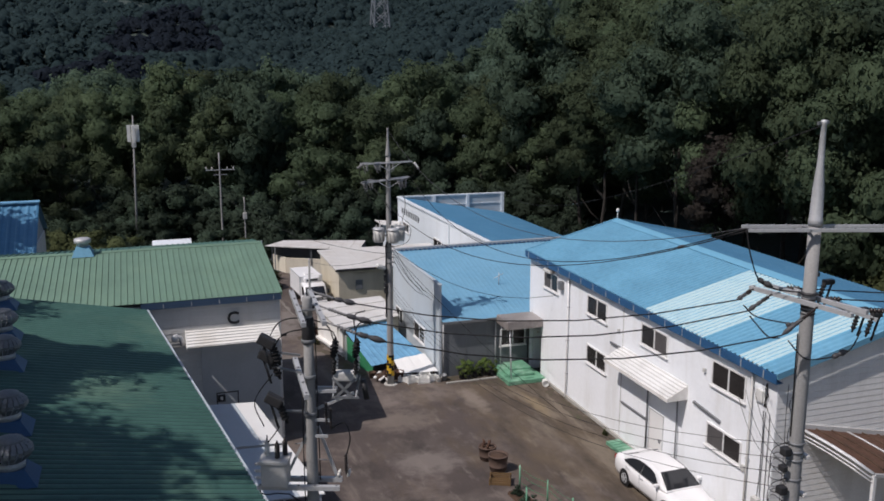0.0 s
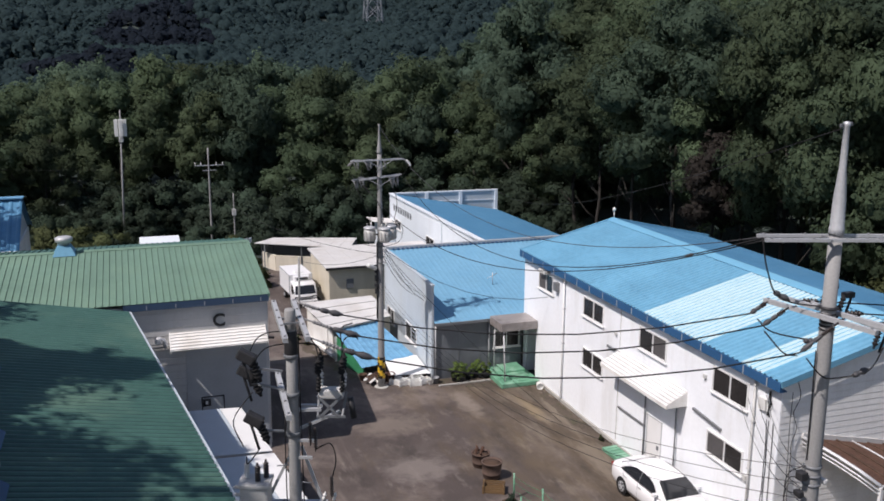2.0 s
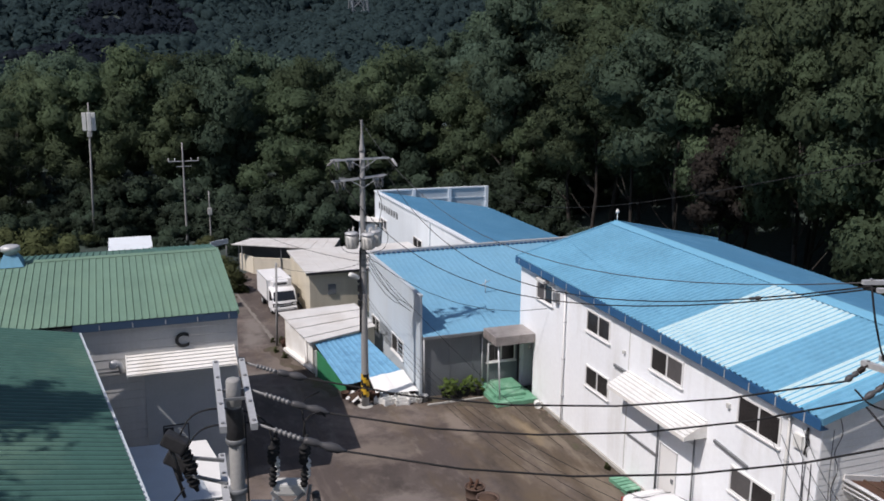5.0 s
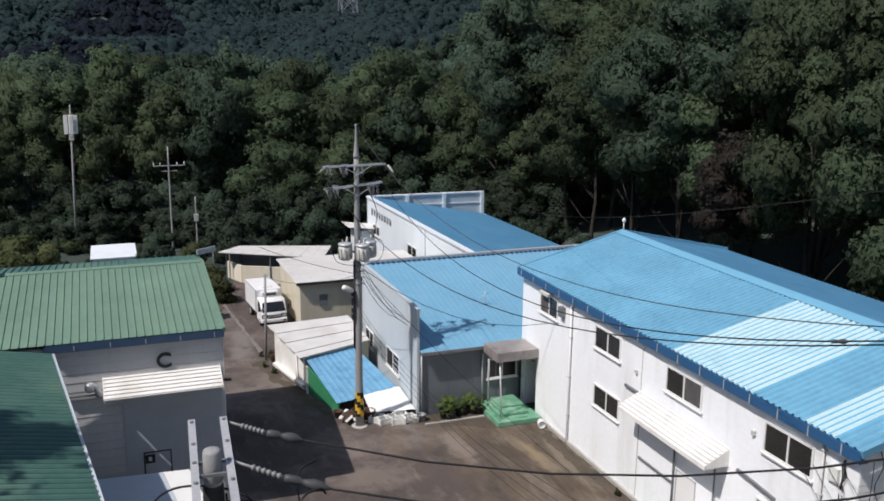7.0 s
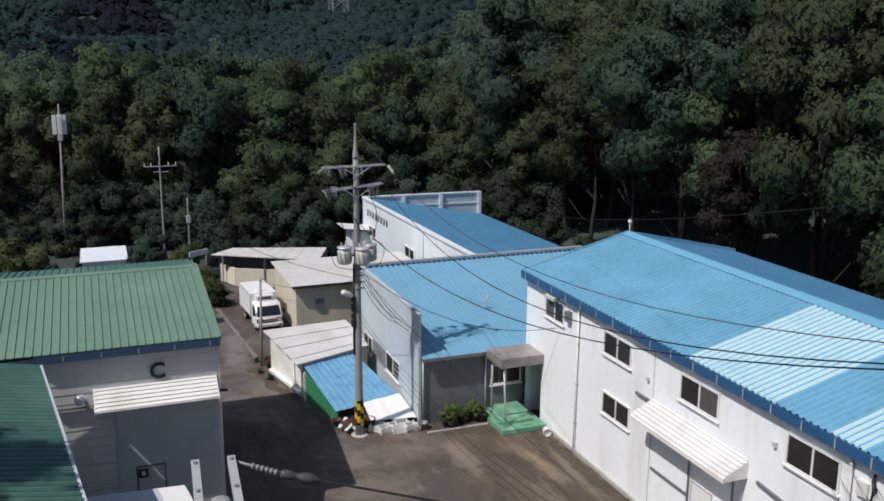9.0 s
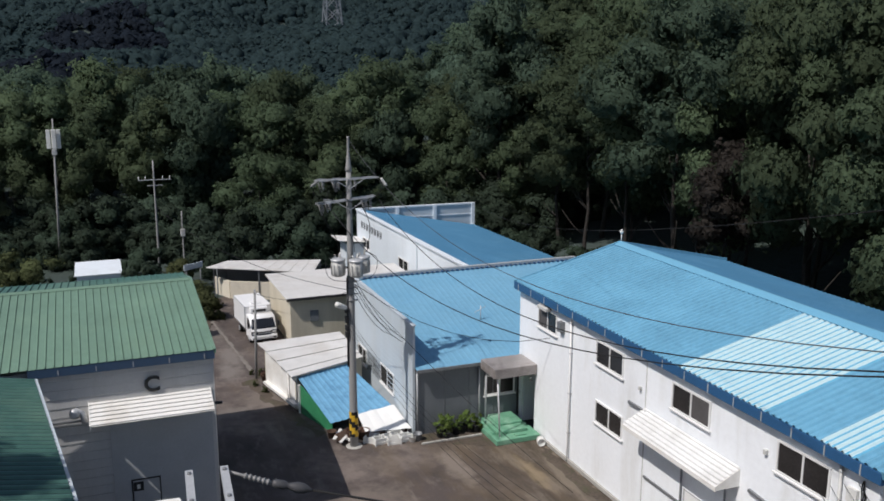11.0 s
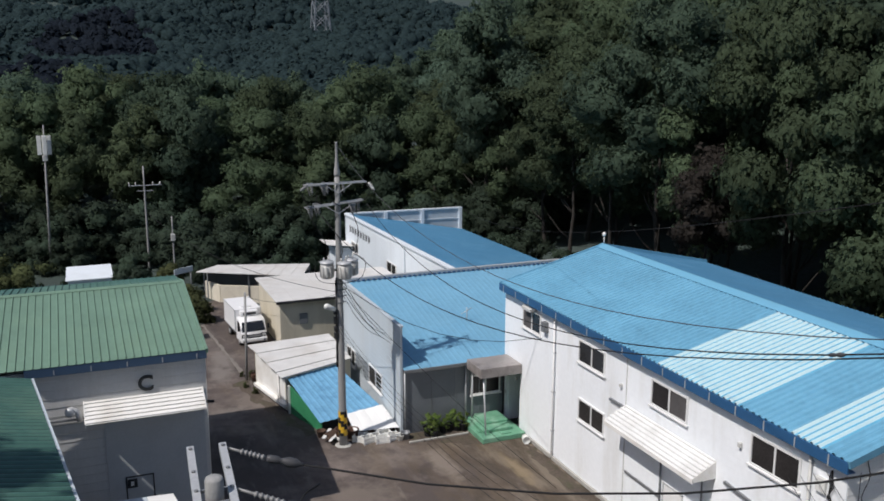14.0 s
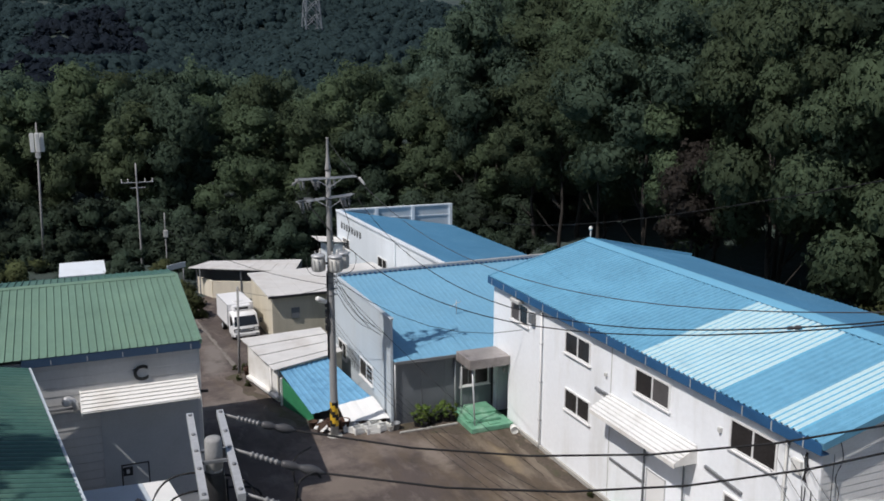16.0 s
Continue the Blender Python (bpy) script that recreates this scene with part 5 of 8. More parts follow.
def far_shed():
    h = thing("open_shed", "low shed with pale striped sheet roof and beige wall", "shed")
    foot = [Vector((9.55, 66.6, 0)), Vector((10.25, 64.95, 0)), Vector((15.2, 62.35, 0))]
    for p, q in zip(foot, foot[1:]):
        part("wall", beam(B(), p + Vector((0, 0, 0.56)), q + Vector((0, 0, 0.56)), 0.16, 1.12), "pale_beige_wall", h)
    for k in range(9):
        f0, f1 = k / 9, (k + 0.965) / 9
        a0, a1 = (Vector((8.83, 65.6, 1.95)).lerp(Vector((14.96, 61.9, 1.95)), f) for f in (f0, f1))
        b0, b1 = (Vector((10.41, 67.0, 1.97)).lerp(Vector((16.25, 65.1, 1.97)), f) for f in (f0, f1))
        up = Vector((0, 0, 0.05))
        bm = B()
        quadbox(bm, [a0, a1, b1, b0, a0 + up, a1 + up, b1 + up, b0 + up])
        part("roof_sheet", bm, "tin", h)
    for p, q in (((10.3, 66.85, 0.97), (16.2, 64.95, 0.97)), ((9.6, 66.2, 0.97), (10.3, 66.85, 0.97))):
        part("back_wall", beam(B(), p, q, 0.1, 1.9), "dark_grey_wall", h)
    for x, y in ((9.35, 65.75), (11.9, 63.95), (14.6, 62.5)):
        part("post", beam(B(), (x, y, 0), (x, y, 1.94), 0.09, 0.06, up=(0, 1, 0)), "steel_dark", h)


blue_lean_to()
tin_shed()
beige_building()
far_shed()


def far_blue_building():
    h = thing("depot_building", "far depot with blue metal roof and dark blue wall", "building")
    bm = B()
    box(bm, -22, 58, 0, -5.9, 66, 4.0)
    part("wall", bm, "grey_siding", h)
    for y0, y1, z0, z1 in ((57.8, 62.0, 4.05, 6.5), (62.0, 66.2, 6.5, 4.05)):
        q = Vector((0, y1 - y0, z1 - z0))
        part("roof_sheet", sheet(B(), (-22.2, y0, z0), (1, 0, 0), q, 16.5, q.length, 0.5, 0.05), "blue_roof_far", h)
    # the sunlit top stripe is put into this cap's lighter blue
    part("ridge_cap", beam(B(), (-22.2, 62.0, 6.56), (-5.65, 62.0, 6.56), 0.7, 0.08), "faded_blue_roof", h)
    bm = B()
    prism(bm, [(-6.1, 58, 4.0), (-6.1, 66, 4.0), (-6.1, 62, 6.42)], (0, 0, 0), (0.12, 0, 0))
    bmesh.ops.recalc_face_normals(bm, faces=bm.faces[:])
    part("gable_wall", bm, "pale_wall", h)
    part("eave_gutter", beam(B(), (-22.2, 57.75, 3.98), (-5.7, 57.75, 3.98), 0.12, 0.16), "white_sheet", h)
    h = thing("storage_container", "pale storage shed with sloping lid roof among bushes", "container")
    bm = B()
    box(bm, 1.12, 68.1, 0, 3.76, 70.45, 1.48)
    part("body", bm, "hall_wall", h)
    bm = B()
    quadbox(bm, [(0.98, 68.0, 1.5), (3.88, 68.0, 1.5), (3.86, 70.55, 1.86), (1.06, 70.55, 1.86), (0.98, 68.0, 1.56), (3.88, 68.0, 1.56), (3.86, 70.55, 1.92), (1.06, 70.55, 1.92)])
    part("roof", bm, "hall_wall", h)
    h = thing("cabin", "small pale teal sheet hut half hidden by trees", "hut")
    bm = B()
    box(bm, 2.85, 82, 0, 4.6, 84, 2.15)
    part("wall", bm, "teal_sheet", h)
    bm = B()
    box(bm, 2.75, 81.85, 2.15, 4.7, 84.1, 2.23)
    part("roof", bm, "teal_sheet", h)


far_blue_building()


# ---- trees ----
def leaf_cloud(name, material, verts, faces, normals):
    """A mesh of leaf blades, shaded by the roundness of the clumps they sit on."""
    me = bpy.data.meshes.new(name)
    me.from_pydata(verts, [], faces)
    me.materials.append(M[material])
    me.update()
    me.polygons.foreach_set("use_smooth", [True] * len(me.polygons))
    me.normals_split_custom_set_from_vertices(normals)
    return me


def ball_form(level):
    bm = B()
    bmesh.ops.create_icosphere(bm, subdivisions=level, radius=1.0)
    bm.verts.ensure_lookup_table()
    out = ([v.co.copy() for v in bm.verts], [tuple(v.index for v in f.verts) for f in bm.faces])
    bm.free()
    return out


FORMS = {1: ball_form(1), 2: ball_form(2)}


def leafy_heart(bag, c, r, flat, level, heart, rough=0.5):
    """The closed inner foliage of a bough: a lumpy body under the sprays."""
    verts, faces, normals = bag
    b = len(verts)
    for d in FORMS[level][0]:
        k = r * (1 + rough * noise.noise(d * 1.9 + c * 0.7))
        q = c + Vector((d.x, d.y, d.z * flat)) * k
        verts.append(tuple(q))
        normals.append(tuple((d * 0.7 + (q - heart).normalized() * 0.6).normalized()))
    faces.extend(tuple(i + b for i in f) for f in FORMS[level][1])


def crown_mesh(name, material, seed, radius, tall, lobes, cards, size):
    """A crown: uneven boughs round a dome, each bough carrying tufts, each tuft a spray of folded leaf blades."""
    rnd = random.Random(seed)
    verts, faces, normals = [], [], []
    boughs = []
    for k in range(lobes):
        f = (k + 0.5) / lobes
        a = k * 2.399 + rnd.uniform(-0.6, 0.6)
        zz = f ** 0.9
        rr = radius * (0.3 + 0.7 * math.sin(math.pi * min(1, 0.16 + 0.8 * (1 - zz)))) * rnd.uniform(0.45, 1.05)
        c = Vector((rr * math.cos(a), rr * math.sin(a), tall * (0.03 + 0.85 * zz) + rnd.uniform(-0.4, 0.4)))
        boughs.append((c, radius * rnd.uniform(0.3, 0.54) * (1.1 - 0.35 * zz), rnd.uniform(0.6, 0.95)))
    boughs.append((Vector((rnd.uniform(-0.4, 0.4), rnd.uniform(-0.4, 0.4), tall * 0.84)), radius * 0.4, 1.1))
    weights = [r * r for c, r, fl in boughs]
    spray = 16
    heart = Vector((0, 0, tall * 0.3))
    def blade(q, nrm, s, sh):
        _, u, w = frame_of(nrm)
        t = rnd.uniform(0, 6.28)
        uu = u * math.cos(t) + w * math.sin(t)
        ww = w * math.cos(t) - u * math.sin(t)
        b = len(verts)
        verts.extend(tuple(x) for x in (q - uu * s * 0.75 - nrm * s * 0.12, q + ww * s * 0.6 * rnd.uniform(0.7, 1.2), q + uu * s * 0.8 - nrm * s * 0.25, q - ww * s * 0.6 * rnd.uniform(0.7, 1.2)))
        faces.extend([(b, b + 3, b + 1), (b + 3, b + 2, b + 1)])
        normals.extend([tuple(sh.normalized())] * 4)
    for c, r, flat in boughs:
        leafy_heart((verts, faces, normals), c, r * 0.7, flat, 2, heart, 0.9)
    # deeper foliage that closes the boughs
    for i in rnd.choices(range(len(boughs)), weights, k=cards // 6):
        c, r, flat = boughs[i]
        d = Vector((rnd.gauss(0, 1), rnd.gauss(0, 1), rnd.gauss(0.3, 0.9))).normalized()
        wob = 1 + 0.35 * noise.noise(d * 1.7 + c * 1.3)
        q = c + Vector((d.x * r, d.y * r, d.z * r * flat)) * wob * rnd.uniform(0.76, 0.95)
        blade(q, (d + Vector((rnd.uniform(-1, 1), rnd.uniform(-1, 1), rnd.uniform(-1, 1))) * 0.3).normalized(), size * rnd.uniform(0.8, 1.4), d + (q - heart).normalized() * 0.5)
    for i in rnd.choices(range(len(boughs)), weights, k=cards // spray):
        c, r, flat = boughs[i]
        d = Vector((rnd.gauss(0, 1), rnd.gauss(0, 1), rnd.gauss(0.45, 0.9)))
        if d.length < 0.1:
            continue
        d.normalize()
        wob = 1 + 0.35 * noise.noise(d * 1.7 + c * 1.3)
        tc = c + Vector((d.x * r, d.y * r, d.z * r * flat)) * wob * (1.05 - 0.4 * rnd.random() ** 2)
        rt = size * rnd.uniform(1.0, 2.0)
        for j in range(rnd.randint(spray - 5, spray + 5)):
            e = Vector((rnd.gauss(0, 0.55), rnd.gauss(0, 0.55), rnd.gauss(0, 0.42)))
            q = tc + e * rt
            nrm = (d * 0.5 + e * 0.6 + Vector((rnd.uniform(-1, 1), rnd.uniform(-1, 1), rnd.uniform(-0.3, 1.0))) * 0.6).normalized()
            blade(q, nrm, size * rnd.uniform(0.4, 1.05), d * 0.75 + e * 0.4 + nrm * 0.12 + (q - heart).normalized() * 0.6)
    return leaf_cloud(name, material, verts, faces, normals)


def trunk_mesh(name, seed, tall, r):
    rnd = random.Random(seed)
    bm = B()
    pts, p = [], Vector((0, 0, -0.5))
    for k in range(7):
        pts.append(p.copy())
        p += Vector((rnd.uniform(-0.18, 0.18), rnd.uniform(-0.18, 0.18), tall / 6))
    rings(bm, pts, [r * (1.15 - 0.85 * k / 6) for k in range(7)], 8)
    for k in range(6):
        q = pts[2 + k % 4]
        a = rnd.uniform(0, 6.28)
        l = rnd.uniform(1.0, 1.7)
        rings(bm, [q, q + Vector((math.cos(a) * l * 0.5, math.sin(a) * l * 0.5, l * 0.35)), q + Vector((math.cos(a) * l, math.sin(a) * l, l * 0.9))], [r * 0.4, r * 0.28, r * 0.1], 6)
    me = bpy.data.meshes.new(name)
    bm.normal_update()
    bm.to_mesh(me)
    bm.free()
    me.materials.append(M["bark"])
    return me


LEAVES = ("leaf_a", "leaf_b", "leaf_c", "leaf_a")
NEAR = [crown_mesh("crown", LEAVES[k % 4], 40 + k, 3.4, 8.5, 14, 10500, 0.2) for k in range(5)]
MID = [crown_mesh("crown", LEAVES[k % 4], 60 + k, 3.5, 8.5, 13, 6400, 0.235) for k in range(6)]
BACK = [crown_mesh("crown", ("leaf_d", "leaf_e")[k % 2], 70 + k, 3.5, 8.5, 12, 3400, 0.32) for k in range(4)]
SHADE = [crown_mesh("crown", LEAVES[k % 4], 30 + k, 3.3, 8.0, 8, 5200, 0.2) for k in range(3)]
BRIGHT = [crown_mesh("crown", "leaf_gold", 55, 3.0, 6.5, 15, 6000, 0.27)]
BROWN = [crown_mesh("crown", "leaf_rust", 56, 2.6, 5.5, 13, 3500, 0.25)]
TRUNKS = [trunk_mesh("trunk", 80 + k, 8.5, 0.15) for k in range(4)]
BUSH = [crown_mesh("foliage", ("leaf_shade", "leaf_c", "leaf_shade")[k], 90 + k, 1.3, 1.9, 7, 1200, 0.14) for k in range(3)]
BUSH_LIGHT = [crown_mesh("foliage", "leaf_gold", 97, 1.3, 1.9, 8, 1400, 0.13)]
tree_rnd = random.Random(12)


def tree(x, y, s, kinds, k, stem=4.2, label="tall leafy broadleaf tree of the hillside wood"):
    z = height(x, y)
    t = thing("tree", label, "tree", pose(x, y, z, 0, 0, tree_rnd.uniform(0, 360)), "hillside trees")
    tr = new("trunk", TRUNKS[k % 4])
    tr.parent = t
    tr.scale = (s, s, s * (stem + 4.5) / 8.5)
    c = new("crown", kinds[k % len(kinds)])
    c.parent = t
    c.location = (0, 0, stem * s)
    c.scale = (s * tree_rnd.uniform(0.9, 1.15), s * tree_rnd.uniform(0.9, 1.15), s * tree_rnd.uniform(0.9, 1.2))
    return t


def crest(x):
    """How high the wood behind the yard stands: level at first, then climbing with the side slope."""
    return 13.0 - 0.9 * math.exp(-((x - 33) / 5) ** 2) - 0.8 * math.exp(-((x + 12) / 7) ** 2) + 0.46 * max(0, x - 36)


def forest():
    k = 0
    # edge of the wood beside and behind the white building, standing close
    for row in range(8):
        off = row * 5.0
        for step in range(13):
            y = 14 + step * 5.4 + tree_rnd.uniform(-1.3, 1.3)
            x = 34.5 + off + tree_rnd.uniform(-1.2, 1.2) + max(0, 30 - y) * 0.1
            if math.hypot(x, y) < 34:
                continue
            hollow = row < 3 and 40 < y < 62
            tree(x, y, tree_rnd.uniform(0.8, 1.4), NEAR if row < 2 else MID if row < 5 else BACK, k, tree_rnd.uniform(5.6, 6.6) if hollow else tree_rnd.uniform(3.6, 5.2))
            k += 1
    # wood behind the yard
    for row in range(7):
        y0 = 80 + row * 6.0
        for step in range(23):
            x = -22 + step * 5.2 + (row % 2) * 2.4 + tree_rnd.uniform(-1.5, 1.5)
            y = y0 + tree_rnd.uniform(-2, 2) + max(0, 10 - x) * 0.15
            if -3.2 < x < 2.2 and y < 88:
                y += 5.5
            if x < -22 or (x > 70):
                continue
            if (x > 33 and y < 80) or (abs(x - 5.8) < 3.6 and y < 86):
                continue
            stem = tree_rnd.uniform(0.8, 1.8) if row == 0 else tree_rnd.uniform(2.0, 3.8)
            top = crest(x) - height(x, y) - (3.5 if row == 0 else 1.2 if row == 1 else 0) + tree_rnd.uniform(-1.5, 0.6)
            tree(x, y, top / (stem + 8.6), MID if row < 4 else BACK, k, stem)
            k += 1
    # unseen trees placed beside the near shed and the depot to shade their roofs
    for x, y, s in ((-10.6, 4.0, 1.6), (-11.4, 9.5, 1.7), (-12.3, 17.0, 1.65), (-13.2, 24.5, 1.6), (-14.2, 31.0, 1.4), (-15.0, 56.0, 1.5)):
        tree(x, y, s, SHADE, k, 6.2, "tall unseen leafy tree that shades a works roof")
        k += 1
    tree(33.2, 31.5, 0.75, BRIGHT, 1, 2.2, "light green young tree at the edge of the wood")
    # brown tree added in place of a bare brown bank between the crowns
    tree(32.6, 44.8, 0.8, BROWN, 2, 7.4, "brown-leaved tree standing for a brown bank in the wood")


forest()


def far_wood():
    """The mountain's wood: rounded crowns of leaf clumps, too many to count; darker crowns put a hollow's shade into
    colour.
    """
    rnd = random.Random(5)
    broad, shadow_bag = ([], [], []), ([], [], [])

    def crown(bag, x, y, r, n, size, lift, tall):
        verts, faces, normals = bag
        base = Vector((x, y, height(x, y) + lift))
        knobs = [(base + Vector((rnd.uniform(-0.45, 0.45) * r, rnd.uniform(-0.45, 0.45) * r, rnd.uniform(0.1, 0.8) * r * tall)), r * rnd.uniform(0.5, 0.72)) for k in range(5)]
        for c, kr in knobs[:3]:
            leafy_heart(bag, c, kr * 0.97, 1.0, 1, base, 0.5)
        for i in range(n):
            c, kr = knobs[i % 5]
            d = Vector((rnd.gauss(0, 1), rnd.gauss(-0.3, 1), rnd.gauss(0.5, 0.8)))
            d.normalize()
            q = c + d * kr * (1.04 - 0.14 * rnd.random() ** 2)
            nrm = (d + Vector((rnd.uniform(-1, 1), rnd.uniform(-1, 1), rnd.uniform(-0.5, 1))) * 0.25).normalized()
            _, u, w = frame_of(nrm)
            t = rnd.uniform(0, 6.28)
            u, w = u * math.cos(t) + w * math.sin(t), w * math.cos(t) - u * math.sin(t)
            s = size * rnd.uniform(0.5, 1.4)
            b = len(verts)
            verts.extend(tuple(v) for v in (q - u * s * 0.8, q + w * s * 0.7, q + u * s * 0.8 - nrm * s * 0.2, q - w * s * 0.7))
            faces.extend([(b, b + 3, b + 1), (b + 3, b + 2, b + 1)])
            normals.extend([tuple((d * 0.45 + (q - base).normalized() * 0.75 + Vector((0, 0, 0.4))).normalized())] * 4)
    # rows up the mountain, within the valley's opening
    y = 135.0
    while y < 640:
        half0, half1 = -0.15 * y - 22, 0.6 * y + 10
        if y > 220:
            half1 = 0.56 * y + 10
        step = 3.5 + y * 0.0048
        x = half0
        while x < half1:
            px, py = x + rnd.uniform(-0.45, 0.45) * step, y + rnd.uniform(-0.45, 0.45) * step
            dark = noise.noise(Vector((px * 0.03, py * 0.02, 3))) * 0.7 + 1 - min(math.hypot((px - a) / c, (py - b) / d) for a, b, c, d in SHADOW_SPOTS)
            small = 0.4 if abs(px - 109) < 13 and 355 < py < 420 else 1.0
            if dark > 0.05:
                crown(shadow_bag, px, py, step * rnd.uniform(0.5, 0.75), 34, 0.24 * step, step * rnd.uniform(0.0, 0.3), 1.3)
            else:
                crown(broad, px, py, small * step * rnd.choice((0.6, 0.66, 0.72, 0.8, 0.92)), 40 if y < 320 else 30, 0.2 * step, small * step * rnd.uniform(0.0, 0.25), rnd.uniform(0.65, 0.95))
            x += step * rnd.uniform(0.8, 1.2)
        y += step * 0.86
    ob = new("far_wood", leaf_cloud("far_wood", "leaf_far_haze", *broad))
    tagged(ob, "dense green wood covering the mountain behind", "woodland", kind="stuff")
    ob = new("pine_stand", leaf_cloud("pine_stand", "leaf_shadow", *shadow_bag))
    tagged(ob, "mountain wood darkened for the shade lying in a hollow", "woodland", kind="stuff")


SHADOW_SPOTS = ((9.0, 370.0, 26.0, 48.0), (-10.0, 265.0, 15.0, 30.0))
far_wood()


def bush(x, y, s, k, light=False):
    t = thing("bush", "unkempt green bush at the edge of the lane", "bush", pose(x, y, height(x, y), 0, 0, 40 * k), "bushes")
    c = new("foliage", BUSH_LIGHT[0] if light else BUSH[k % 3])
    c.parent = t
    c.scale = (s, s, s)


for k, (x, y, s) in enumerate(((8.3, 60.9, 0.85), (8.0, 63.3, 0.9), (6.9, 57.5, 0.8), (6.0, 62.5, 1.2), (7.2, 67.4, 1.1), (5.2, 68, 0.9), (-2.4, 66.5, 1.2), (-1.0, 68, 1.35), (-3, 68, 1.6), (-5, 70, 1.5), (5.4, 72.5, 1.0), (10, 70, 1.5), (13, 71.5, 1.5),
                                (16.5, 72, 1.6), (9.3, 74, 1.6), (1.6, 73.5, 0.9), (31, 66, 1.4), (32, 70, 1.7), (33.5, 74, 1.8), (31, 74, 1.6), (36, 71, 1.9), (36, 77, 2.0), (40, 74, 2.0), (32.5, 46, 1.5), (33, 52, 1.7), (32, 58, 1.5), (31.5, 63, 1.4), (33, 39, 1.5), (33.5, 34, 1.4), (24, 75, 1.7), (29, 74, 1.8), (20, 76, 1.8), (9.0, 50.2, 0.12), (9.45, 50.0, 0.16), (8.9, 48.6, 0.13), (18.35, 31.6, 0.12), (9.15, 47.6, 0.14))):
    bush(x, y, s, k, k < 5 or s < 0.3 or 5 < k < 10)

# low growth along the foot of the wood behind the yard, lower round the poles
for k in range(26):
    x, y, size = -21 + k * 2.25 + tree_rnd.uniform(-0.5, 0.5), 76.5 + tree_rnd.uniform(-1.5, 2.5), tree_rnd.uniform(1.2, 2.2)
    bush(x, y + (3.2 if 8 <= k <= 13 else 0), size * (0.75 if 8 <= k <= 13 else 1), k)
for k in range(34):
    bush(-5.5 + (k % 17) + tree_rnd.uniform(-0.4, 0.4), (72.5 if k < 17 else 78.6) + tree_rnd.uniform(-1.5, 2.2), tree_rnd.uniform(0.3, 0.5) if k < 17 else tree_rnd.uniform(0.9, 1.3), k)
for k in range(14):
    bush(-4 + k * 1.1, 83 + tree_rnd.uniform(-1.5, 1.5), tree_rnd.uniform(1.4, 2.0), k)


# ---- utility poles and lines ----
def concrete_pole(parent, x, y, z1, r_top, taper=0.0062, lean=(0, 0)):
    bm = B()
    rings(bm, [(x + lean[0] * (1 - k / 8), y + lean[1] * (1 - k / 8), z1 * k / 8 - (0.3 if k == 0 else 0)) for k in range(9)], [r_top + taper * z1 * (1 - k / 8) for k in range(9)], 18)
    return part("pole_shaft", bm, "pole_concrete", parent)


def insulator_string(parent, p, q, discs=6, r=0.055, mat_="brown_porcelain"):
    """Strain insulator: eye link, a rod with sheds, from p towards q."""
    p, q = Vector(p), Vector(q)
    d = (q - p).normalized()
    l = (q - p).length
    bm = B()
    prof = [(0, 0.015), (l * 0.35, 0.015)]
    s0 = l * 0.38
    st = (l * 0.98 - s0) / discs
    for k in range(discs):
        a = s0 + st * k
        prof += [(a, 0.022), (a + st * 0.15, r), (a + st * 0.5, r * 0.75), (a + st * 0.6, 0.022)]
    prof.append((l, 0.02))
    return part("strain_insulator", lathe(bm, p, d, prof, 10), mat_, parent)


def clamp_cover(parent, p, q, r=0.075):
    """Grey moulded cover over a strain clamp."""
    p, q = Vector(p), Vector(q)
    d = q - p
    l = d.length
    return part("clamp_cover", lathe(B(), p, d, [(0, r * 0.55), (l * 0.08, r * 0.75), (l * 0.3, r * 0.8), (l * 0.36, r * 0.5), (l * 0.44, r * 0.62), (l * 0.6, r), (l * 0.8, r * 0.85), (l * 0.93, r * 0.35), (l, r * 0.2)], 12), "clamp_grey", parent)


def arm(parent, p, q, w=0.075, name="crossarm"):
    p, q = Vector(p), Vector(q)
    a = part(name, beam(B(), p, q, w, w), "galvanised", parent)
    for f in (0.04, 0.3, 0.5, 0.7, 0.96):
        c = p.lerp(q, f) + Vector((0, 0, w / 2))
        part("bolt", lathe(B(), c - Vector((0, 0, 0.004)), (0, 0, 1), [(0, 0.022), (0.02, 0.022), (0.022, 0.01)], 6), "steel_dark", a)
    return a


def bushing(parent, p, way, l, r, material="brown_porcelain", sheds=6, name="bushing"):
    prof = [(0, r * 0.7)]
    for k in range(sheds):
        a = l * (0.06 + 0.8 * k / sheds)
        st = l * 0.8 / sheds
        prof += [(a, r * 0.55), (a + st * 0.2, r), (a + st * 0.6, r * 0.85), (a + st * 0.75, r * 0.55)]
    prof += [(l * 0.9, r * 0.4), (l, r * 0.3)]
    return part(name, lathe(B(), p, way, prof, 12), material, parent)


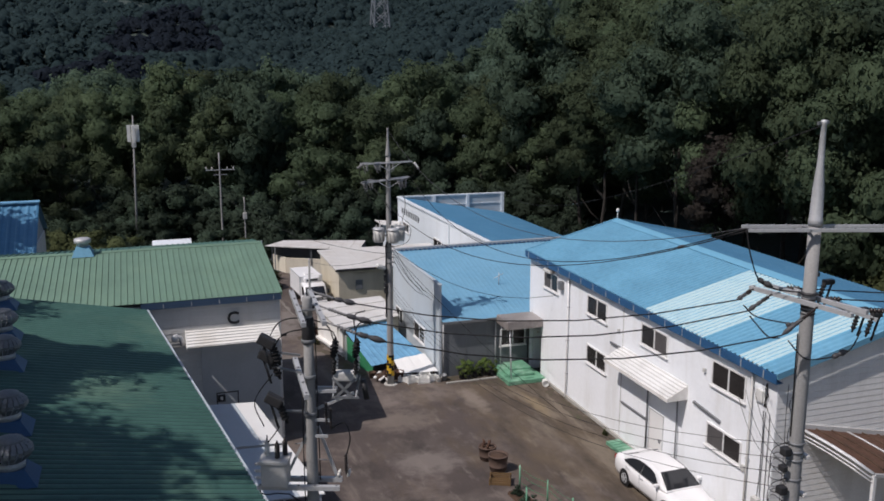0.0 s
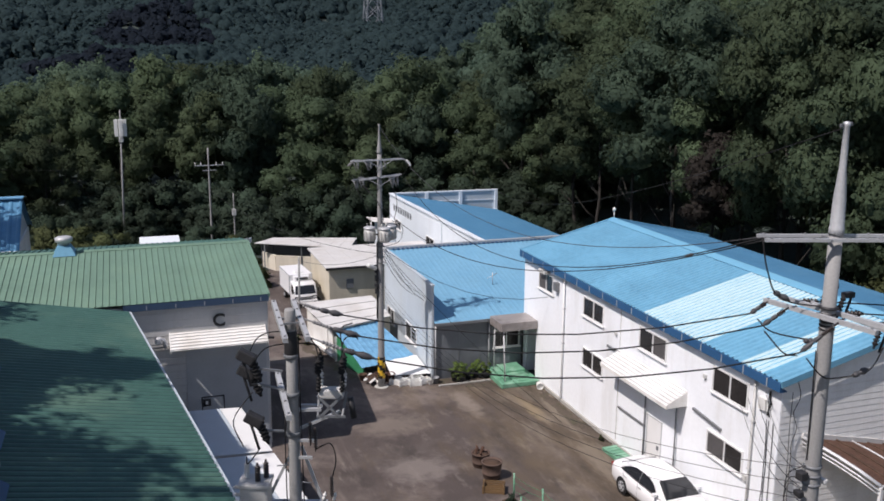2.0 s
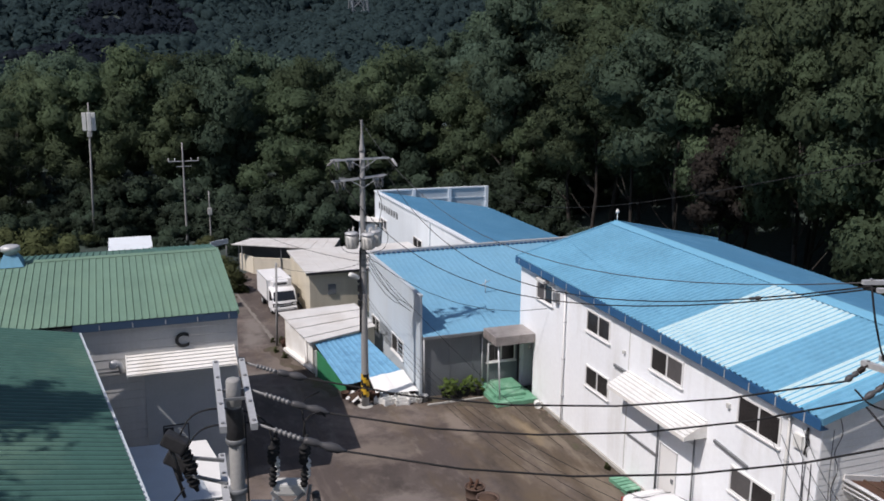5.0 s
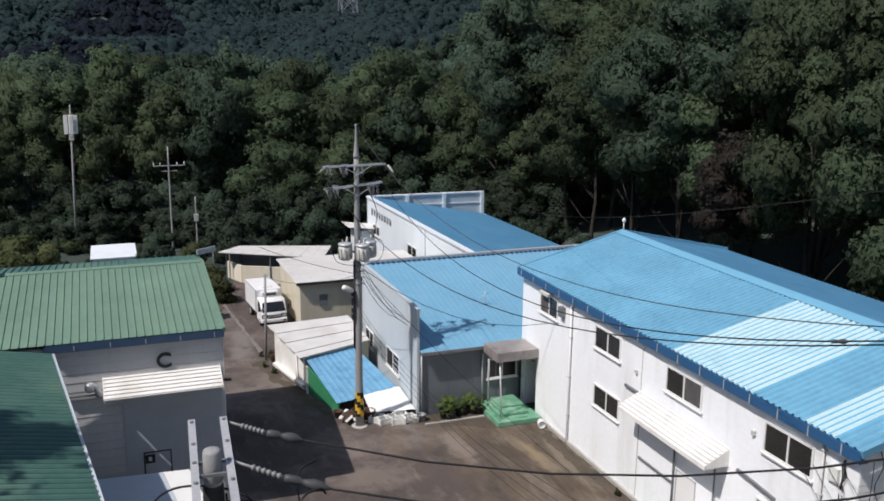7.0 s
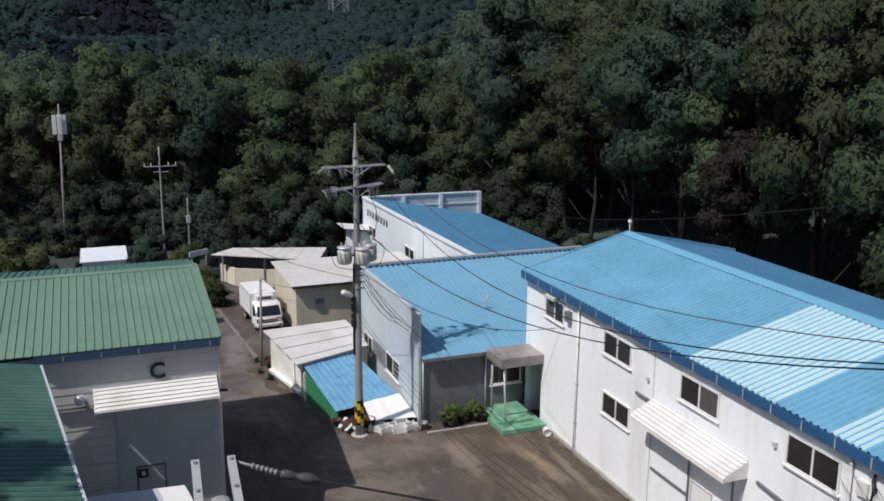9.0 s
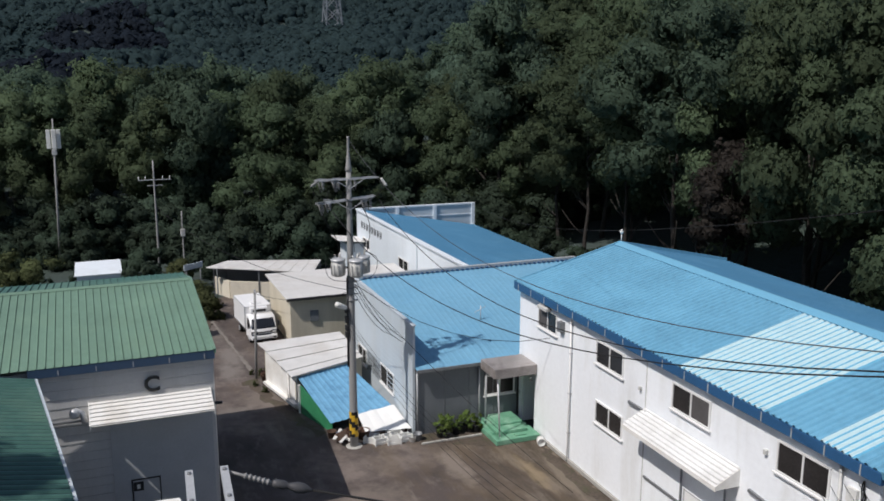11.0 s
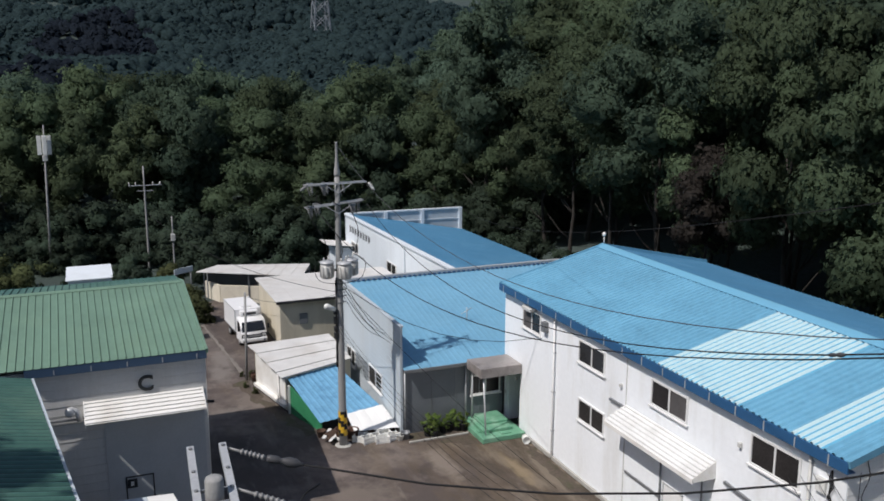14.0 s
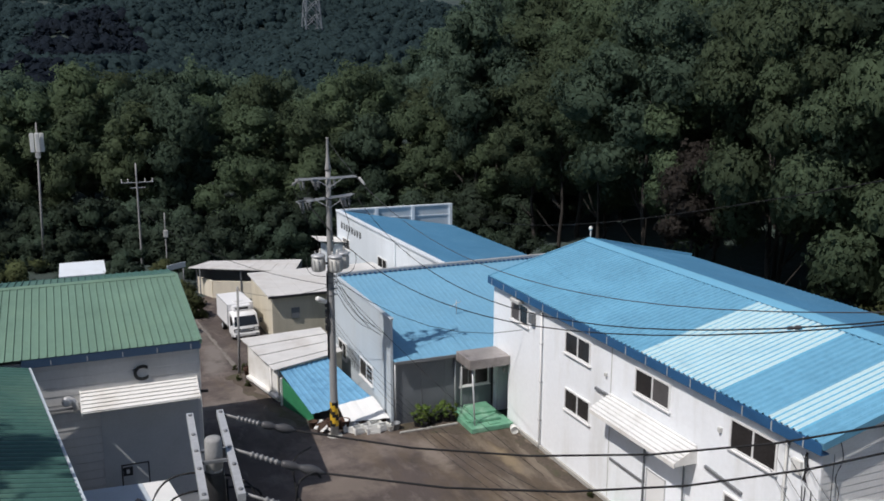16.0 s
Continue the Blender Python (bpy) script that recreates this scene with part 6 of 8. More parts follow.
def left_pole():
    X, Y, Z = 2.94, 14.48, 11.8
    R, F = Vector((0.94, -0.34, 0)), Vector((0.34, 0.94, 0))

    def P(r, f, z):
        return Vector((X, Y, z)) + R * r + F * f
    h = thing("utility_pole", "concrete power pole carrying crossarms, transformer and fuse cutouts", "utility pole")
    concrete_pole(h, X, Y, Z - 0.15, 0.08, 0.0068)
    bm = B()
    lathe(bm, (X, Y, Z - 0.17), (0, 0, 1), [(-0.2, 0.084), (-0.19, 0.09), (0.1, 0.088), (0.125, 0.076), (0.13, 0.03)], 20)
    part("pole_cap", bm, "pole_concrete", h)
    bm = B()
    lathe(bm, (X, Y, Z - 0.86), (0, 0, 1), [(0, 0.1), (0.02, 0.112), (0.44, 0.1), (0.46, 0.09)], 18)
    part("pole_sleeve", bm, "black_iron", h)
    D = Vector((0.07, 1.0, 0)).normalized()
    S = Vector((1.0, -0.07, 0)).normalized()
    c = Vector((X, Y, 11.56))
    for s in (-0.165, 0.165):
        arm(h, c + S * s - D * 1.0, c + S * s + D * 1.15)
    part("arm_spacer", beam(B(), c - S * 0.2 + D * 0.14, c + S * 0.2 + D * 0.14, 0.03, 0.03), "steel_dark", h)
    part("arm_spacer", beam(B(), c - S * 0.2 - D * 0.14, c + S * 0.2 - D * 0.14, 0.03, 0.03), "steel_dark", h)
    ends = []
    for t, goal in ((1.1, (4.0, 15.38, 11.3)), (0.12, (4.05, 14.3, 11.24)), (-0.92, (4.0, 13.25, 11.22))):
        a = c + S * 0.19 + D * t
        g = Vector(goal)
        m = a.lerp(g, 0.52)
        m.z -= 0.02
        insulator_string(h, a, m, 6, 0.036, "dull_porcelain")
        clamp_cover(h, m, g, 0.058)
        ends.append(g)
    # middle single arm with braces
    c2 = Vector((X, Y, 10.32)) - S * 0.15
    arm(h, c2 - D * 0.95, c2 + D * 1.0, 0.085)
    part("brace", beam(B(), P(-0.1, 0.05, 9.6), c2 - D * 0.85, 0.04, 0.04), "galvanised", h)
    for z in (9.62, 10.3, 10.95):
        part("pole_band", lathe(B(), (X, Y, z), (0, 0, 1), [(0, 0.115), (0.005, 0.122), (0.06, 0.122), (0.065, 0.115)], 16), "steel_dark", h)
    # fuse cutouts on the far side arm
    for r, f, z in ((-0.62, -0.1, 10.95), (-0.68, 0.15, 10.6), (-0.5, -0.25, 9.95)):
        cu = new("fuse_cutout")
        cu.parent = h
        bushing(cu, P(r, f, z), (0.35, 0.0, -1), 0.42, 0.075, "black_rubber", 5, "porcelain_body")
        part("fuse_tube", rings(B(), [P(r - 0.16, f, z + 0.06), P(r - 0.02, f, z - 0.46)], [0.022, 0.022], 8), "black_iron", cu)
        bm = B()
        box(bm, -0.15, -0.08, -0.09, 0.15, 0.08, 0.09, 0.03)
        hd = part("contact_head", bm, "black_iron", cu)
        hd.matrix_basis = Matrix.Translation(P(r - 0.08, f, z + 0.04)) @ Euler((0, 0.5, -0.35)).to_matrix().to_4x4()
        part("mount_bracket", beam(B(), P(r, f, z - 0.15), P(-0.14, f * 0.4, z - 0.22), 0.035, 0.035), "steel_dark", cu)
    # transformer on the platform
    t = new("transformer")
    t.parent = h
    tb = P(-0.62, -0.15, 8.38)
    bm = B()
    box(bm, -0.23, -0.19, 0, 0.23, 0.19, 0.47, 0.04)
    body = part("tank", bm, "grey_enamel", t)
    body.matrix_basis = Matrix.Translation(tb) @ Euler((0, 0, -0.345)).to_matrix().to_4x4()
    bm = B()
    box(bm, -0.26, -0.22, 0.45, 0.26, 0.22, 0.52, 0.02)
    lid = part("lid", bm, "grey_enamel", t)
    lid.matrix_basis = body.matrix_basis.copy()
    for r, f in ((-0.15, 0.06), (0.05, -0.05), (0.16, 0.08)):
        bushing(t, tb + R * r + F * f + Vector((0, 0, 0.5)), (0, 0, 1), 0.34, 0.05, "white_porcelain" if r < 0 else "brown_porcelain")
    for k in range(3):
        bushing(t, tb + R * (-0.26) + F * 0.0 + Vector((0, 0, 0.12 + 0.13 * k)), -R, 0.12, 0.035, "white_porcelain", 2)
    for f in (-0.17, 0.17):
        arm(h, P(-0.95, f, 8.33), P(0.5, f, 8.33), 0.08, "platform_beam")
    part("brace", beam(B(), P(0.1, 0.14, 9.35), P(0.42, 0.16, 8.37), 0.05, 0.05), "galvanised", h)
    part("brace", beam(B(), P(-0.1, 0.14, 9.2), P(-0.5, 0.16, 8.37), 0.05, 0.05), "galvanised", h)
    # switch on the yard side
    s = new("line_switch")
    s.parent = h
    bm = B()
    box(bm, -0.2, -0.1, -0.06, 0.2, 0.1, 0.1, 0.03)
    tank = part("switch_tank", bm, "grey_enamel", s)
    tank.matrix_basis = Matrix.Translation(P(0.62, 0.1, 10.3)) @ Euler((0, 0, -0.345)).to_matrix().to_4x4()
    for a, b in (((0.4, 0.0, 10.3), (0.75, 0.0, 9.95)), ((0.8, 0.0, 10.3), (0.45, 0.0, 9.95)), ((0.4, 0.2, 10.3), (0.4, 0.0, 9.95)), ((0.85, 0.2, 10.3), (0.8, 0.0, 9.95)), ((0.38, 0.0, 9.95), (0.85, 0.0, 9.95))):
        part("switch_frame", beam(B(), P(*a), P(*b), 0.03, 0.04), "steel_dark", s)
    bm = B()
    cyl(bm, P(0.92, 0.1, 10.25), P(0.98, 0.08, 9.9), 0.05, n=10)
    part("switch_lever", bm, "black_iron", s)
    for r in (0.42, 0.8):
        for f in (0.0, 0.22):
            bushing(s, P(r, f, 10.38), (0.06, 0, 1), 0.3, 0.05, "white_porcelain" if f else "black_rubber", 4)
            bushing(s, P(r, f, 10.68), (0.06, 0, 1), 0.28, 0.062, "black_rubber", 4, "bushing_sleeve")
    for a, b in (((0.1, 0.02), (0.45, 0.05)), ((0.1, 0.2), (0.45, 0.2))):
        part("switch_bracket", beam(B(), P(a[0], a[1], 10.05), P(b[0], b[1], 10.05), 0.05, 0.05), "galvanised", s)
    part("switch_strut", beam(B(), P(0.1, 0.1, 9.7), P(0.75, 0.1, 10.0), 0.045, 0.045), "galvanised", s)
    for r, z in ((0.28, 9.88), (0.36, 9.78)):
        bushing(h, P(r, -0.05, z), (0, 0, -1), 0.42, 0.035, "brown_porcelain", 7, "surge_arrester")
    part("arrester_bracket", beam(B(), P(0.08, -0.05, 9.55), P(0.36, -0.05, 9.55), 0.03, 0.05), "galvanised", h)
    part("arrester_bracket", beam(B(), P(0.08, -0.05, 9.25), P(0.3, -0.05, 9.25), 0.03, 0.05), "galvanised", h)
    bushing(h, P(0.6, 0.0, 8.9), (0, 0, -1), 0.4, 0.035, "brown_porcelain", 7, "surge_arrester")
    for r in (0.45, 0.62):
        bushing(h, P(r, 0.05, 8.45), (0.3, 0, 1), 0.14, 0.035, "white_porcelain", 2, "pin_insulator")
    # jumpers
    for pts in ([P(-0.7, -0.1, 10.95), P(-0.5, -0.05, 11.3), P(-0.15, 0, 11.38), P(0.3, 0.05, 11.25), P(0.45, 0, 10.95)],
                [P(-0.75, 0.15, 10.6), P(-0.45, 0.1, 11.05), P(0.0, 0.1, 11.15), P(0.35, 0.2, 11.1), P(0.45, 0.22, 10.95)],
                [P(-0.5, -0.25, 9.5), P(-0.72, -0.2, 9.2), P(-0.75, -0.15, 9.3)], [P(-0.62, -0.1, 10.4), P(-0.95, -0.1, 9.9), P(-0.8, -0.12, 9.45)],
                [P(0.36, -0.05, 9.4), P(0.6, -0.05, 9.5), P(0.68, 0, 9.2), P(0.62, 0, 8.9)], [P(0.8, 0.0, 10.95), P(0.85, 0, 11.25), P(1.0, 0.1, 11.3), P(1.05, 0.2, 11.2)],
                [P(0.8, 0.22, 10.95), P(0.75, 0.4, 11.3), P(0.9, 0.75, 11.3)], [P(-0.62, -0.15, 8.47), P(-0.9, -0.15, 8.2), P(-0.1, 0, 7.6), P(-0.11, 0, 3)],
                [P(0.12, 0, 11.3), P(0.13, -0.02, 10), P(0.14, 0, 8.4)], [P(-0.13, -0.02, 10.0), P(-0.14, -0.02, 9.0), P(-0.14, 0, 7.0)]):
        wire("jumper_cable", pts, 0.011, h)
    for k, zz in enumerate((9.1, 8.8, 7.2, 6.6, 6.0, 5.4)):
        part("climbing_step", rings(B(), [P(0, 0, zz), P(0.28 * (1 if k % 2 else -1), -0.05, zz)], [0.01, 0.01], 6), "steel_dark", h)
    return ends


LEFT_ENDS = left_pole()


def right_pole():
    X, Y = 10.6, 11.3
    h = thing("utility_pole", "tall concrete power pole with slim steel head and double crossarm", "utility pole")
    concrete_pole(h, X, Y, 13.2, 0.1, 0.0062)
    bm = B()
    lathe(bm, (X, Y, 13.1), (0, 0, 1), [(0, 0.112), (0.1, 0.114), (0.12, 0.105), (0.55, 0.094), (1.0, 0.054), (1.6, 0.043), (1.62, 0.052), (1.67, 0.052), (1.68, 0.02)], 18)
    part("steel_head", bm, "galvanised", h)
    D = Vector((-0.95, 0.31, 0)).normalized()
    S = Vector((0.31, 0.95, 0)).normalized()
    c = Vector((X, Y, 13.05))
    for s in (-0.17, 0.17):
        arm(h, c + S * s - D * 1.3, c + S * s + D * 1.12, 0.05)
    part("arm_bolt", beam(B(), c + D * 0.14 - S * 0.2, c + D * 0.14 + S * 0.2, 0.03, 0.03), "steel_dark", h)
    part("pole_top_bracket", beam(B(), (X - 0.12, Y, 14.72), (X + 0.12, Y + 0.03, 14.74), 0.03, 0.05), "steel_dark", h)
    # second arms, turned towards the near pole's lines
    D2 = Vector((-0.2, 1.0, 0)).normalized()
    S2 = Vector((1.0, 0.2, 0)).normalized()
    c2 = Vector((X, Y, 11.86))
    for s in (-0.18, 0.18):
        arm(h, c2 + S2 * s - D2 * 0.95, c2 + S2 * s + D2 * 1.05, 0.07)
    goals = []
    for t, g in ((0.95, (9.9, 12.22, 11.68)), (0.55, (9.87, 11.88, 11.58)), (-0.35, (9.95, 11.1, 11.38))):
        a = c2 - S2 * 0.22 + D2 * t
        g = Vector(g)
        m = a.lerp(g, 0.42)
        insulator_string(h, a, m, 6, 0.04)
        clamp_cover(h, m, g, 0.044)
        goals.append(g)
    # insulators towards the other side and switch gear behind
    for t in (0.8, 0.0, -0.8):
        a = c2 + S2 * 0.22 + D2 * t
        insulator_string(h, a, a + Vector((0.4, -0.1, -0.03)), 4, 0.05)
        wire("line_cable", [a + Vector((0.4, -0.1, -0.03)), a + Vector((14, -5, 0.4))], 0.012, h, sag=0.3)
    for k, (dx, dy, z) in enumerate(((0.45, 0.55, 12.1), (0.6, 0.35, 12.0), (0.95, -0.1, 11.6), (1.1, -0.25, 11.55))):
        cu = new("fuse_cutout")
        cu.parent = h
        bushing(cu, (X + dx, Y + dy, z), (-0.4, -0.1, -1), 0.36, 0.05, "black_rubber", 5, "porcelain_body")
        part("fuse_tube", rings(B(), [(X + dx + 0.16, Y + dy, z + 0.02), (X + dx + 0.02, Y + dy, z - 0.42)], [0.02, 0.02], 8), "black_iron", cu)
        bm = B()
        box(bm, X + dx - 0.02, Y + dy - 0.05, z - 0.02, X + dx + 0.18, Y + dy + 0.05, z + 0.07, 0.015)
        part("contact_head", bm, "black_iron", cu)
    part("gear_beam", beam(B(), (X + 0.1, Y + 0.5, 11.9), (X + 1.15, Y - 0.3, 11.5), 0.07, 0.07), "galvanised", h)
    part("pole_collar", lathe(B(), (X, Y, 11.95), (0, 0, 1), [(0, 0.1), (0.01, 0.145), (0.04, 0.145), (0.05, 0.1)], 16), "black_iron", h)
    for k in range(5):
        part("pole_band", lathe(B(), (X, Y, 11.62 + 0.06 * k), (0, 0, 1), [(0, 0.106), (0.005, 0.118), (0.03, 0.118), (0.035, 0.106)], 16), "black_iron", h)
    # jumpers
    tip = c + D * 1.1
    for pts in ([tip, tip + Vector((0.1, -0.05, -0.5)), (X - 0.65, Y + 0.35, 12.1), (X - 0.2, Y + 0.15, 11.98), (X + 0.2, Y + 0.1, 12.0), (X + 0.5, Y + 0.5, 12.1)],
                [(9.95, 12.1, 11.62), (10.1, 11.9, 11.45), (X - 0.12, Y + 0.1, 11.42)], [(9.9, 11.85, 11.5), (10.0, 11.5, 11.25), (10.0, 11.2, 11.3)],
                [(10.05, 11.05, 11.3), (10.25, 10.95, 11.05), (X + 0.05, Y - 0.2, 10.9), (X + 0.6, Y - 0.3, 11.0), (X + 0.95, Y - 0.2, 11.3)],
                [(X - 0.13, Y, 9.5), (X - 0.16, Y, 11.3)]):
        wire("jumper_cable", pts, 0.012, h)
    for p, q in (((X - 0.72, Y + 0.38, 12.18), (X - 0.5, Y + 0.28, 12.05)), ((X - 0.28, Y + 0.14, 11.43), (X - 0.12, Y + 0.1, 11.41)), ((X + 0.35, Y - 0.27, 10.93), (X + 0.6, Y - 0.3, 11.03))):
        clamp_cover(h, p, q, 0.055)
    # communication gear lower down
    for z in (9.35, 9.2, 9.05, 8.7, 8.2):
        part("pole_band", lathe(B(), (X, Y, z), (0, 0, 1), [(0, 0.125), (0.005, 0.14), (0.04, 0.14), (0.045, 0.125)], 16), "steel_dark", h)
    for dx, z, s in ((-0.22, 9.25, 0.14), (-0.25, 8.95, 0.1), (-0.24, 8.55, 0.14), (0.2, 9.1, 0.08), (-0.3, 8.1, 0.12), (0.2, 8.4, 0.08)):
        bm = B()
        box(bm, X + dx - s / 2, Y - 0.1, z - s / 2, X + dx + s / 2, Y + 0.05, z + s / 2, 0.02)
        part("cable_box", bm, "black_iron" if dx < 0 else "white_porcelain", h)
    for k in range(7):
        z = 9.4 - 0.22 * k
        wire("drop_cable", [(X - 0.14, Y, z), (X - 0.4, Y + 0.05, z - 0.1 + 0.12 * (k % 3)), (X - 0.42, Y + 0.08, z - 0.4), (X - 0.16, Y, z - 0.5)], 0.007, h)
    for k, z in enumerate((9.3, 9.15, 8.9, 8.65)):
        wire("service_cable", [(X, Y, z), (18.6, 22.2 + 0.4 * k, 5.6 - 0.25 * k)], 0.007, h, sag=0.5)
    for k in range(4):
        wire("communication_cable", [(X - 0.12, Y + 0.02, 9.35 - 0.27 * k), (11.3, 40.3, 5.3 - 0.2 * k)], 0.0055, h, sag=1.75)
    return goals, tip


RIGHT_ENDS, RIGHT_TIP = right_pole()


def mid_pole():
    X, Y = 11.38, 40.38
    h = thing("utility_pole", "concrete pole with three transformers and yellow-black base stripes", "utility pole")
    concrete_pole(h, X, Y, 11.2, 0.1)
    bm = B()
    lathe(bm, (X, Y, 11.1), (0, 0, 1), [(0, 0.12), (0.1, 0.12), (0.3, 0.09), (0.75, 0.05), (1.25, 0.045), (1.3, 0.06)], 14)
    part("steel_head", bm, "pole_concrete", h)
    # stripe band
    r = 0.185
    n, rows = 24, 8
    for band in range(4):
        bm = B()
        for j in range(rows):
            for k in range(6):
                kk = band * 6 + k - j * 3
                a0, a1 = 2 * math.pi * kk / n, 2 * math.pi * (kk + 1) / n
                z0 = 0.45 + 1.05 * j / rows
                z1 = z0 + 1.05 / rows
                rr = r - 0.006 * (z0 - 0.45)
                vs = [bm.verts.new((X + rr * math.cos(a), Y + rr * math.sin(a), z)) for a, z in ((a0, z0), (a1, z0), (a1, z1), (a0, z1))]
                bm.faces.new(vs)
        bmesh.ops.remove_doubles(bm, verts=bm.verts[:], dist=0.003)
        part("warning_stripe", bm, "yellow_paint" if band % 2 else "black_rubber", h)
    for dy in (-0.12, 0.12):
        arm(h, (X - 1.3, Y + dy, 10.79), (X + 1.15, Y + dy, 10.83), 0.05)
    arm(h, (X - 1.28, Y - 0.13, 9.91), (X + 1.02, Y - 0.13, 10.12), 0.05)
    arm(h, (X - 1.28, Y + 0.13, 9.91), (X + 1.02, Y + 0.13, 10.12), 0.05)
    for dx, dy, z, l, mt in ((-0.92, 0.42, 10.74, 0.4, "dull_porcelain"), (-0.6, -0.3, 10.78, 0.3, "dull_porcelain"), (-0.3, 0.42, 10.74, 0.4, "dull_porcelain"), (0.35, 0.42, 10.74, 0.4, "dull_porcelain"), (-1.12, -0.2, 9.97, 0.38, "dull_porcelain"), (-0.68, 0.42, 9.94, 0.4, "dull_porcelain"), (0.55, -0.2, 9.97, 0.34, "dull_porcelain"), (0.95, 0.42, 9.94, 0.4, "dull_porcelain")):
        fc = new("fuse_cutout")
        fc.parent = h
        e = 0.12 if dy > 0 else -0.1
        bushing(fc, (X + dx, Y + dy, z), (0.12, e, -1), l, 0.062, mt, 4, "porcelain_body")
        part("fuse_tube", rings(B(), [(X + dx - 0.16, Y + dy + e, z + 0.02), (X + dx - 0.02, Y + dy + e, z - l - 0.06)], [0.028, 0.028], 8), "dull_porcelain", fc)
        part("contact_head", beam(B(), (X + dx - 0.18, Y + dy + e, z + 0.02), (X + dx + 0.1, Y + dy, z + 0.02), 0.07, 0.08), "steel_dark", fc)
        part("mount_bracket", beam(B(), (X + dx, Y + dy, z - l * 0.4), (X + dx, Y + (0.16 if dy > 0 else -0.16), z - l * 0.4 + 0.05), 0.04, 0.04), "steel_dark", fc)
    for dx, way, mt in ((1.22, (0.5, -0.3, -0.75), "white_porcelain"), (-1.22, (-0.8, -0.3, -0.45), "dull_porcelain")):
        bushing(h, (X + dx, Y - 0.15, 10.8), way, 0.38, 0.065, mt, 4, "strain_insulator")
    for dx in (-0.55, 0.55):
        part("arm_brace", beam(B(), (X + dx, Y - 0.16, 10.8), (X, Y - 0.13, 10.45), 0.02, 0.03), "galvanised", h)
        part("arm_brace", beam(B(), (X + dx, Y - 0.16, 9.98), (X, Y - 0.14, 9.65), 0.02, 0.03), "galvanised", h)
    for pts in ([(-1.3, 10.75), (-1.42, 10.4), (-1.25, 10.1), (-1.12, 9.95)], [(-0.86, 10.42), (-0.9, 10.2), (-0.7, 10.05)], [(-0.3, 10.42), (-0.2, 10.1), (0.4, 9.75), (0.55, 9.6)],
                [(-1.12, 9.58), (-0.95, 9.2), (-0.6, 8.6), (-0.5, 8.02)], [(-0.68, 9.6), (-0.3, 9.1), (0.05, 8.5), (0.1, 8.02)], [(0.55, 9.6), (0.75, 8.9), (0.6, 8.02)], [(1.3, 10.6), (1.1, 10.2), (0.6, 9.98)]):
        wire("jumper_cable", [(X + dx, Y - 0.22, z) for dx, z in pts], 0.014, h)
    for k, (dx, dy) in enumerate(((-0.52, -0.12), (0.08, -0.5), (0.5, 0.0))):
        t = new("transformer")
        t.parent = h
        bm = B()
        lathe(bm, (X + dx, Y + dy, 7.12), (0, 0, 1), [(0, 0.2), (0.03, 0.25), (0.6, 0.25)], 18)
        part("tank", bm, "grey_enamel", t)
        part("tank_lid", lathe(B(), (X + dx, Y + dy, 7.7), (0, 0, 1), [(0, 0.26), (0.02, 0.285), (0.07, 0.285), (0.1, 0.22), (0.13, 0.03)], 18), "galvanised", t)
        for a in range(10):
            an = 2 * math.pi * a / 10
            p = Vector((X + dx + 0.25 * math.cos(an), Y + dy + 0.25 * math.sin(an), 0))
            q = Vector((X + dx + 0.3 * math.cos(an), Y + dy + 0.3 * math.sin(an), 0))
            m2 = (p + q) / 2
            part("cooling_fin", beam(B(), (m2.x, m2.y, 7.2), (m2.x, m2.y, 7.62), 0.05, 0.015, up=(math.cos(an), math.sin(an), 0)), "grey_enamel", t)
        bushing(t, (X + dx + 0.06, Y + dy, 7.84), (0.1, 0, 1), 0.2, 0.05, "white_porcelain", 4)
        bushing(t, (X + dx - 0.1, Y + dy, 7.82), (-0.3, 0, 1), 0.14, 0.04, "white_porcelain", 3)
        part("hanger", beam(B(), (X, Y, 7.4), (X + dx, Y + dy, 7.4), 0.08, 0.06), "steel_dark", t)
    # secondary rack and clutter below the transformers
    for z in (7.0, 6.8, 6.55, 6.3, 6.05):
        part("pole_band", lathe(B(), (X, Y, z), (0, 0, 1), [(0, 0.14), (0.01, 0.16), (0.05, 0.16), (0.06, 0.14)], 14), "steel_dark", h)
        bushing(h, (X + 0.15, Y - 0.06, z + 0.03), (1, -0.2, 0), 0.12, 0.045, "white_porcelain", 2, "spool_insulator")
    for z, s in ((5.2, 0.14), (4.6, 0.12), (4.9, 0.1), (5.6, 0.12)):
        bm = B()
        box(bm, X - 0.28, Y - 0.14, z, X - 0.14, Y + 0.02, z + s * 2, 0.02)
        part("cable_box", bm, "black_iron", h)
    part("conduit", rings(B(), [(X - 0.16, Y - 0.05, 7.0), (X - 0.19, Y - 0.05, 3.4)], [0.035, 0.035], 8), "black_iron", h)
    # street lamp
    l = new("street_lamp")
    l.parent = h
    part("lamp_arm", rings(B(), [(X, Y, 5.75), (X - 0.3, Y - 0.1, 5.85), (X - 0.5, Y - 0.15, 5.95)], [0.025] * 3, 8), "galvanised", l)
    bm = B()
    lathe(bm, (X - 0.22, Y - 0.08, 5.8), (-0.8, -0.3, 0.42), [(0, 0.05), (0.04, 0.09), (0.25, 0.11), (0.46, 0.115), (0.53, 0.09), (0.56, 0.03)], 14)
    part("lamp_head", bm, "white_plastic", l)
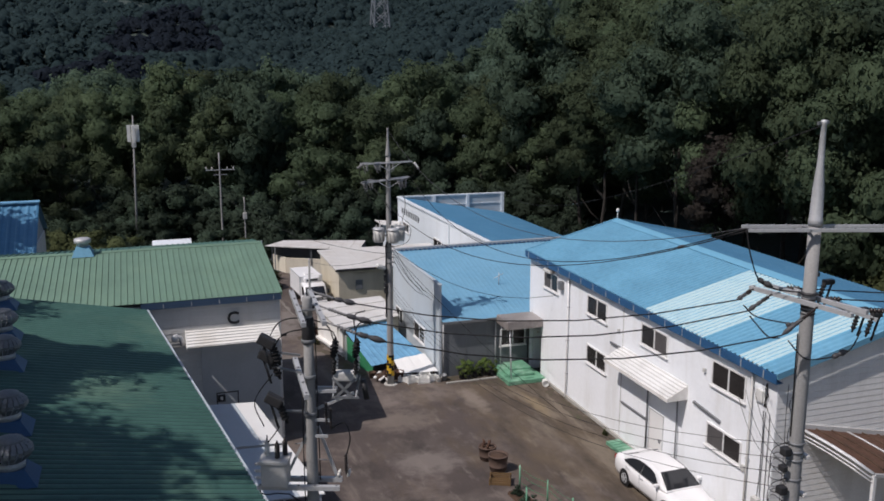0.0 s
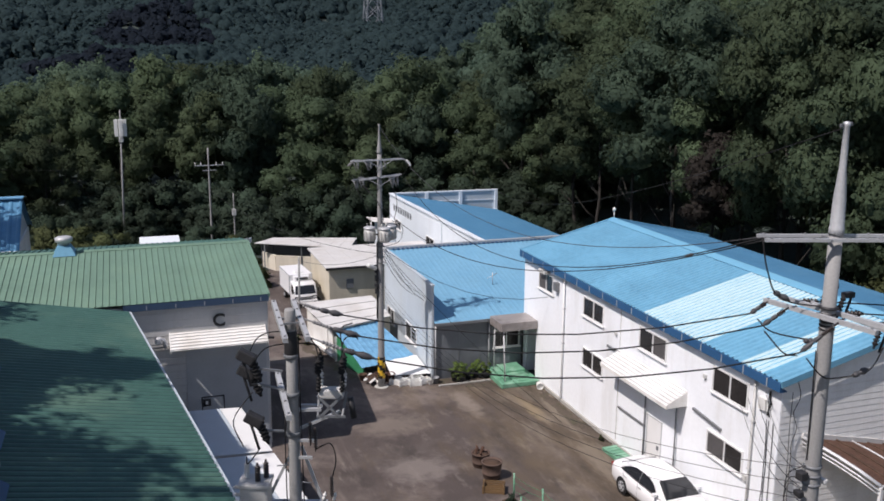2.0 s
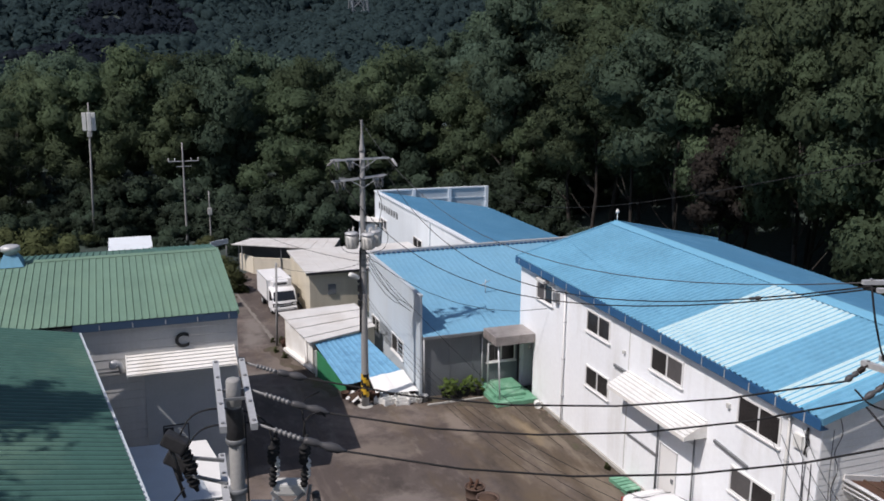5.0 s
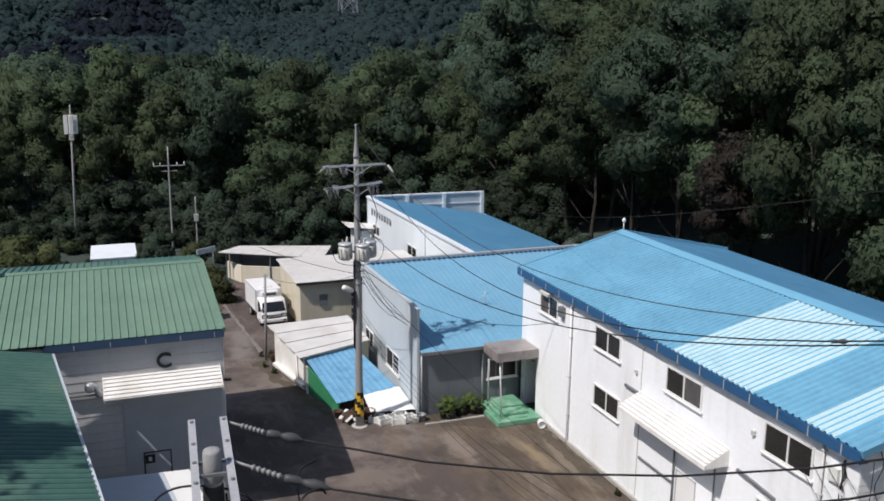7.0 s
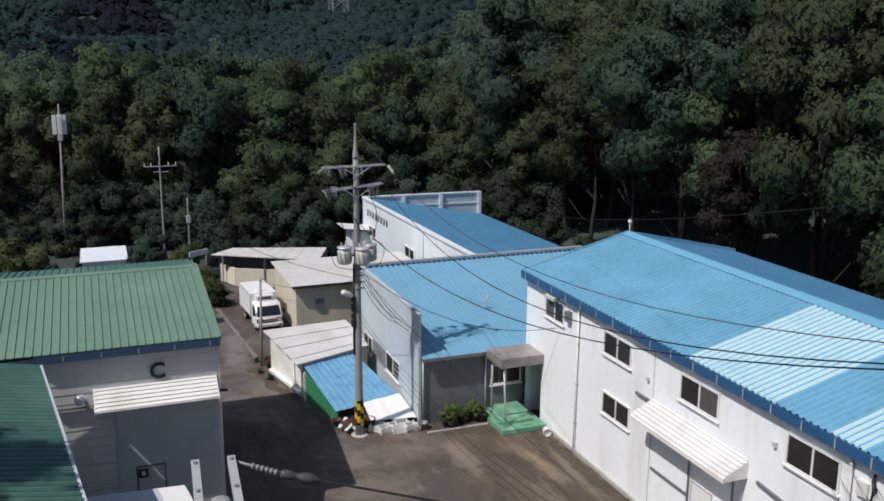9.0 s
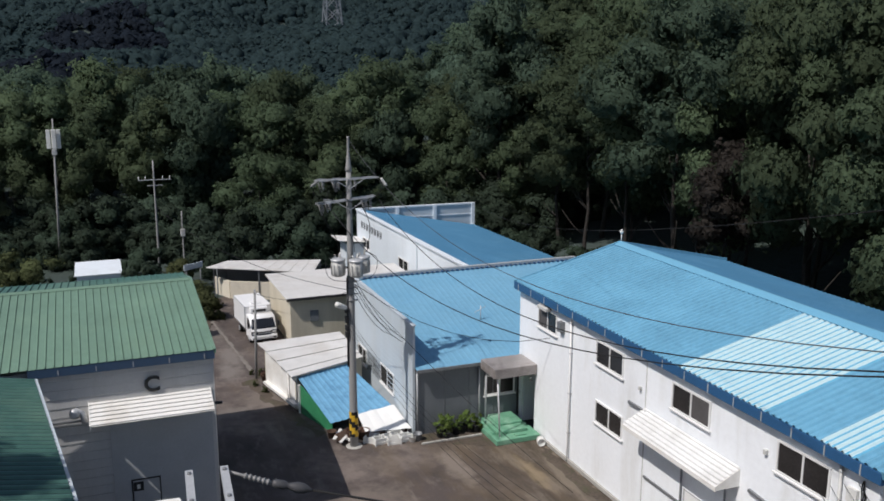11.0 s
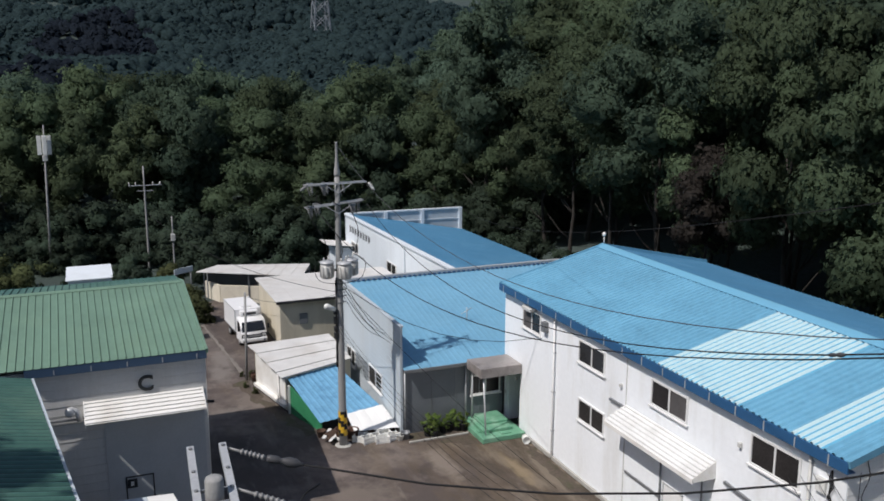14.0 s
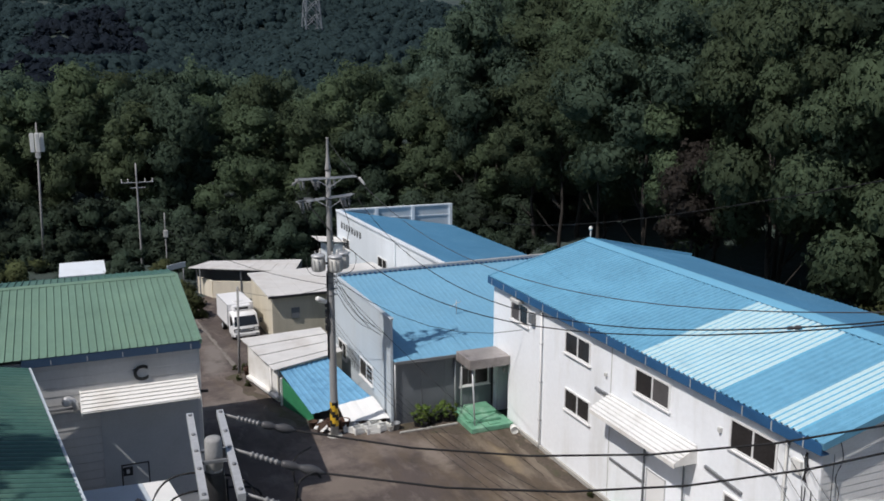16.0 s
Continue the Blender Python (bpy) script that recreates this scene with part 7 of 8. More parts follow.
    # cables that drop from the transformers and fan out to the buildings
    for k in range(3):
        wire("jumper_cable", [(X + 0.55 - 0.5 * k, Y - 0.1, 8.02), (X + 1.0 - 1.0 * k, Y - 0.2, 7.7), (X + 0.85 - 0.85 * k, Y - 0.2, 7.05), (X + 0.15, Y - 0.05, 6.8)], 0.012, h)
    for k, dst in enumerate(((13.88, 41.2, 3.9), (13.88, 41.6, 3.7), (13.88, 42.4, 3.9), (13.88, 43.0, 3.6))):
        wire("service_cable", [(X + 0.15, Y, 6.9 - 0.2 * k), dst], 0.011, h, sag=0.35)
    wire("service_cable", [(X + 0.15, Y, 6.7), (18.6, 37.5, 4.55)], 0.012, h, sag=0.9)
    wire("service_cable", [(X + 0.15, Y, 6.6), (17.2, 33.0, 0.4)], 0.009, h, sag=0.3)
    wire("service_cable", [(X - 0.15, Y, 6.4), (9.1, 49.55, 4.3)], 0.009, h, sag=0.35)
    wire("service_cable", [(X - 0.15, Y, 6.5), (6.7, 75.5, 4.5)], 0.011, h, sag=0.9)
    bm = B()
    lathe(bm, (X, Y, -0.02), (0, 0, 1), [(0, 0.36), (0.03, 0.33), (0.05, 0.26)], 12)
    part("footing", bm, "concrete", h)


mid_pole()


def overhead_lines():
    h = thing("overhead_lines", "black overhead power cables slung between the utility poles", "power lines")
    for a, b in zip(LEFT_ENDS, RIGHT_ENDS):
        wire("line_cable", [a, b], 0.012, h, sag=0.36)
    wire("line_cable", [(11.36, 40.38, 12.35), RIGHT_TIP + Vector((0.25, 0.1, 0.0))], 0.008, h, "clamp_grey", sag=1.95)
    for p, q, s in (((12.5, 40.2, 9.98), RIGHT_TIP, 1.85), ((10.4, 40.2, 9.98), RIGHT_TIP + Vector((0.08, 0, -0.03)), 1.9)):
        wire("line_cable", [p, q], 0.011, h, sag=s)
        if s < 1.88:
            a, b = (Vector(p).lerp(q, f) - Vector((0, 0, 4 * s * f * (1 - f))) for f in (0.92, 0.93))
            clamp_cover(h, a, b, 0.03)
    wire("line_cable", [(29.2, 69.5, 4.3), (10.6, 11.3, 14.7)], 0.008, h, sag=1.15)


overhead_lines()


def small_poles():
    h = thing("wooden_post", "thin grey post beside the lane", "post")
    part("shaft", rings(B(), [(9.1, 49.55, -0.2), (9.15, 49.55, 2), (9.2, 49.54, 4.45)], [0.068, 0.06, 0.055], 10), "pole_concrete", h)
    part("hook", rings(B(), [(9.2, 49.54, 4.3), (9.35, 49.5, 4.35)], [0.015, 0.015], 6), "steel_dark", h)
    # mobile antenna mast
    h = thing("antenna_mast", "slim steel mast with pale panel antennas", "antenna mast")
    part("shaft", rings(B(), [(-0.05, 77.5, -0.3), (0.1, 77.5, 5), (0.27, 77.5, 10.85)], [0.1, 0.085, 0.045], 10), "pole_concrete", h)
    for dx, dy in ((-0.32, -0.1), (0.05, -0.3), (0.34, -0.1), (0.0, 0.2)):
        bm = B()
        box(bm, 0.22 + dx - 0.14, 77.5 + dy - 0.07, 8.75, 0.22 + dx + 0.14, 77.5 + dy + 0.07, 10.1, 0.03)
        part("panel_antenna", bm, "white_plastic", h)
    bm = B()
    box(bm, 0.05, 77.3, 8.3, 0.4, 77.6, 8.7, 0.03)
    part("equipment_box", bm, "grey_enamel", h)
    # far power pole
    h = thing("utility_pole", "distant concrete power pole with crossarms before the trees", "utility pole")
    concrete_pole(h, 6.7, 75.6, 7.85, 0.055, 0.005)
    arm(h, (5.6, 75.6, 6.45), (7.9, 75.6, 6.45), 0.06)
    arm(h, (6.2, 75.6, 6.05), (7.3, 75.6, 6.05), 0.045)
    for dx in (-1.05, -0.6, 0.6, 1.1):
        bushing(h, (6.7 + dx, 75.6, 6.48), (0, 0, 1), 0.24, 0.05, "white_porcelain", 3, "pin_insulator")
    wire("line_cable", [(5.7, 75.6, 6.7), (-22, 84, 7.5)], 0.006, h, sag=1.0)
    wire("line_cable", [(7.8, 75.6, 6.7), (30, 86, 6.0)], 0.006, h, sag=1.2)
    h = thing("utility_pole", "thin far pole with small fittings at the lane's end", "utility pole")
    concrete_pole(h, 8.0, 70.5, 4.9, 0.045, 0.004)
    bm = B()
    box(bm, 7.85, 70.3, 3.2, 8.15, 70.5, 3.7, 0.03)
    part("equipment_box", bm, "grey_enamel", h)
    h = thing("road_sign", "pale flat sign board on two thin legs", "sign")
    part("sign_board", beam(B(), (7.5, 65.75, 2.03), (8.75, 66.6, 2.03), 0.06, 0.36), "pale_wall", h)
    for x, y in ((7.65, 65.87), (8.6, 66.53)):
        bm = B()
        cyl(bm, (x, y, 0), (x, y, 1.95), 0.035, n=8)
        part("leg", bm, "steel_dark", h)


small_poles()


def lattice_tower():
    X, Y, Z = 109.6, 415.3, 16.0
    h = thing("pylon", "pale steel lattice power pylon on the wooded mountain", "pylon")
    T = 48.0

    def leg(k, f):
        s = 4.3 * (1 - f) + 1.2 * f
        a = ((-1, -1), (1, -1), (1, 1), (-1, 1))[k]
        return Vector((X + a[0] * s, Y + a[1] * s, Z + T * f))
    for k in range(4):
        part("leg", beam(B(), leg(k, 0), leg(k, 1), 0.5, 0.5, up=(1, 0.3, 0)), "tower_steel", h)
        for j in range(8):
            part("brace", beam(B(), leg(k, j / 8), leg((k + 1) % 4, (j + 1) / 8), 0.28, 0.28, up=(0.2, 0.3, 1)), "tower_steel", h)
            part("brace", beam(B(), leg((k + 1) % 4, j / 8), leg(k, (j + 1) / 8), 0.28, 0.28, up=(0.2, 0.3, 1)), "tower_steel", h)
    for z in (36, 42, 47):
        part("cross_beam", beam(B(), (X - 7, Y, Z + z), (X + 7, Y, Z + z), 0.5, 0.8), "tower_steel", h)


lattice_tower()


# ---- vehicles ----
def wheel(parent, p, side, r=0.32, w=0.2):
    """A wheel whose axle lies along x; side: -1 or 1, the way its outer face looks."""
    c = Vector(p)
    wh = new("wheel")
    wh.parent = parent
    bm = B()
    lathe(bm, c - Vector((w / 2, 0, 0)), (1, 0, 0), [(0, r * 0.62), (0.0, r * 0.9), (0.03, r), (w - 0.03, r), (w, r * 0.9), (w, r * 0.62)], 24)
    part("tyre", bm, "black_rubber", wh)
    f = c + Vector((side * (w / 2 + 0.004), 0, 0))
    part("rim", lathe(B(), f - Vector((side * 0.03, 0, 0)), (side, 0, 0), [(0, r * 0.62), (0.03, r * 0.64), (0.035, r * 0.56), (0.02, r * 0.5), (0.025, r * 0.2), (0.04, r * 0.14), (0.042, 0.01)], 20), "galvanised", wh)
    for k in range(5):
        a = 2 * math.pi * k / 5
        q = f + Vector((side * 0.004, math.cos(a) * r * 0.55, math.sin(a) * r * 0.55))
        part("spoke", beam(B(), f + Vector((side * 0.012, 0, 0)), q, 0.05, 0.02, up=(side, 0, 0)), "galvanised", wh)


def loft(bm, sections, closed=True):
    rows = [[bm.verts.new(p) for p in s] for s in sections]
    n = len(rows[0])
    for a, b in zip(rows, rows[1:]):
        for k in range(n if closed else n - 1):
            f = bm.faces.new((a[k], a[(k + 1) % n], b[(k + 1) % n], b[k]))
            f.smooth = True
    if closed:
        bm.faces.new(rows[0][::-1])
        bm.faces.new(rows[-1])
    bmesh.ops.recalc_face_normals(bm, faces=bm.faces[:])
    return bm


def eased(sections, n=4):
    """Sections with smooth in-between ones along the length."""
    S = [[Vector(p) for p in q] for q in sections]
    out = []
    for i in range(len(S) - 1):
        a, b, c, d = S[max(0, i - 1)], S[i], S[i + 1], S[min(len(S) - 1, i + 2)]
        for k in range(n):
            t = k / n
            out.append([0.5 * (2 * q + (r - p) * t + (2 * p - 5 * q + 4 * r - u) * t * t + (3 * q - p - 3 * r + u) * t ** 3) for p, q, r, u in zip(a, b, c, d)])
    out.append(S[-1])
    return out


def sedan():
    """Front towards -y; built about its own middle, then set in place."""
    h = thing("car", "white four-door sedan parked beside the factory wall", "car", pose(17.68, 25.98, 0, 0, 0, 1.5) @ Matrix.Scale(0.95, 4))
    # body: (y from the middle, half width, height of the deck, lower edge)
    st = [(2.32, 0.66, 0.78, 0.34), (2.26, 0.8, 0.98, 0.25), (1.9, 0.87, 1.05, 0.22), (1.2, 0.89, 1.02, 0.2), (0.4, 0.89, 0.98, 0.2), (-0.5, 0.89, 0.96, 0.2), (-1.1, 0.885, 0.93, 0.2), (-1.7, 0.86, 0.84, 0.22), (-2.15, 0.78, 0.7, 0.24), (-2.36, 0.62, 0.55, 0.3)]
    sec = []
    for y, w, t, b in st:
        sec.append([(-w * 0.9, y, b), (-w, y, b + 0.2), (-w, y, t - 0.28), (-w * 0.96, y, t - 0.1), (-w * 0.84, y, t - 0.01), (-w * 0.4, y, t + 0.03), (w * 0.4, y, t + 0.03), (w * 0.84, y, t - 0.01), (w * 0.96, y, t - 0.1), (w, y, t - 0.28), (w, y, b + 0.2), (w * 0.9, y, b)])
    part("body", loft(B(), eased(sec)), "car_paint", h)
    # cabin
    cs = [(1.95, 0.7, 1.03), (1.6, 0.66, 1.22), (1.2, 0.62, 1.36), (0.85, 0.61, 1.41), (0.4, 0.6, 1.445), (0.0, 0.6, 1.445), (-0.3, 0.61, 1.42), (-0.55, 0.63, 1.355), (-0.95, 0.69, 1.11), (-1.3, 0.74, 0.95)]
    sec = []
    for y, w, t in cs:
        base = 0.93
        wb = 0.84 if -1.2 < y < 1.7 else 0.78
        sec.append([(-wb, y, base), (-w - 0.02, y, max(base + 0.01, t - 0.1)), (-w * 0.96, y, max(base + 0.015, t - 0.05)), (-w * 0.82, y, max(base + 0.02, t - 0.015)), (-w * 0.45, y, max(base + 0.022, t + 0.008)), (0, y, max(base + 0.025, t + 0.017)), (w * 0.45, y, max(base + 0.022, t + 0.008)), (w * 0.82, y, max(base + 0.02, t - 0.015)), (w * 0.96, y, max(base + 0.015, t - 0.05)), (w + 0.02, y, max(base + 0.01, t - 0.1)), (wb, y, base)])
    part("roof", loft(B(), eased(sec)), "car_paint", h)

    def glass(pts, name="window"):
        pts = [Vector(p) for p in pts]
        n = (pts[1] - pts[0]).cross(pts[2] - pts[0]).normalized()
        bm = B()
        prism(bm, pts, n * -0.012, n * 0.012)
        bmesh.ops.recalc_face_normals(bm, faces=bm.faces[:])
        part(name, bm, "dark_glass", h)
    for s in (-1, 1):
        for line in (((0.31, 0.97), (-0.84, 0.97), (-0.62, 1.13), (-0.36, 1.27), (-0.1, 1.325), (0.31, 1.345)), ((1.56, 1.0), (1.4, 0.975), (0.36, 0.97), (0.36, 1.345), (0.75, 1.325), (1.08, 1.25), (1.38, 1.12))):
            glass([(s * (0.835 - (z - 0.97) * 0.475), y, z) for y, z in line])
    glass([(-0.7, -1.24, 0.985), (0.7, -1.24, 0.985), (0.56, -0.56, 1.375), (-0.56, -0.56, 1.375)], "windscreen")
    glass([(0.62, 1.85, 1.07), (-0.62, 1.85, 1.07), (-0.54, 1.3, 1.34), (0.54, 1.3, 1.34)], "rear_window")
    for s in (-1, 1):
        for y in (1.38, -1.42):
            wheel(h, (s * 0.8, y, 0.32), s)
            bm = B()
            lathe(bm, (s * 0.86, y, 0.33), (s, 0, 0), [(0, 0.37), (0.034, 0.365), (0.036, 0.34)], 22)
            part("wheel_arch", bm, "black_rubber", h)
        bm = B()
        box(bm, s * 0.93 - 0.09, -0.92, 0.98, s * 0.93 + 0.09, -0.78, 1.1, 0.03)
        part("wing_mirror", bm, "car_paint", h)
        bm = B()
        quadbox(bm, [(s * 0.62 - 0.16, -2.28, 0.56), (s * 0.62 + 0.16, -2.22, 0.56), (s * 0.66 + 0.12, -1.95, 0.62), (s * 0.66 - 0.12, -2.05, 0.62), (s * 0.62 - 0.16, -2.24, 0.68), (s * 0.62 + 0.16, -2.16, 0.7), (s * 0.66 + 0.12, -1.85, 0.775), (s * 0.66 - 0.12, -1.98, 0.775)])
        part("headlight", bm, "lamp_glass", h)
        bm = B()
        box(bm, s * 0.66 - 0.14, 2.2, 0.74, s * 0.66 + 0.14, 2.32, 0.92, 0.03)
        part("tail_light", bm, "tail_red", h)
        for y in (0.1, 1.05):
            bm = B()
            box(bm, s * 0.9 - 0.012, y, 0.8, s * 0.9 + 0.012, y + 0.2, 0.835, 0.008)
            part("door_handle", bm, "galvanised", h)
        for y in (0.34, -0.85, 1.3):
            bm = B()
            box(bm, s * 0.888 - 0.004, y - 0.006, 0.3, s * 0.888 + 0.004, y + 0.006, 0.92)
            part("door_gap", bm, "steel_dark", h)
    bm = B()
    box(bm, -0.45, -2.37, 0.5, 0.45, -2.3, 0.58, 0.02)
    part("grille", bm, "black_iron", h)
    bm = B()
    box(bm, -0.26, -2.385, 0.4, 0.26, -2.365, 0.48)
    part("number_plate", bm, "white_plastic", h)


sedan()


def box_truck():
    h = thing("truck", "white one-tonne refrigerated box truck parked in the lane", "truck", pose(10.5, 54.8, 0, 0, 0, 4.0) @ Matrix.Diagonal((0.84, 0.84, 0.775, 1)))
    # cab: section lofted across the width
    prof = [(0, 0.35), (0, 0.95), (0.06, 1.05), (0.42, 1.78), (0.55, 1.88), (1.35, 1.92), (1.45, 1.85), (1.45, 0.35)]
    secs = []
    for x, inn in ((-0.84, 0.04), (-0.8, 0.0), (0.8, 0.0), (0.84, 0.04)):
        secs.append([(x, y + inn * (1 if y < 0.7 else -1), z - (inn if z > 1.5 else 0)) for y, z in prof])
    part("cab", loft(B(), secs), "truck_paint", h)
    bm = B()
    prism(bm, [(-0.77, 0.09, 1.11), (0.77, 0.09, 1.11), (0.7, 0.395, 1.73), (-0.7, 0.395, 1.73)], (0, -0.02, -0.01), (0, 0.02, 0.01))
    bmesh.ops.recalc_face_normals(bm, faces=bm.faces[:])
    part("windscreen", bm, "dark_glass", h)
    for s in (-1, 1):
        bm = B()
        prism(bm, [(s * 0.845, 0.22, 1.15), (s * 0.845, 1.05, 1.15), (s * 0.845, 1.05, 1.72), (s * 0.845, 0.5, 1.72)], (-0.008, 0, 0), (0.008, 0, 0))
        bmesh.ops.recalc_face_normals(bm, faces=bm.faces[:])
        part("side_window", bm, "dark_glass", h)
        bm = B()
        box(bm, s * 0.64 - 0.2, -0.02, 0.7, s * 0.64 + 0.2, 0.05, 0.96, 0.03)
        hl = part("headlight", bm, "dark_glass", h)
        bm = B()
        box(bm, s * 0.64 - 0.13, -0.035, 0.75, s * 0.64 + 0.13, -0.01, 0.9, 0.02)
        part("lens", bm, "lamp_glass", hl)
        bm = B()
        box(bm, s * 0.98 - 0.07, 0.1, 1.2, s * 0.98 + 0.07, 0.16, 1.55, 0.02)
        part("wing_mirror", bm, "black_iron", h)
        part("mirror_arm", rings(B(), [(s * 0.84, 0.2, 1.5), (s * 0.98, 0.14, 1.5)], [0.015, 0.015], 6), "black_iron", h)
        wheel(h, (s * 0.74, 0.72, 0.33), s, 0.33, 0.19)
        wheel(h, (s * 0.72, 3.35, 0.3), s, 0.3, 0.24)
    bm = B()
    box(bm, -0.84, -0.1, 0.36, 0.84, 0.08, 0.62, 0.06)
    part("bumper", bm, "truck_paint", h)
    bm = B()
    box(bm, -0.5, -0.03, 0.84, 0.5, 0.03, 0.9, 0.01)
    part("grille", bm, "black_iron", h)
    bm = B()
    box(bm, -0.3, -0.115, 0.42, 0.3, -0.1, 0.52)
    part("number_plate", bm, "white_plastic", h)
    bm = B()
    box(bm, -0.42, -0.03, 0.66, 0.42, 0.02, 0.74, 0.015)
    part("grille", bm, "black_iron", h)
    for s in (-1, 1):
        bm = B()
        box(bm, s * 0.66 - 0.09, -0.118, 0.44, s * 0.66 + 0.09, -0.09, 0.53, 0.01)
        part("fog_lamp", bm, "black_iron", h)
        part("wiper", beam(B(), (s * 0.1, 0.07, 1.12), (s * 0.1 + 0.5, 0.14, 1.28), 0.015, 0.015), "black_iron", h)
    # cargo box
    bm = B()
    box(bm, -0.86, 1.55, 0.72, 0.86, 4.75, 2.36, 0.03)
    cargo = part("cargo_box", bm, "truck_paint", h)
    for z in (0.74, 2.31):
        for s in (-1, 1):
            bm = B()
            box(bm, s * 0.865 - 0.012, 1.53, z, s * 0.865 + 0.012, 4.77, z + 0.06)
            part("edge_trim", bm, "galvanised", cargo)
    for x, y in ((-0.865, 1.54), (0.865, 1.54)):
        bm = B()
        box(bm, x - 0.02, y - 0.012, 0.72, x + 0.02, y + 0.03, 2.36)
        part("edge_trim", bm, "galvanised", cargo)
    bm = B()
    box(bm, -0.58, 1.1, 1.94, 0.58, 1.55, 2.3, 0.05)
    fr = part("cooling_unit", bm, "truck_paint", h)
    bm = B()
    box(bm, -0.42, 1.085, 2.02, 0.42, 1.1, 2.2)
    part("cooling_grille", bm, "black_iron", fr)
    bm = B()
    box(bm, -0.32, 1.9, 2.36, 0.32, 2.5, 2.47, 0.03)
    part("roof_vent", bm, "truck_paint", h)
    for x in (-0.35, 0.35):
        bm = B()
        box(bm, x - 0.06, 1.3, 0.5, x + 0.06, 4.7, 0.7)
        part("chassis_rail", bm, "black_iron", h)
    bm = B()
    box(bm, -0.4, 2.0, 0.35, 0.4, 2.8, 0.5)
    part("underbody_tank", bm, "black_iron", h)


box_truck()


# ---- loose things in the yard ----
def planter(x, y, r, z, twigs):
    h = thing("planter_tub", "brown round tub of dry soil standing in the yard", "planter", group="planter tubs")
    bm = B()
    lathe(bm, (x, y, 0), (0, 0, 1), [(0, r * 0.8), (0.02, r * 0.84), (z * 0.3, r * 0.92), (z * 0.32, r * 0.96), (z * 0.36, r * 0.96), (z * 0.38, r * 0.93), (z * 0.94, r), (z * 0.95, r * 1.06), (z, r * 1.06), (z, r * 0.92), (z * 0.86, r * 0.9)], 22)
    part("tub", bm, "clay", h)
    bm = B()
    lathe(bm, (x, y, z * 0.8), (0, 0, 1), [(0, r * 0.9), (z * 0.1, r * 0.88), (z * 0.14, r * 0.4), (z * 0.13, 0.01)], 16)
    part("soil", bm, "dark_wood", h)
    rnd = random.Random(int(x * 100))
    if twigs:
        for k in range(7):
            a = rnd.uniform(0, 6.28)
            d = rnd.uniform(0.1, 0.6) * r
            p = Vector((x + d * math.cos(a), y + d * math.sin(a), z * 0.86))
            q = p + Vector((rnd.uniform(-0.14, 0.14), rnd.uniform(-0.14, 0.14), rnd.uniform(0.18, 0.36)))
            m = p.lerp(q, 0.5) + Vector((rnd.uniform(-0.05, 0.05), rnd.uniform(-0.05, 0.05), 0.03))
            part("dry_sprig", rings(B(), [p, m, q], [0.016, 0.05, 0.012], 6), "rust", h)


planter(12.82, 29.95, 0.38, 0.66, False)
planter(12.78, 31.0, 0.35, 0.56, True)


def garden_bed():
    h = thing("garden_bed", "small soil bed edged with green stakes and netting", "garden bed")
    bm = B()
    quadbox(bm, [(12.4, 28.0, 0), (12.95, 28.0, 0), (13.4, 25.0, 0), (12.7, 25.0, 0), (12.45, 28.0, 0.12), (12.9, 28.0, 0.12), (13.35, 25.0, 0.12), (12.75, 25.0, 0.12)][0:4][::-1] + [(12.75, 25.0, 0.12), (13.35, 25.0, 0.12), (12.9, 28.0, 0.12), (12.45, 28.0, 0.12)])
    bmesh.ops.recalc_face_normals(bm, faces=bm.faces[:])
    part("soil", bm, "dark_wood", h)
    stakes = [(12.98, 28.2), (13.45, 26.8), (13.7, 25.3), (12.5, 26.5)]
    for x, y in stakes:
        part("stake", rings(B(), [(x, y, -0.05), (x, y + 0.03, 0.95)], [0.035, 0.03], 8), "green_mat", h)
    for (x0, y0), (x1, y1) in zip(stakes[:3], stakes[1:3]):
        for z in (0.3, 0.6, 0.85):
            part("net_cord", rings(B(), [(x0, y0, z), ((x0 + x1) / 2, (y0 + y1) / 2, z - 0.08), (x1, y1, z)], [0.007] * 3, 5), "green_board", h)
    for k in range(5):
        me = BUSH[k % 3]
        o = new("weed", me)
        o.parent = h
        o.location = (12.65 + 0.12 * k, 27.6 - 0.55 * k, 0.05)
        o.scale = (0.2, 0.2, 0.16)
    c = thing("crate", "old orange plastic crate on the ground by the tub", "crate", pose(12.5, 28.95, 0, 0, 0, -25))
    open_crate(c, 0.75, 0.5, 0.28, "orange_plastic")


def open_crate(parent, lx, ly, lz, material):
    t = 0.025
    for x0, y0, x1, y1 in ((-lx / 2, -ly / 2, lx / 2, -ly / 2 + t), (-lx / 2, ly / 2 - t, lx / 2, ly / 2), (-lx / 2, -ly / 2 + t, -lx / 2 + t, ly / 2 - t), (lx / 2 - t, -ly / 2 + t, lx / 2, ly / 2 - t)):
        for z0, z1 in ((0.02, lz * 0.4), (lz * 0.48, lz * 0.72), (lz * 0.8, lz)):
            bm = B()
            box(bm, x0, y0, z0, x1, y1, z1)
            part("side_slat", bm, material, parent)
    bm = B()
    box(bm, -lx / 2 + 0.005, -ly / 2 + 0.005, 0, lx / 2 - 0.005, ly / 2 - 0.005, 0.02)
    part("crate_floor", bm, material, parent)
    for x in (-1, 1):
        for y in (-1, 1):
            bm = B()
            box(bm, x * lx / 2 - 0.03, y * ly / 2 - 0.03, 0, x * lx / 2 + 0.03, y * ly / 2 + 0.03, lz + 0.005)
            part("corner_post", bm, material, parent)


garden_bed()


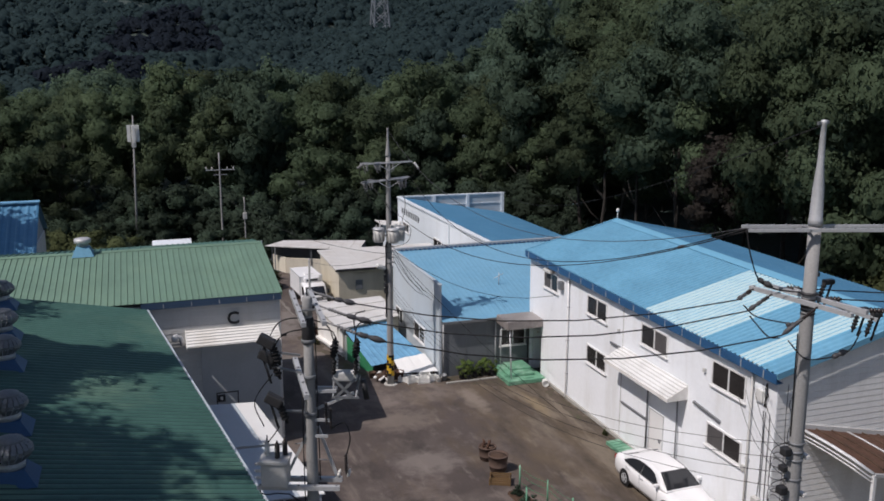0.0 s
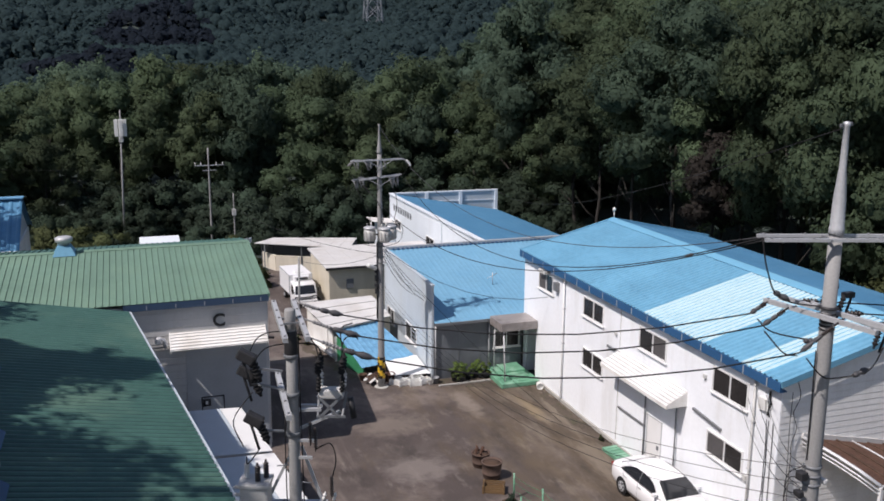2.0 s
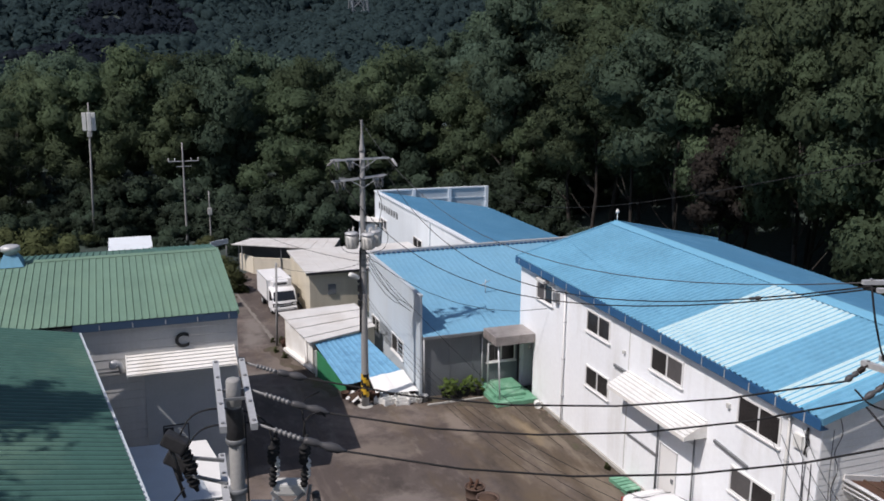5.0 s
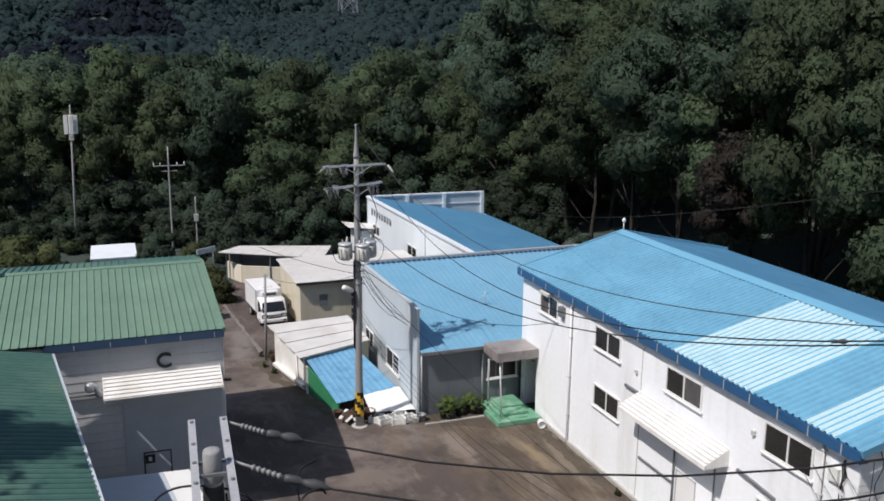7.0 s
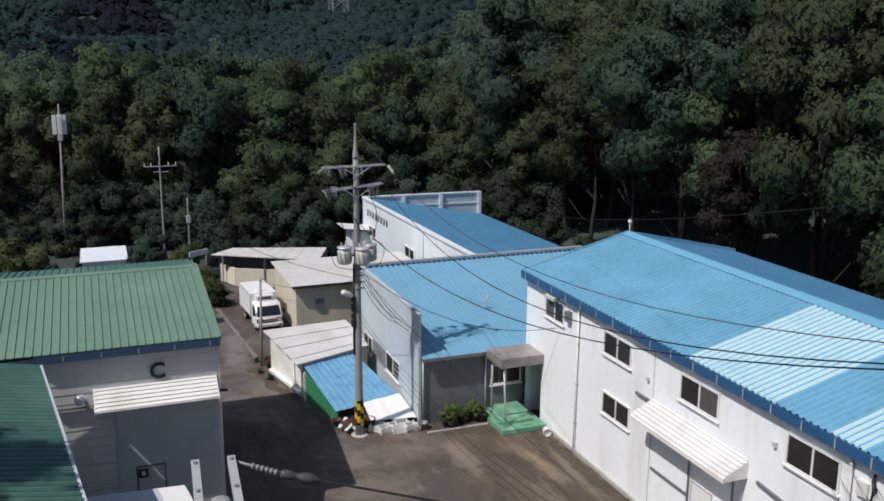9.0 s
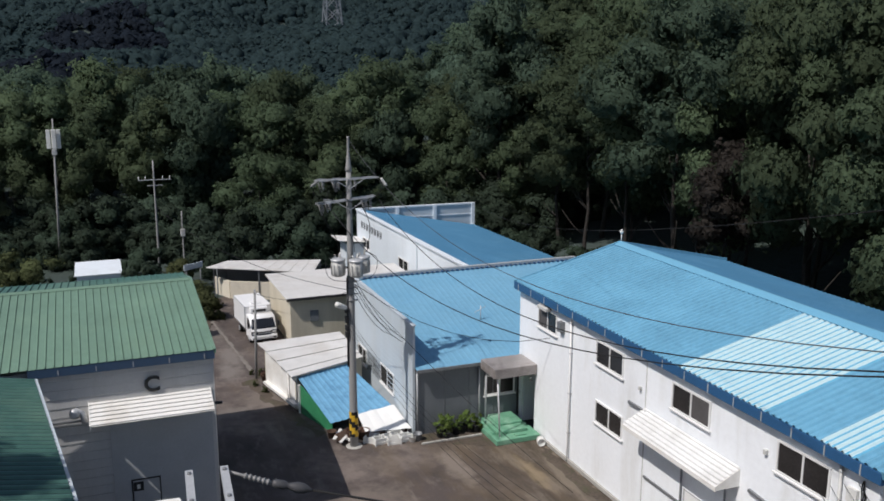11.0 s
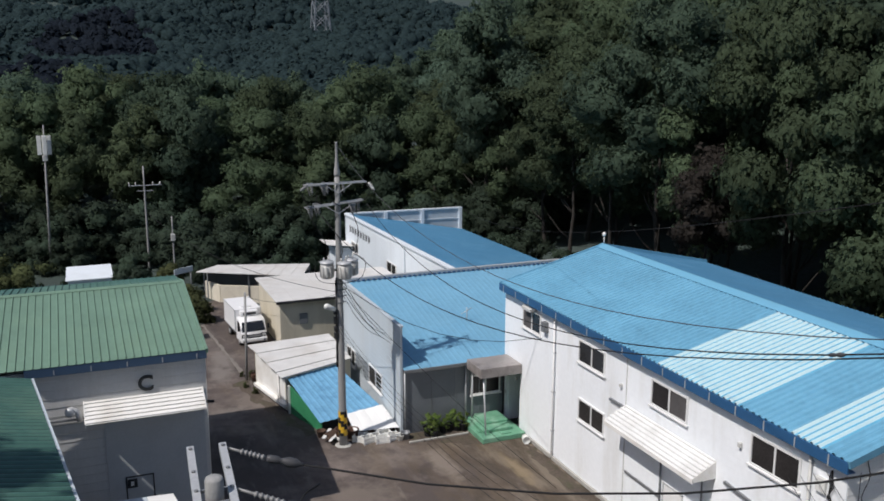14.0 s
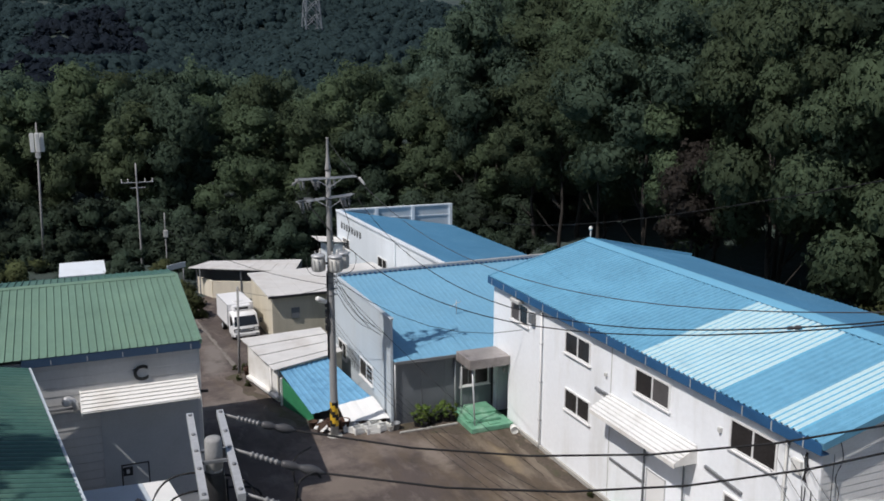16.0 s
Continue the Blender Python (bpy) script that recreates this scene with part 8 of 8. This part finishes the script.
def clutter():
    rnd = random.Random(9)
    first = thing("crate", "white plastic crate heaped beside the pole", "crate", pose(12.4, 40.25, 0, 0, 0, 12), "white crates")
    open_crate(first, 0.52, 0.36, 0.26, "white_plastic")
    for x, y, a, z in ((12.95, 40.05, -8, 0), (13.45, 40.15, 15, 0), (12.7, 40.65, 30, 0), (13.2, 40.5, 4, 0.0), (12.1, 40.6, 60, 0)):
        copy_thing(first, pose(x, y, z, rnd.uniform(-4, 4), rnd.uniform(-4, 4), a))
    for k, (x, y, lx, ly, a, tilt, mt) in enumerate(((12.7, 41.1, 1.3, 0.35, -10, 14, "rust"), (13.0, 40.85, 0.9, 0.3, 20, 10, "dark_wood"), (11.2, 41.2, 0.7, 0.5, 40, 12, "dark_wood"), (11.0, 41.0, 0.9, 0.18, 70, 5, "dark_wood"), (11.8, 41.2, 0.8, 0.4, -30, 16, "rust"), (10.95, 41.35, 1.2, 0.14, 62, 4, "cream_awning"), (11.15, 40.9, 1.1, 0.12, 55, 3, "cream_awning"))):
        b = thing("board", "discarded board lying among the heap by the pole", "board", pose(x, y, 0.16, tilt, 4, a), "boards in the heap")
        bm = B()
        box(bm, -lx / 2, -ly / 2, 0, lx / 2, ly / 2, 0.04, 0.008)
        part("plank", bm, mt, b)
    for k, (x, y, s, mt) in enumerate(((13.95, 40.0, 0.2, "steel_dark"), (11.95, 40.95, 0.26, "rust"), (11.5, 41.0, 0.3, "rust"), (13.7, 39.95, 0.16, "white_plastic"), (10.75, 41.5, 0.2, "dark_wood"))):
        b = thing("bucket", "small used bucket standing among the clutter", "bucket", pose(x, y, 0), "buckets")
        bm = B()
        lathe(bm, (0, 0, 0), (0, 0, 1), [(0, s * 0.7), (0.01, s * 0.75), (s * 1.4, s), (s * 1.45, s * 1.05), (s * 1.5, s), (s * 1.4, s * 0.9), (s * 0.3, s * 0.7)], 16)
        part("pail", bm, mt, b)
    # potted plants along the grey wall
    pot = thing("potted_plant", "bushy green plant in black pot along the grey wall", "potted plant", pose(14.95, 39.95, 0), "potted plants")
    bm = B()
    lathe(bm, (0, 0, 0), (0, 0, 1), [(0, 0.15), (0.02, 0.16), (0.34, 0.21), (0.36, 0.23), (0.4, 0.23), (0.4, 0.19), (0.34, 0.18)], 16)
    part("pot", bm, "black_rubber", pot)
    o = new("foliage", crown_mesh("foliage", "leaf_bright", 21, 0.25, 0.55, 7, 620, 0.055))
    o.parent = pot
    o.location = (0, 0, 0.42)
    for k, (x, y) in enumerate(((15.3, 40.05), (15.65, 40.0), (16.0, 40.1), (16.3, 40.0), (16.55, 39.9), (15.1, 39.65))):
        copy_thing(pot, pose(x, y, 0, 0, 0, 70 * k) @ Matrix.Scale(0.9 - 0.05 * (k % 3), 4))
    # low kerb before the wall
    k = link("kerb", box(B(), 13.95, 39.45, 0, 16.6, 39.55, 0.07, 0.015), "concrete")
    tagged(k, "low concrete kerb before the plants", kind="structure")
    b = thing("bucket", "white round bucket beside the downpipe wall", "bucket", pose(18.42, 37.75, 0), "buckets")
    bm = B()
    lathe(bm, (0, 0, 0.16), (-0.3, -1, 0), [(-0.18, 0.15), (0.16, 0.17), (0.17, 0.15), (0.1, 0.14)], 16)
    part("pail", bm, "white_plastic", b)
    p = thing("pallet", "faded green pallet leaning low beside the wall", "pallet", pose(18.25, 30.2, 0, 0, 0, 2))
    for k in range(5):
        bm = B()
        box(bm, -0.3 + 0.0, -0.55 + 0.23 * k, 0.1, 0.32, -0.37 + 0.23 * k, 0.14)
        part("deck_board", bm, "green_mat", p)
    for x in (-0.26, 0.0, 0.26):
        bm = B()
        box(bm, x - 0.04, -0.55, 0, x + 0.04, 0.55, 0.1)
        part("bearer", bm, "green_mat", p)
    # junk at the small post
    for k, (x, y, s, mt) in enumerate(((9.5, 49.1, 0.28, "rust"), (9.75, 48.95, 0.22, "green_board"), (9.55, 49.5, 0.25, "rust"), (9.85, 49.4, 0.2, "clay"), (9.9, 47.0, 0.14, "rust"))):
        b = thing("bucket", "weathered pot standing by the lane's post", "bucket", pose(x, y, 0), "buckets")
        bm = B()
        lathe(bm, (0, 0, 0), (0, 0, 1), [(0, s * 0.7), (s * 1.2, s), (s * 1.3, s * 1.05), (s * 1.2, s * 0.85), (s * 0.4, s * 0.7)], 14)
        part("pail", bm, mt, b)


clutter()
